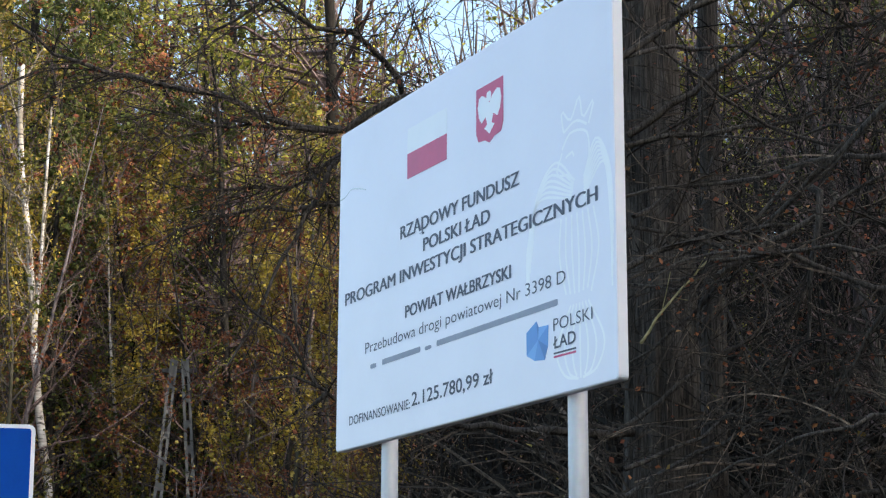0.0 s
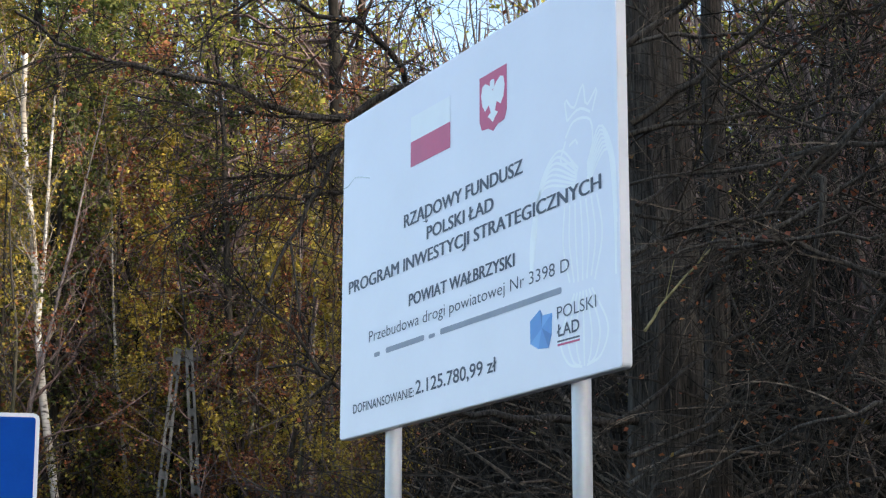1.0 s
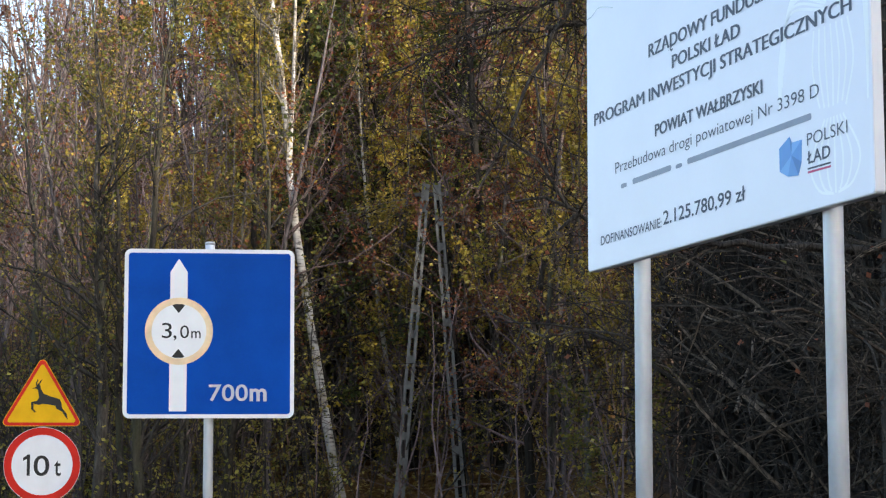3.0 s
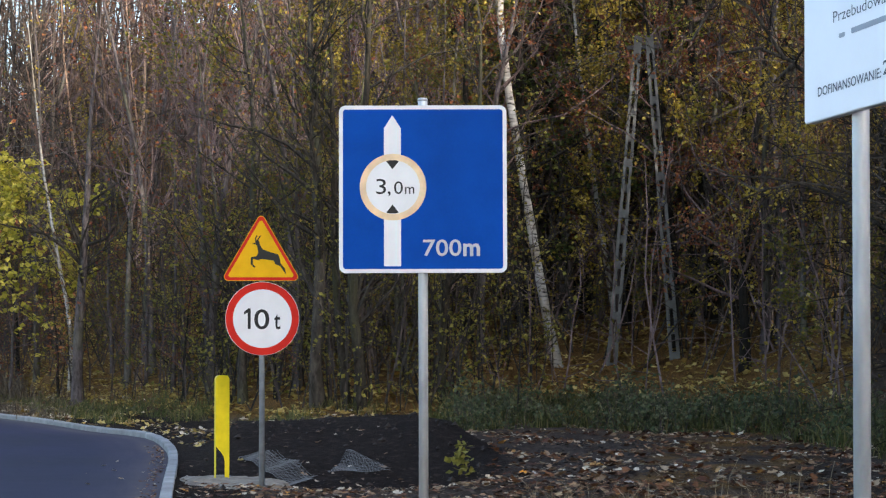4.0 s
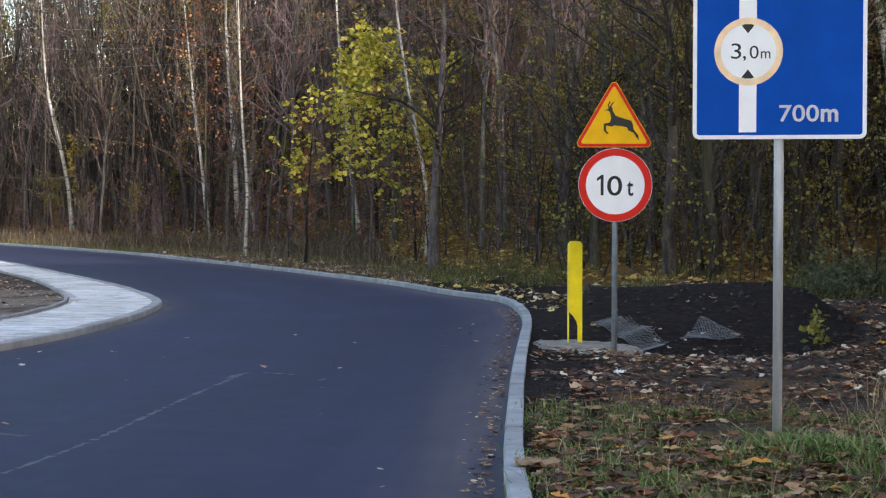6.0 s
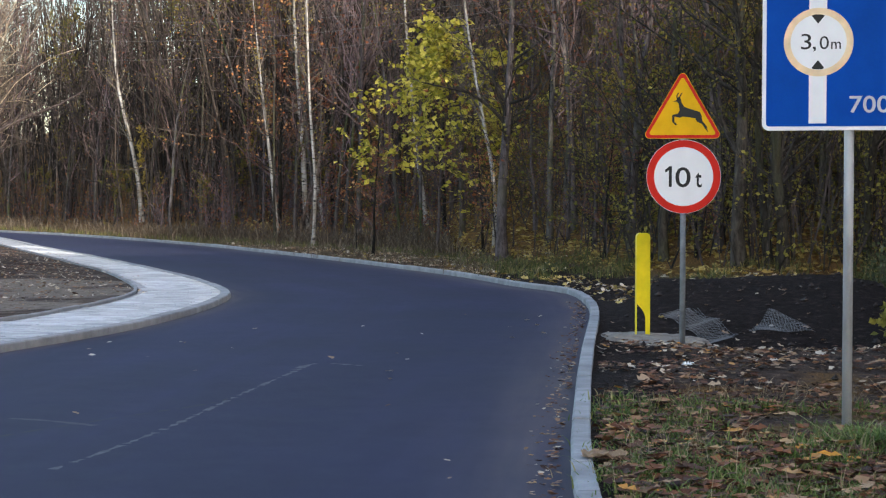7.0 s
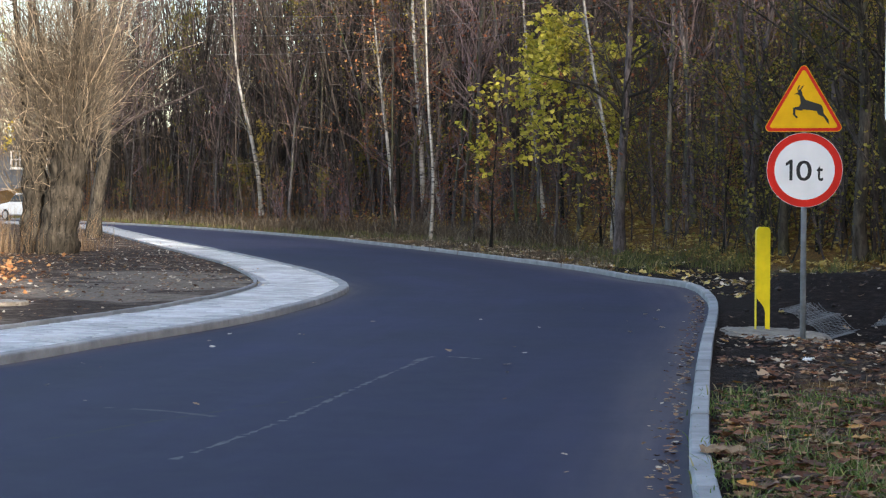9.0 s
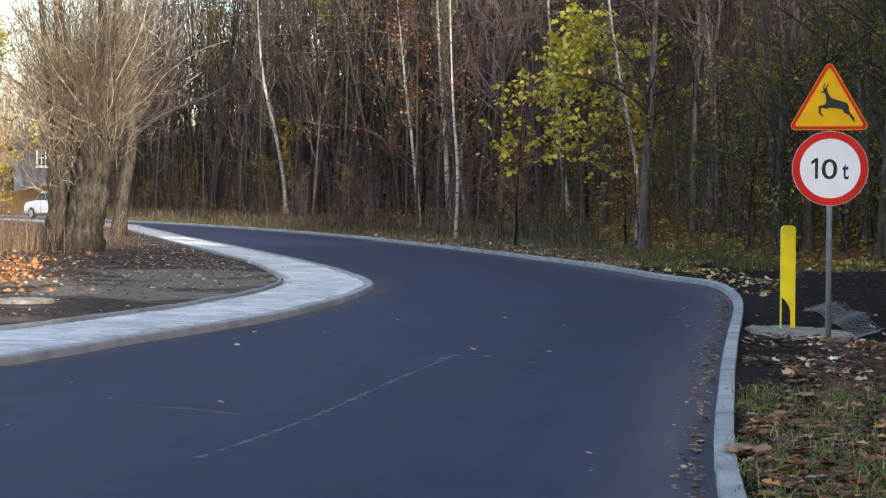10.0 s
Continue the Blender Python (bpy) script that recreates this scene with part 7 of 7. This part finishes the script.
# ---- road details ----
M_BLACKTOP = concrete_mat("dark_sealant", (0.006, 0.006, 0.009), (0.012, 0.012, 0.017), 8)
def strip(name, pts, w, z, material, label, seed, parent=None):
    r = np.random.default_rng(seed)
    p = spline(pts, 0.07)
    n = normals_of(p)
    V, F = [], []
    for k in range(len(p)):
        ww = w * r.uniform(0.15, 1.0) ** 1.5
        V += [(p[k, 0] - n[k, 0] * ww, p[k, 1] - n[k, 1] * ww, z), (p[k, 0] + n[k, 0] * ww, p[k, 1] + n[k, 1] * ww, z)]
    for k in range(len(p) - 1):
        if r.uniform() < 0.8:
            F.append((2 * k, 2 * k + 1, 2 * k + 3, 2 * k + 2))
    return part(name, mesh_of(name, V, F, material), material, road, label)


strip("joint_line", [(-6.65, 8.18), (-6.85, 8.91), (-7.25, 10.17), (-8.1, 12.45), (-8.84, 14.55)], 0.035, 0.0012, M_JOINT, "dusty pale joint in the asphalt", 41)
strip("joint_line", [(-8.38, 14.66), (-8.71, 14.71), (-8.84, 14.55), (-8.68, 13.98)], 0.06, 0.0016, M_JOINT, "", 42)
strip("crack_line", [(-7.84, 8.31), (-7.87, 9.69), (-7.79, 11.27), (-7.87, 11.78)], 0.022, 0.0012, M_BLACKTOP, "dark sealed crack in the asphalt", 44)
strip("joint_line", [(-8.66, 9.91), (-8.2, 9.97), (-7.66, 9.9)], 0.05, 0.0016, M_SEAM, "", 45)

# manhole cover in the bare plot
cx, cy = -16.9, 17.35
V = [(cx, cy, 0.125)] + [(cx + 0.36 * math.cos(a) * q, cy + 0.36 * math.sin(a) * q, z) for q, z in ((0.94, 0.125), (1.0, 0.115), (1.0, 0.0)) for a in np.linspace(0, 2 * math.pi, 28, endpoint=False)]
F = [(0, 1 + k, 1 + (k + 1) % 28) for k in range(28)]
for q in range(2):
    F += [(1 + q * 28 + k, 29 + q * 28 + k, 29 + q * 28 + (k + 1) % 28, 1 + q * 28 + (k + 1) % 28) for k in range(28)]
solid("manhole_cover", V, F, M_PAD, "round pale concrete manhole cover in the soil", "manhole cover")
# ---- kerb stones and edging, piece by piece ----
right_kerb = thing("kerb", pose(0, 0, 0), "pale concrete kerb along the outer side of the bend", "kerb", kind="structure")
lay_stones(kerb_line[K0 + 8:], "kerb_stone", stone_mesh(1.0, 0.12, -0.25, 0.085, 0.018), right_kerb, 1.0, True, 0.0)
foot_kerb = thing("footway_kerb", pose(0, 0, 0), "pale concrete kerb along the footway", "kerb", kind="structure")
lay_stones(out_line[np.argmin(np.abs(out_line[:, 1] + 6)):], "kerb_stone", stone_mesh(1.0, 0.15, -0.25, 0.085, 0.015), foot_kerb, 1.0, False, 0.0)
edge = thing("footway_edging", pose(0, 0, 0), "thin concrete edging along the footway", "kerb", kind="structure")
lay_stones(in_line[np.argmin(np.abs(in_line[:, 1] + 6)):], "edging_stone", stone_mesh(1.0, 0.055, -0.2, 0.108, 0.008), edge, 1.0, False, 0.0)


# ---- paving blocks of the footway, piece by piece ----
def block_data(rows):
    """Corner rings of blocks laid in rows across the footway, each a little uneven."""
    r = np.random.default_rng(77)
    s_out = np.concatenate([[0], np.cumsum(np.linalg.norm(np.diff(out_line, axis=0), axis=1))])
    out_n = normals_of(out_line)
    k0, k1 = (int(np.argmin(np.hypot(out_line[:, 0] - x, out_line[:, 1] - y))) for x, y in rows)
    d = s_out[k0]
    while d < s_out[k1]:
        ring = []
        for q in (d + 0.004, d + 0.116):
            x, y = np.interp(q, s_out, out_line[:, 0]), np.interp(q, s_out, out_line[:, 1])
            near = np.argmin((in_line[:, 0] - x) ** 2 + (in_line[:, 1] - y) ** 2)
            nx, ny = np.interp(q, s_out, out_n[:, 0]), np.interp(q, s_out, out_n[:, 1])
            w = abs((in_line[near, 0] - x) * nx + (in_line[near, 1] - y) * ny)
            ring.append((x, y, nx, ny, w))
        (xa, ya, na, ma, wa), (xb, yb, nb, mb, wb) = ring
        v = 0.155 + (0.12 if int(round(d / 0.12)) % 2 else 0.0)
        while v + 0.24 < min(wa, wb) - 0.02:
            z = 0.077 + r.uniform(-0.0035, 0.0035)
            yield [(xa - na * (v + 0.004), ya - ma * (v + 0.004), z), (xb - nb * (v + 0.004), yb - mb * (v + 0.004), z),
                   (xb - nb * (v + 0.236), yb - mb * (v + 0.236), z), (xa - na * (v + 0.236), ya - ma * (v + 0.236), z)]
            v += 0.24
        d += 0.12


def block_mesh(blocks, origin=(0.0, 0.0, 0.0)):
    V, F = [], []
    for c in blocks:
        o = len(V)
        mx, my = sum(p[0] for p in c) / 4, sum(p[1] for p in c) / 4
        for k, (inset, dz) in enumerate(((0.0, -0.03), (0.0, -0.005), (0.05, 0.0))):
            V += [(p[0] + (mx - p[0]) * inset - origin[0], p[1] + (my - p[1]) * inset - origin[1], p[2] + dz - origin[2]) for p in c]
        for k in range(2):
            F += [(o + 4 * k + i, o + 4 * k + (i + 1) % 4, o + 4 * k + 4 + (i + 1) % 4, o + 4 * k + 4 + i) for i in range(4)]
        F.append((o + 8, o + 9, o + 10, o + 11))
    return mesh_of("paving_block", V, F, M_BLOCK)


near_blocks = list(block_data(((-11.5, 10.4), (-13.4, 18.4))))
for c in near_blocks[::max(1, len(near_blocks) // 290)][:300]:
    ob = new("paving_block", block_mesh([c], c[0]))
    ob.parent = footway
    ob.matrix_world = pose(*c[0])
picked = set(id(c) for c in near_blocks[::max(1, len(near_blocks) // 290)][:300])
rest = [c for c in near_blocks if id(c) not in picked] + list(block_data(((-13.45, 18.5), (-37.2, 45.2))))
tagged(part("paving_blocks", block_mesh(rest), M_BLOCK, footway), "", "", "", "stuff")
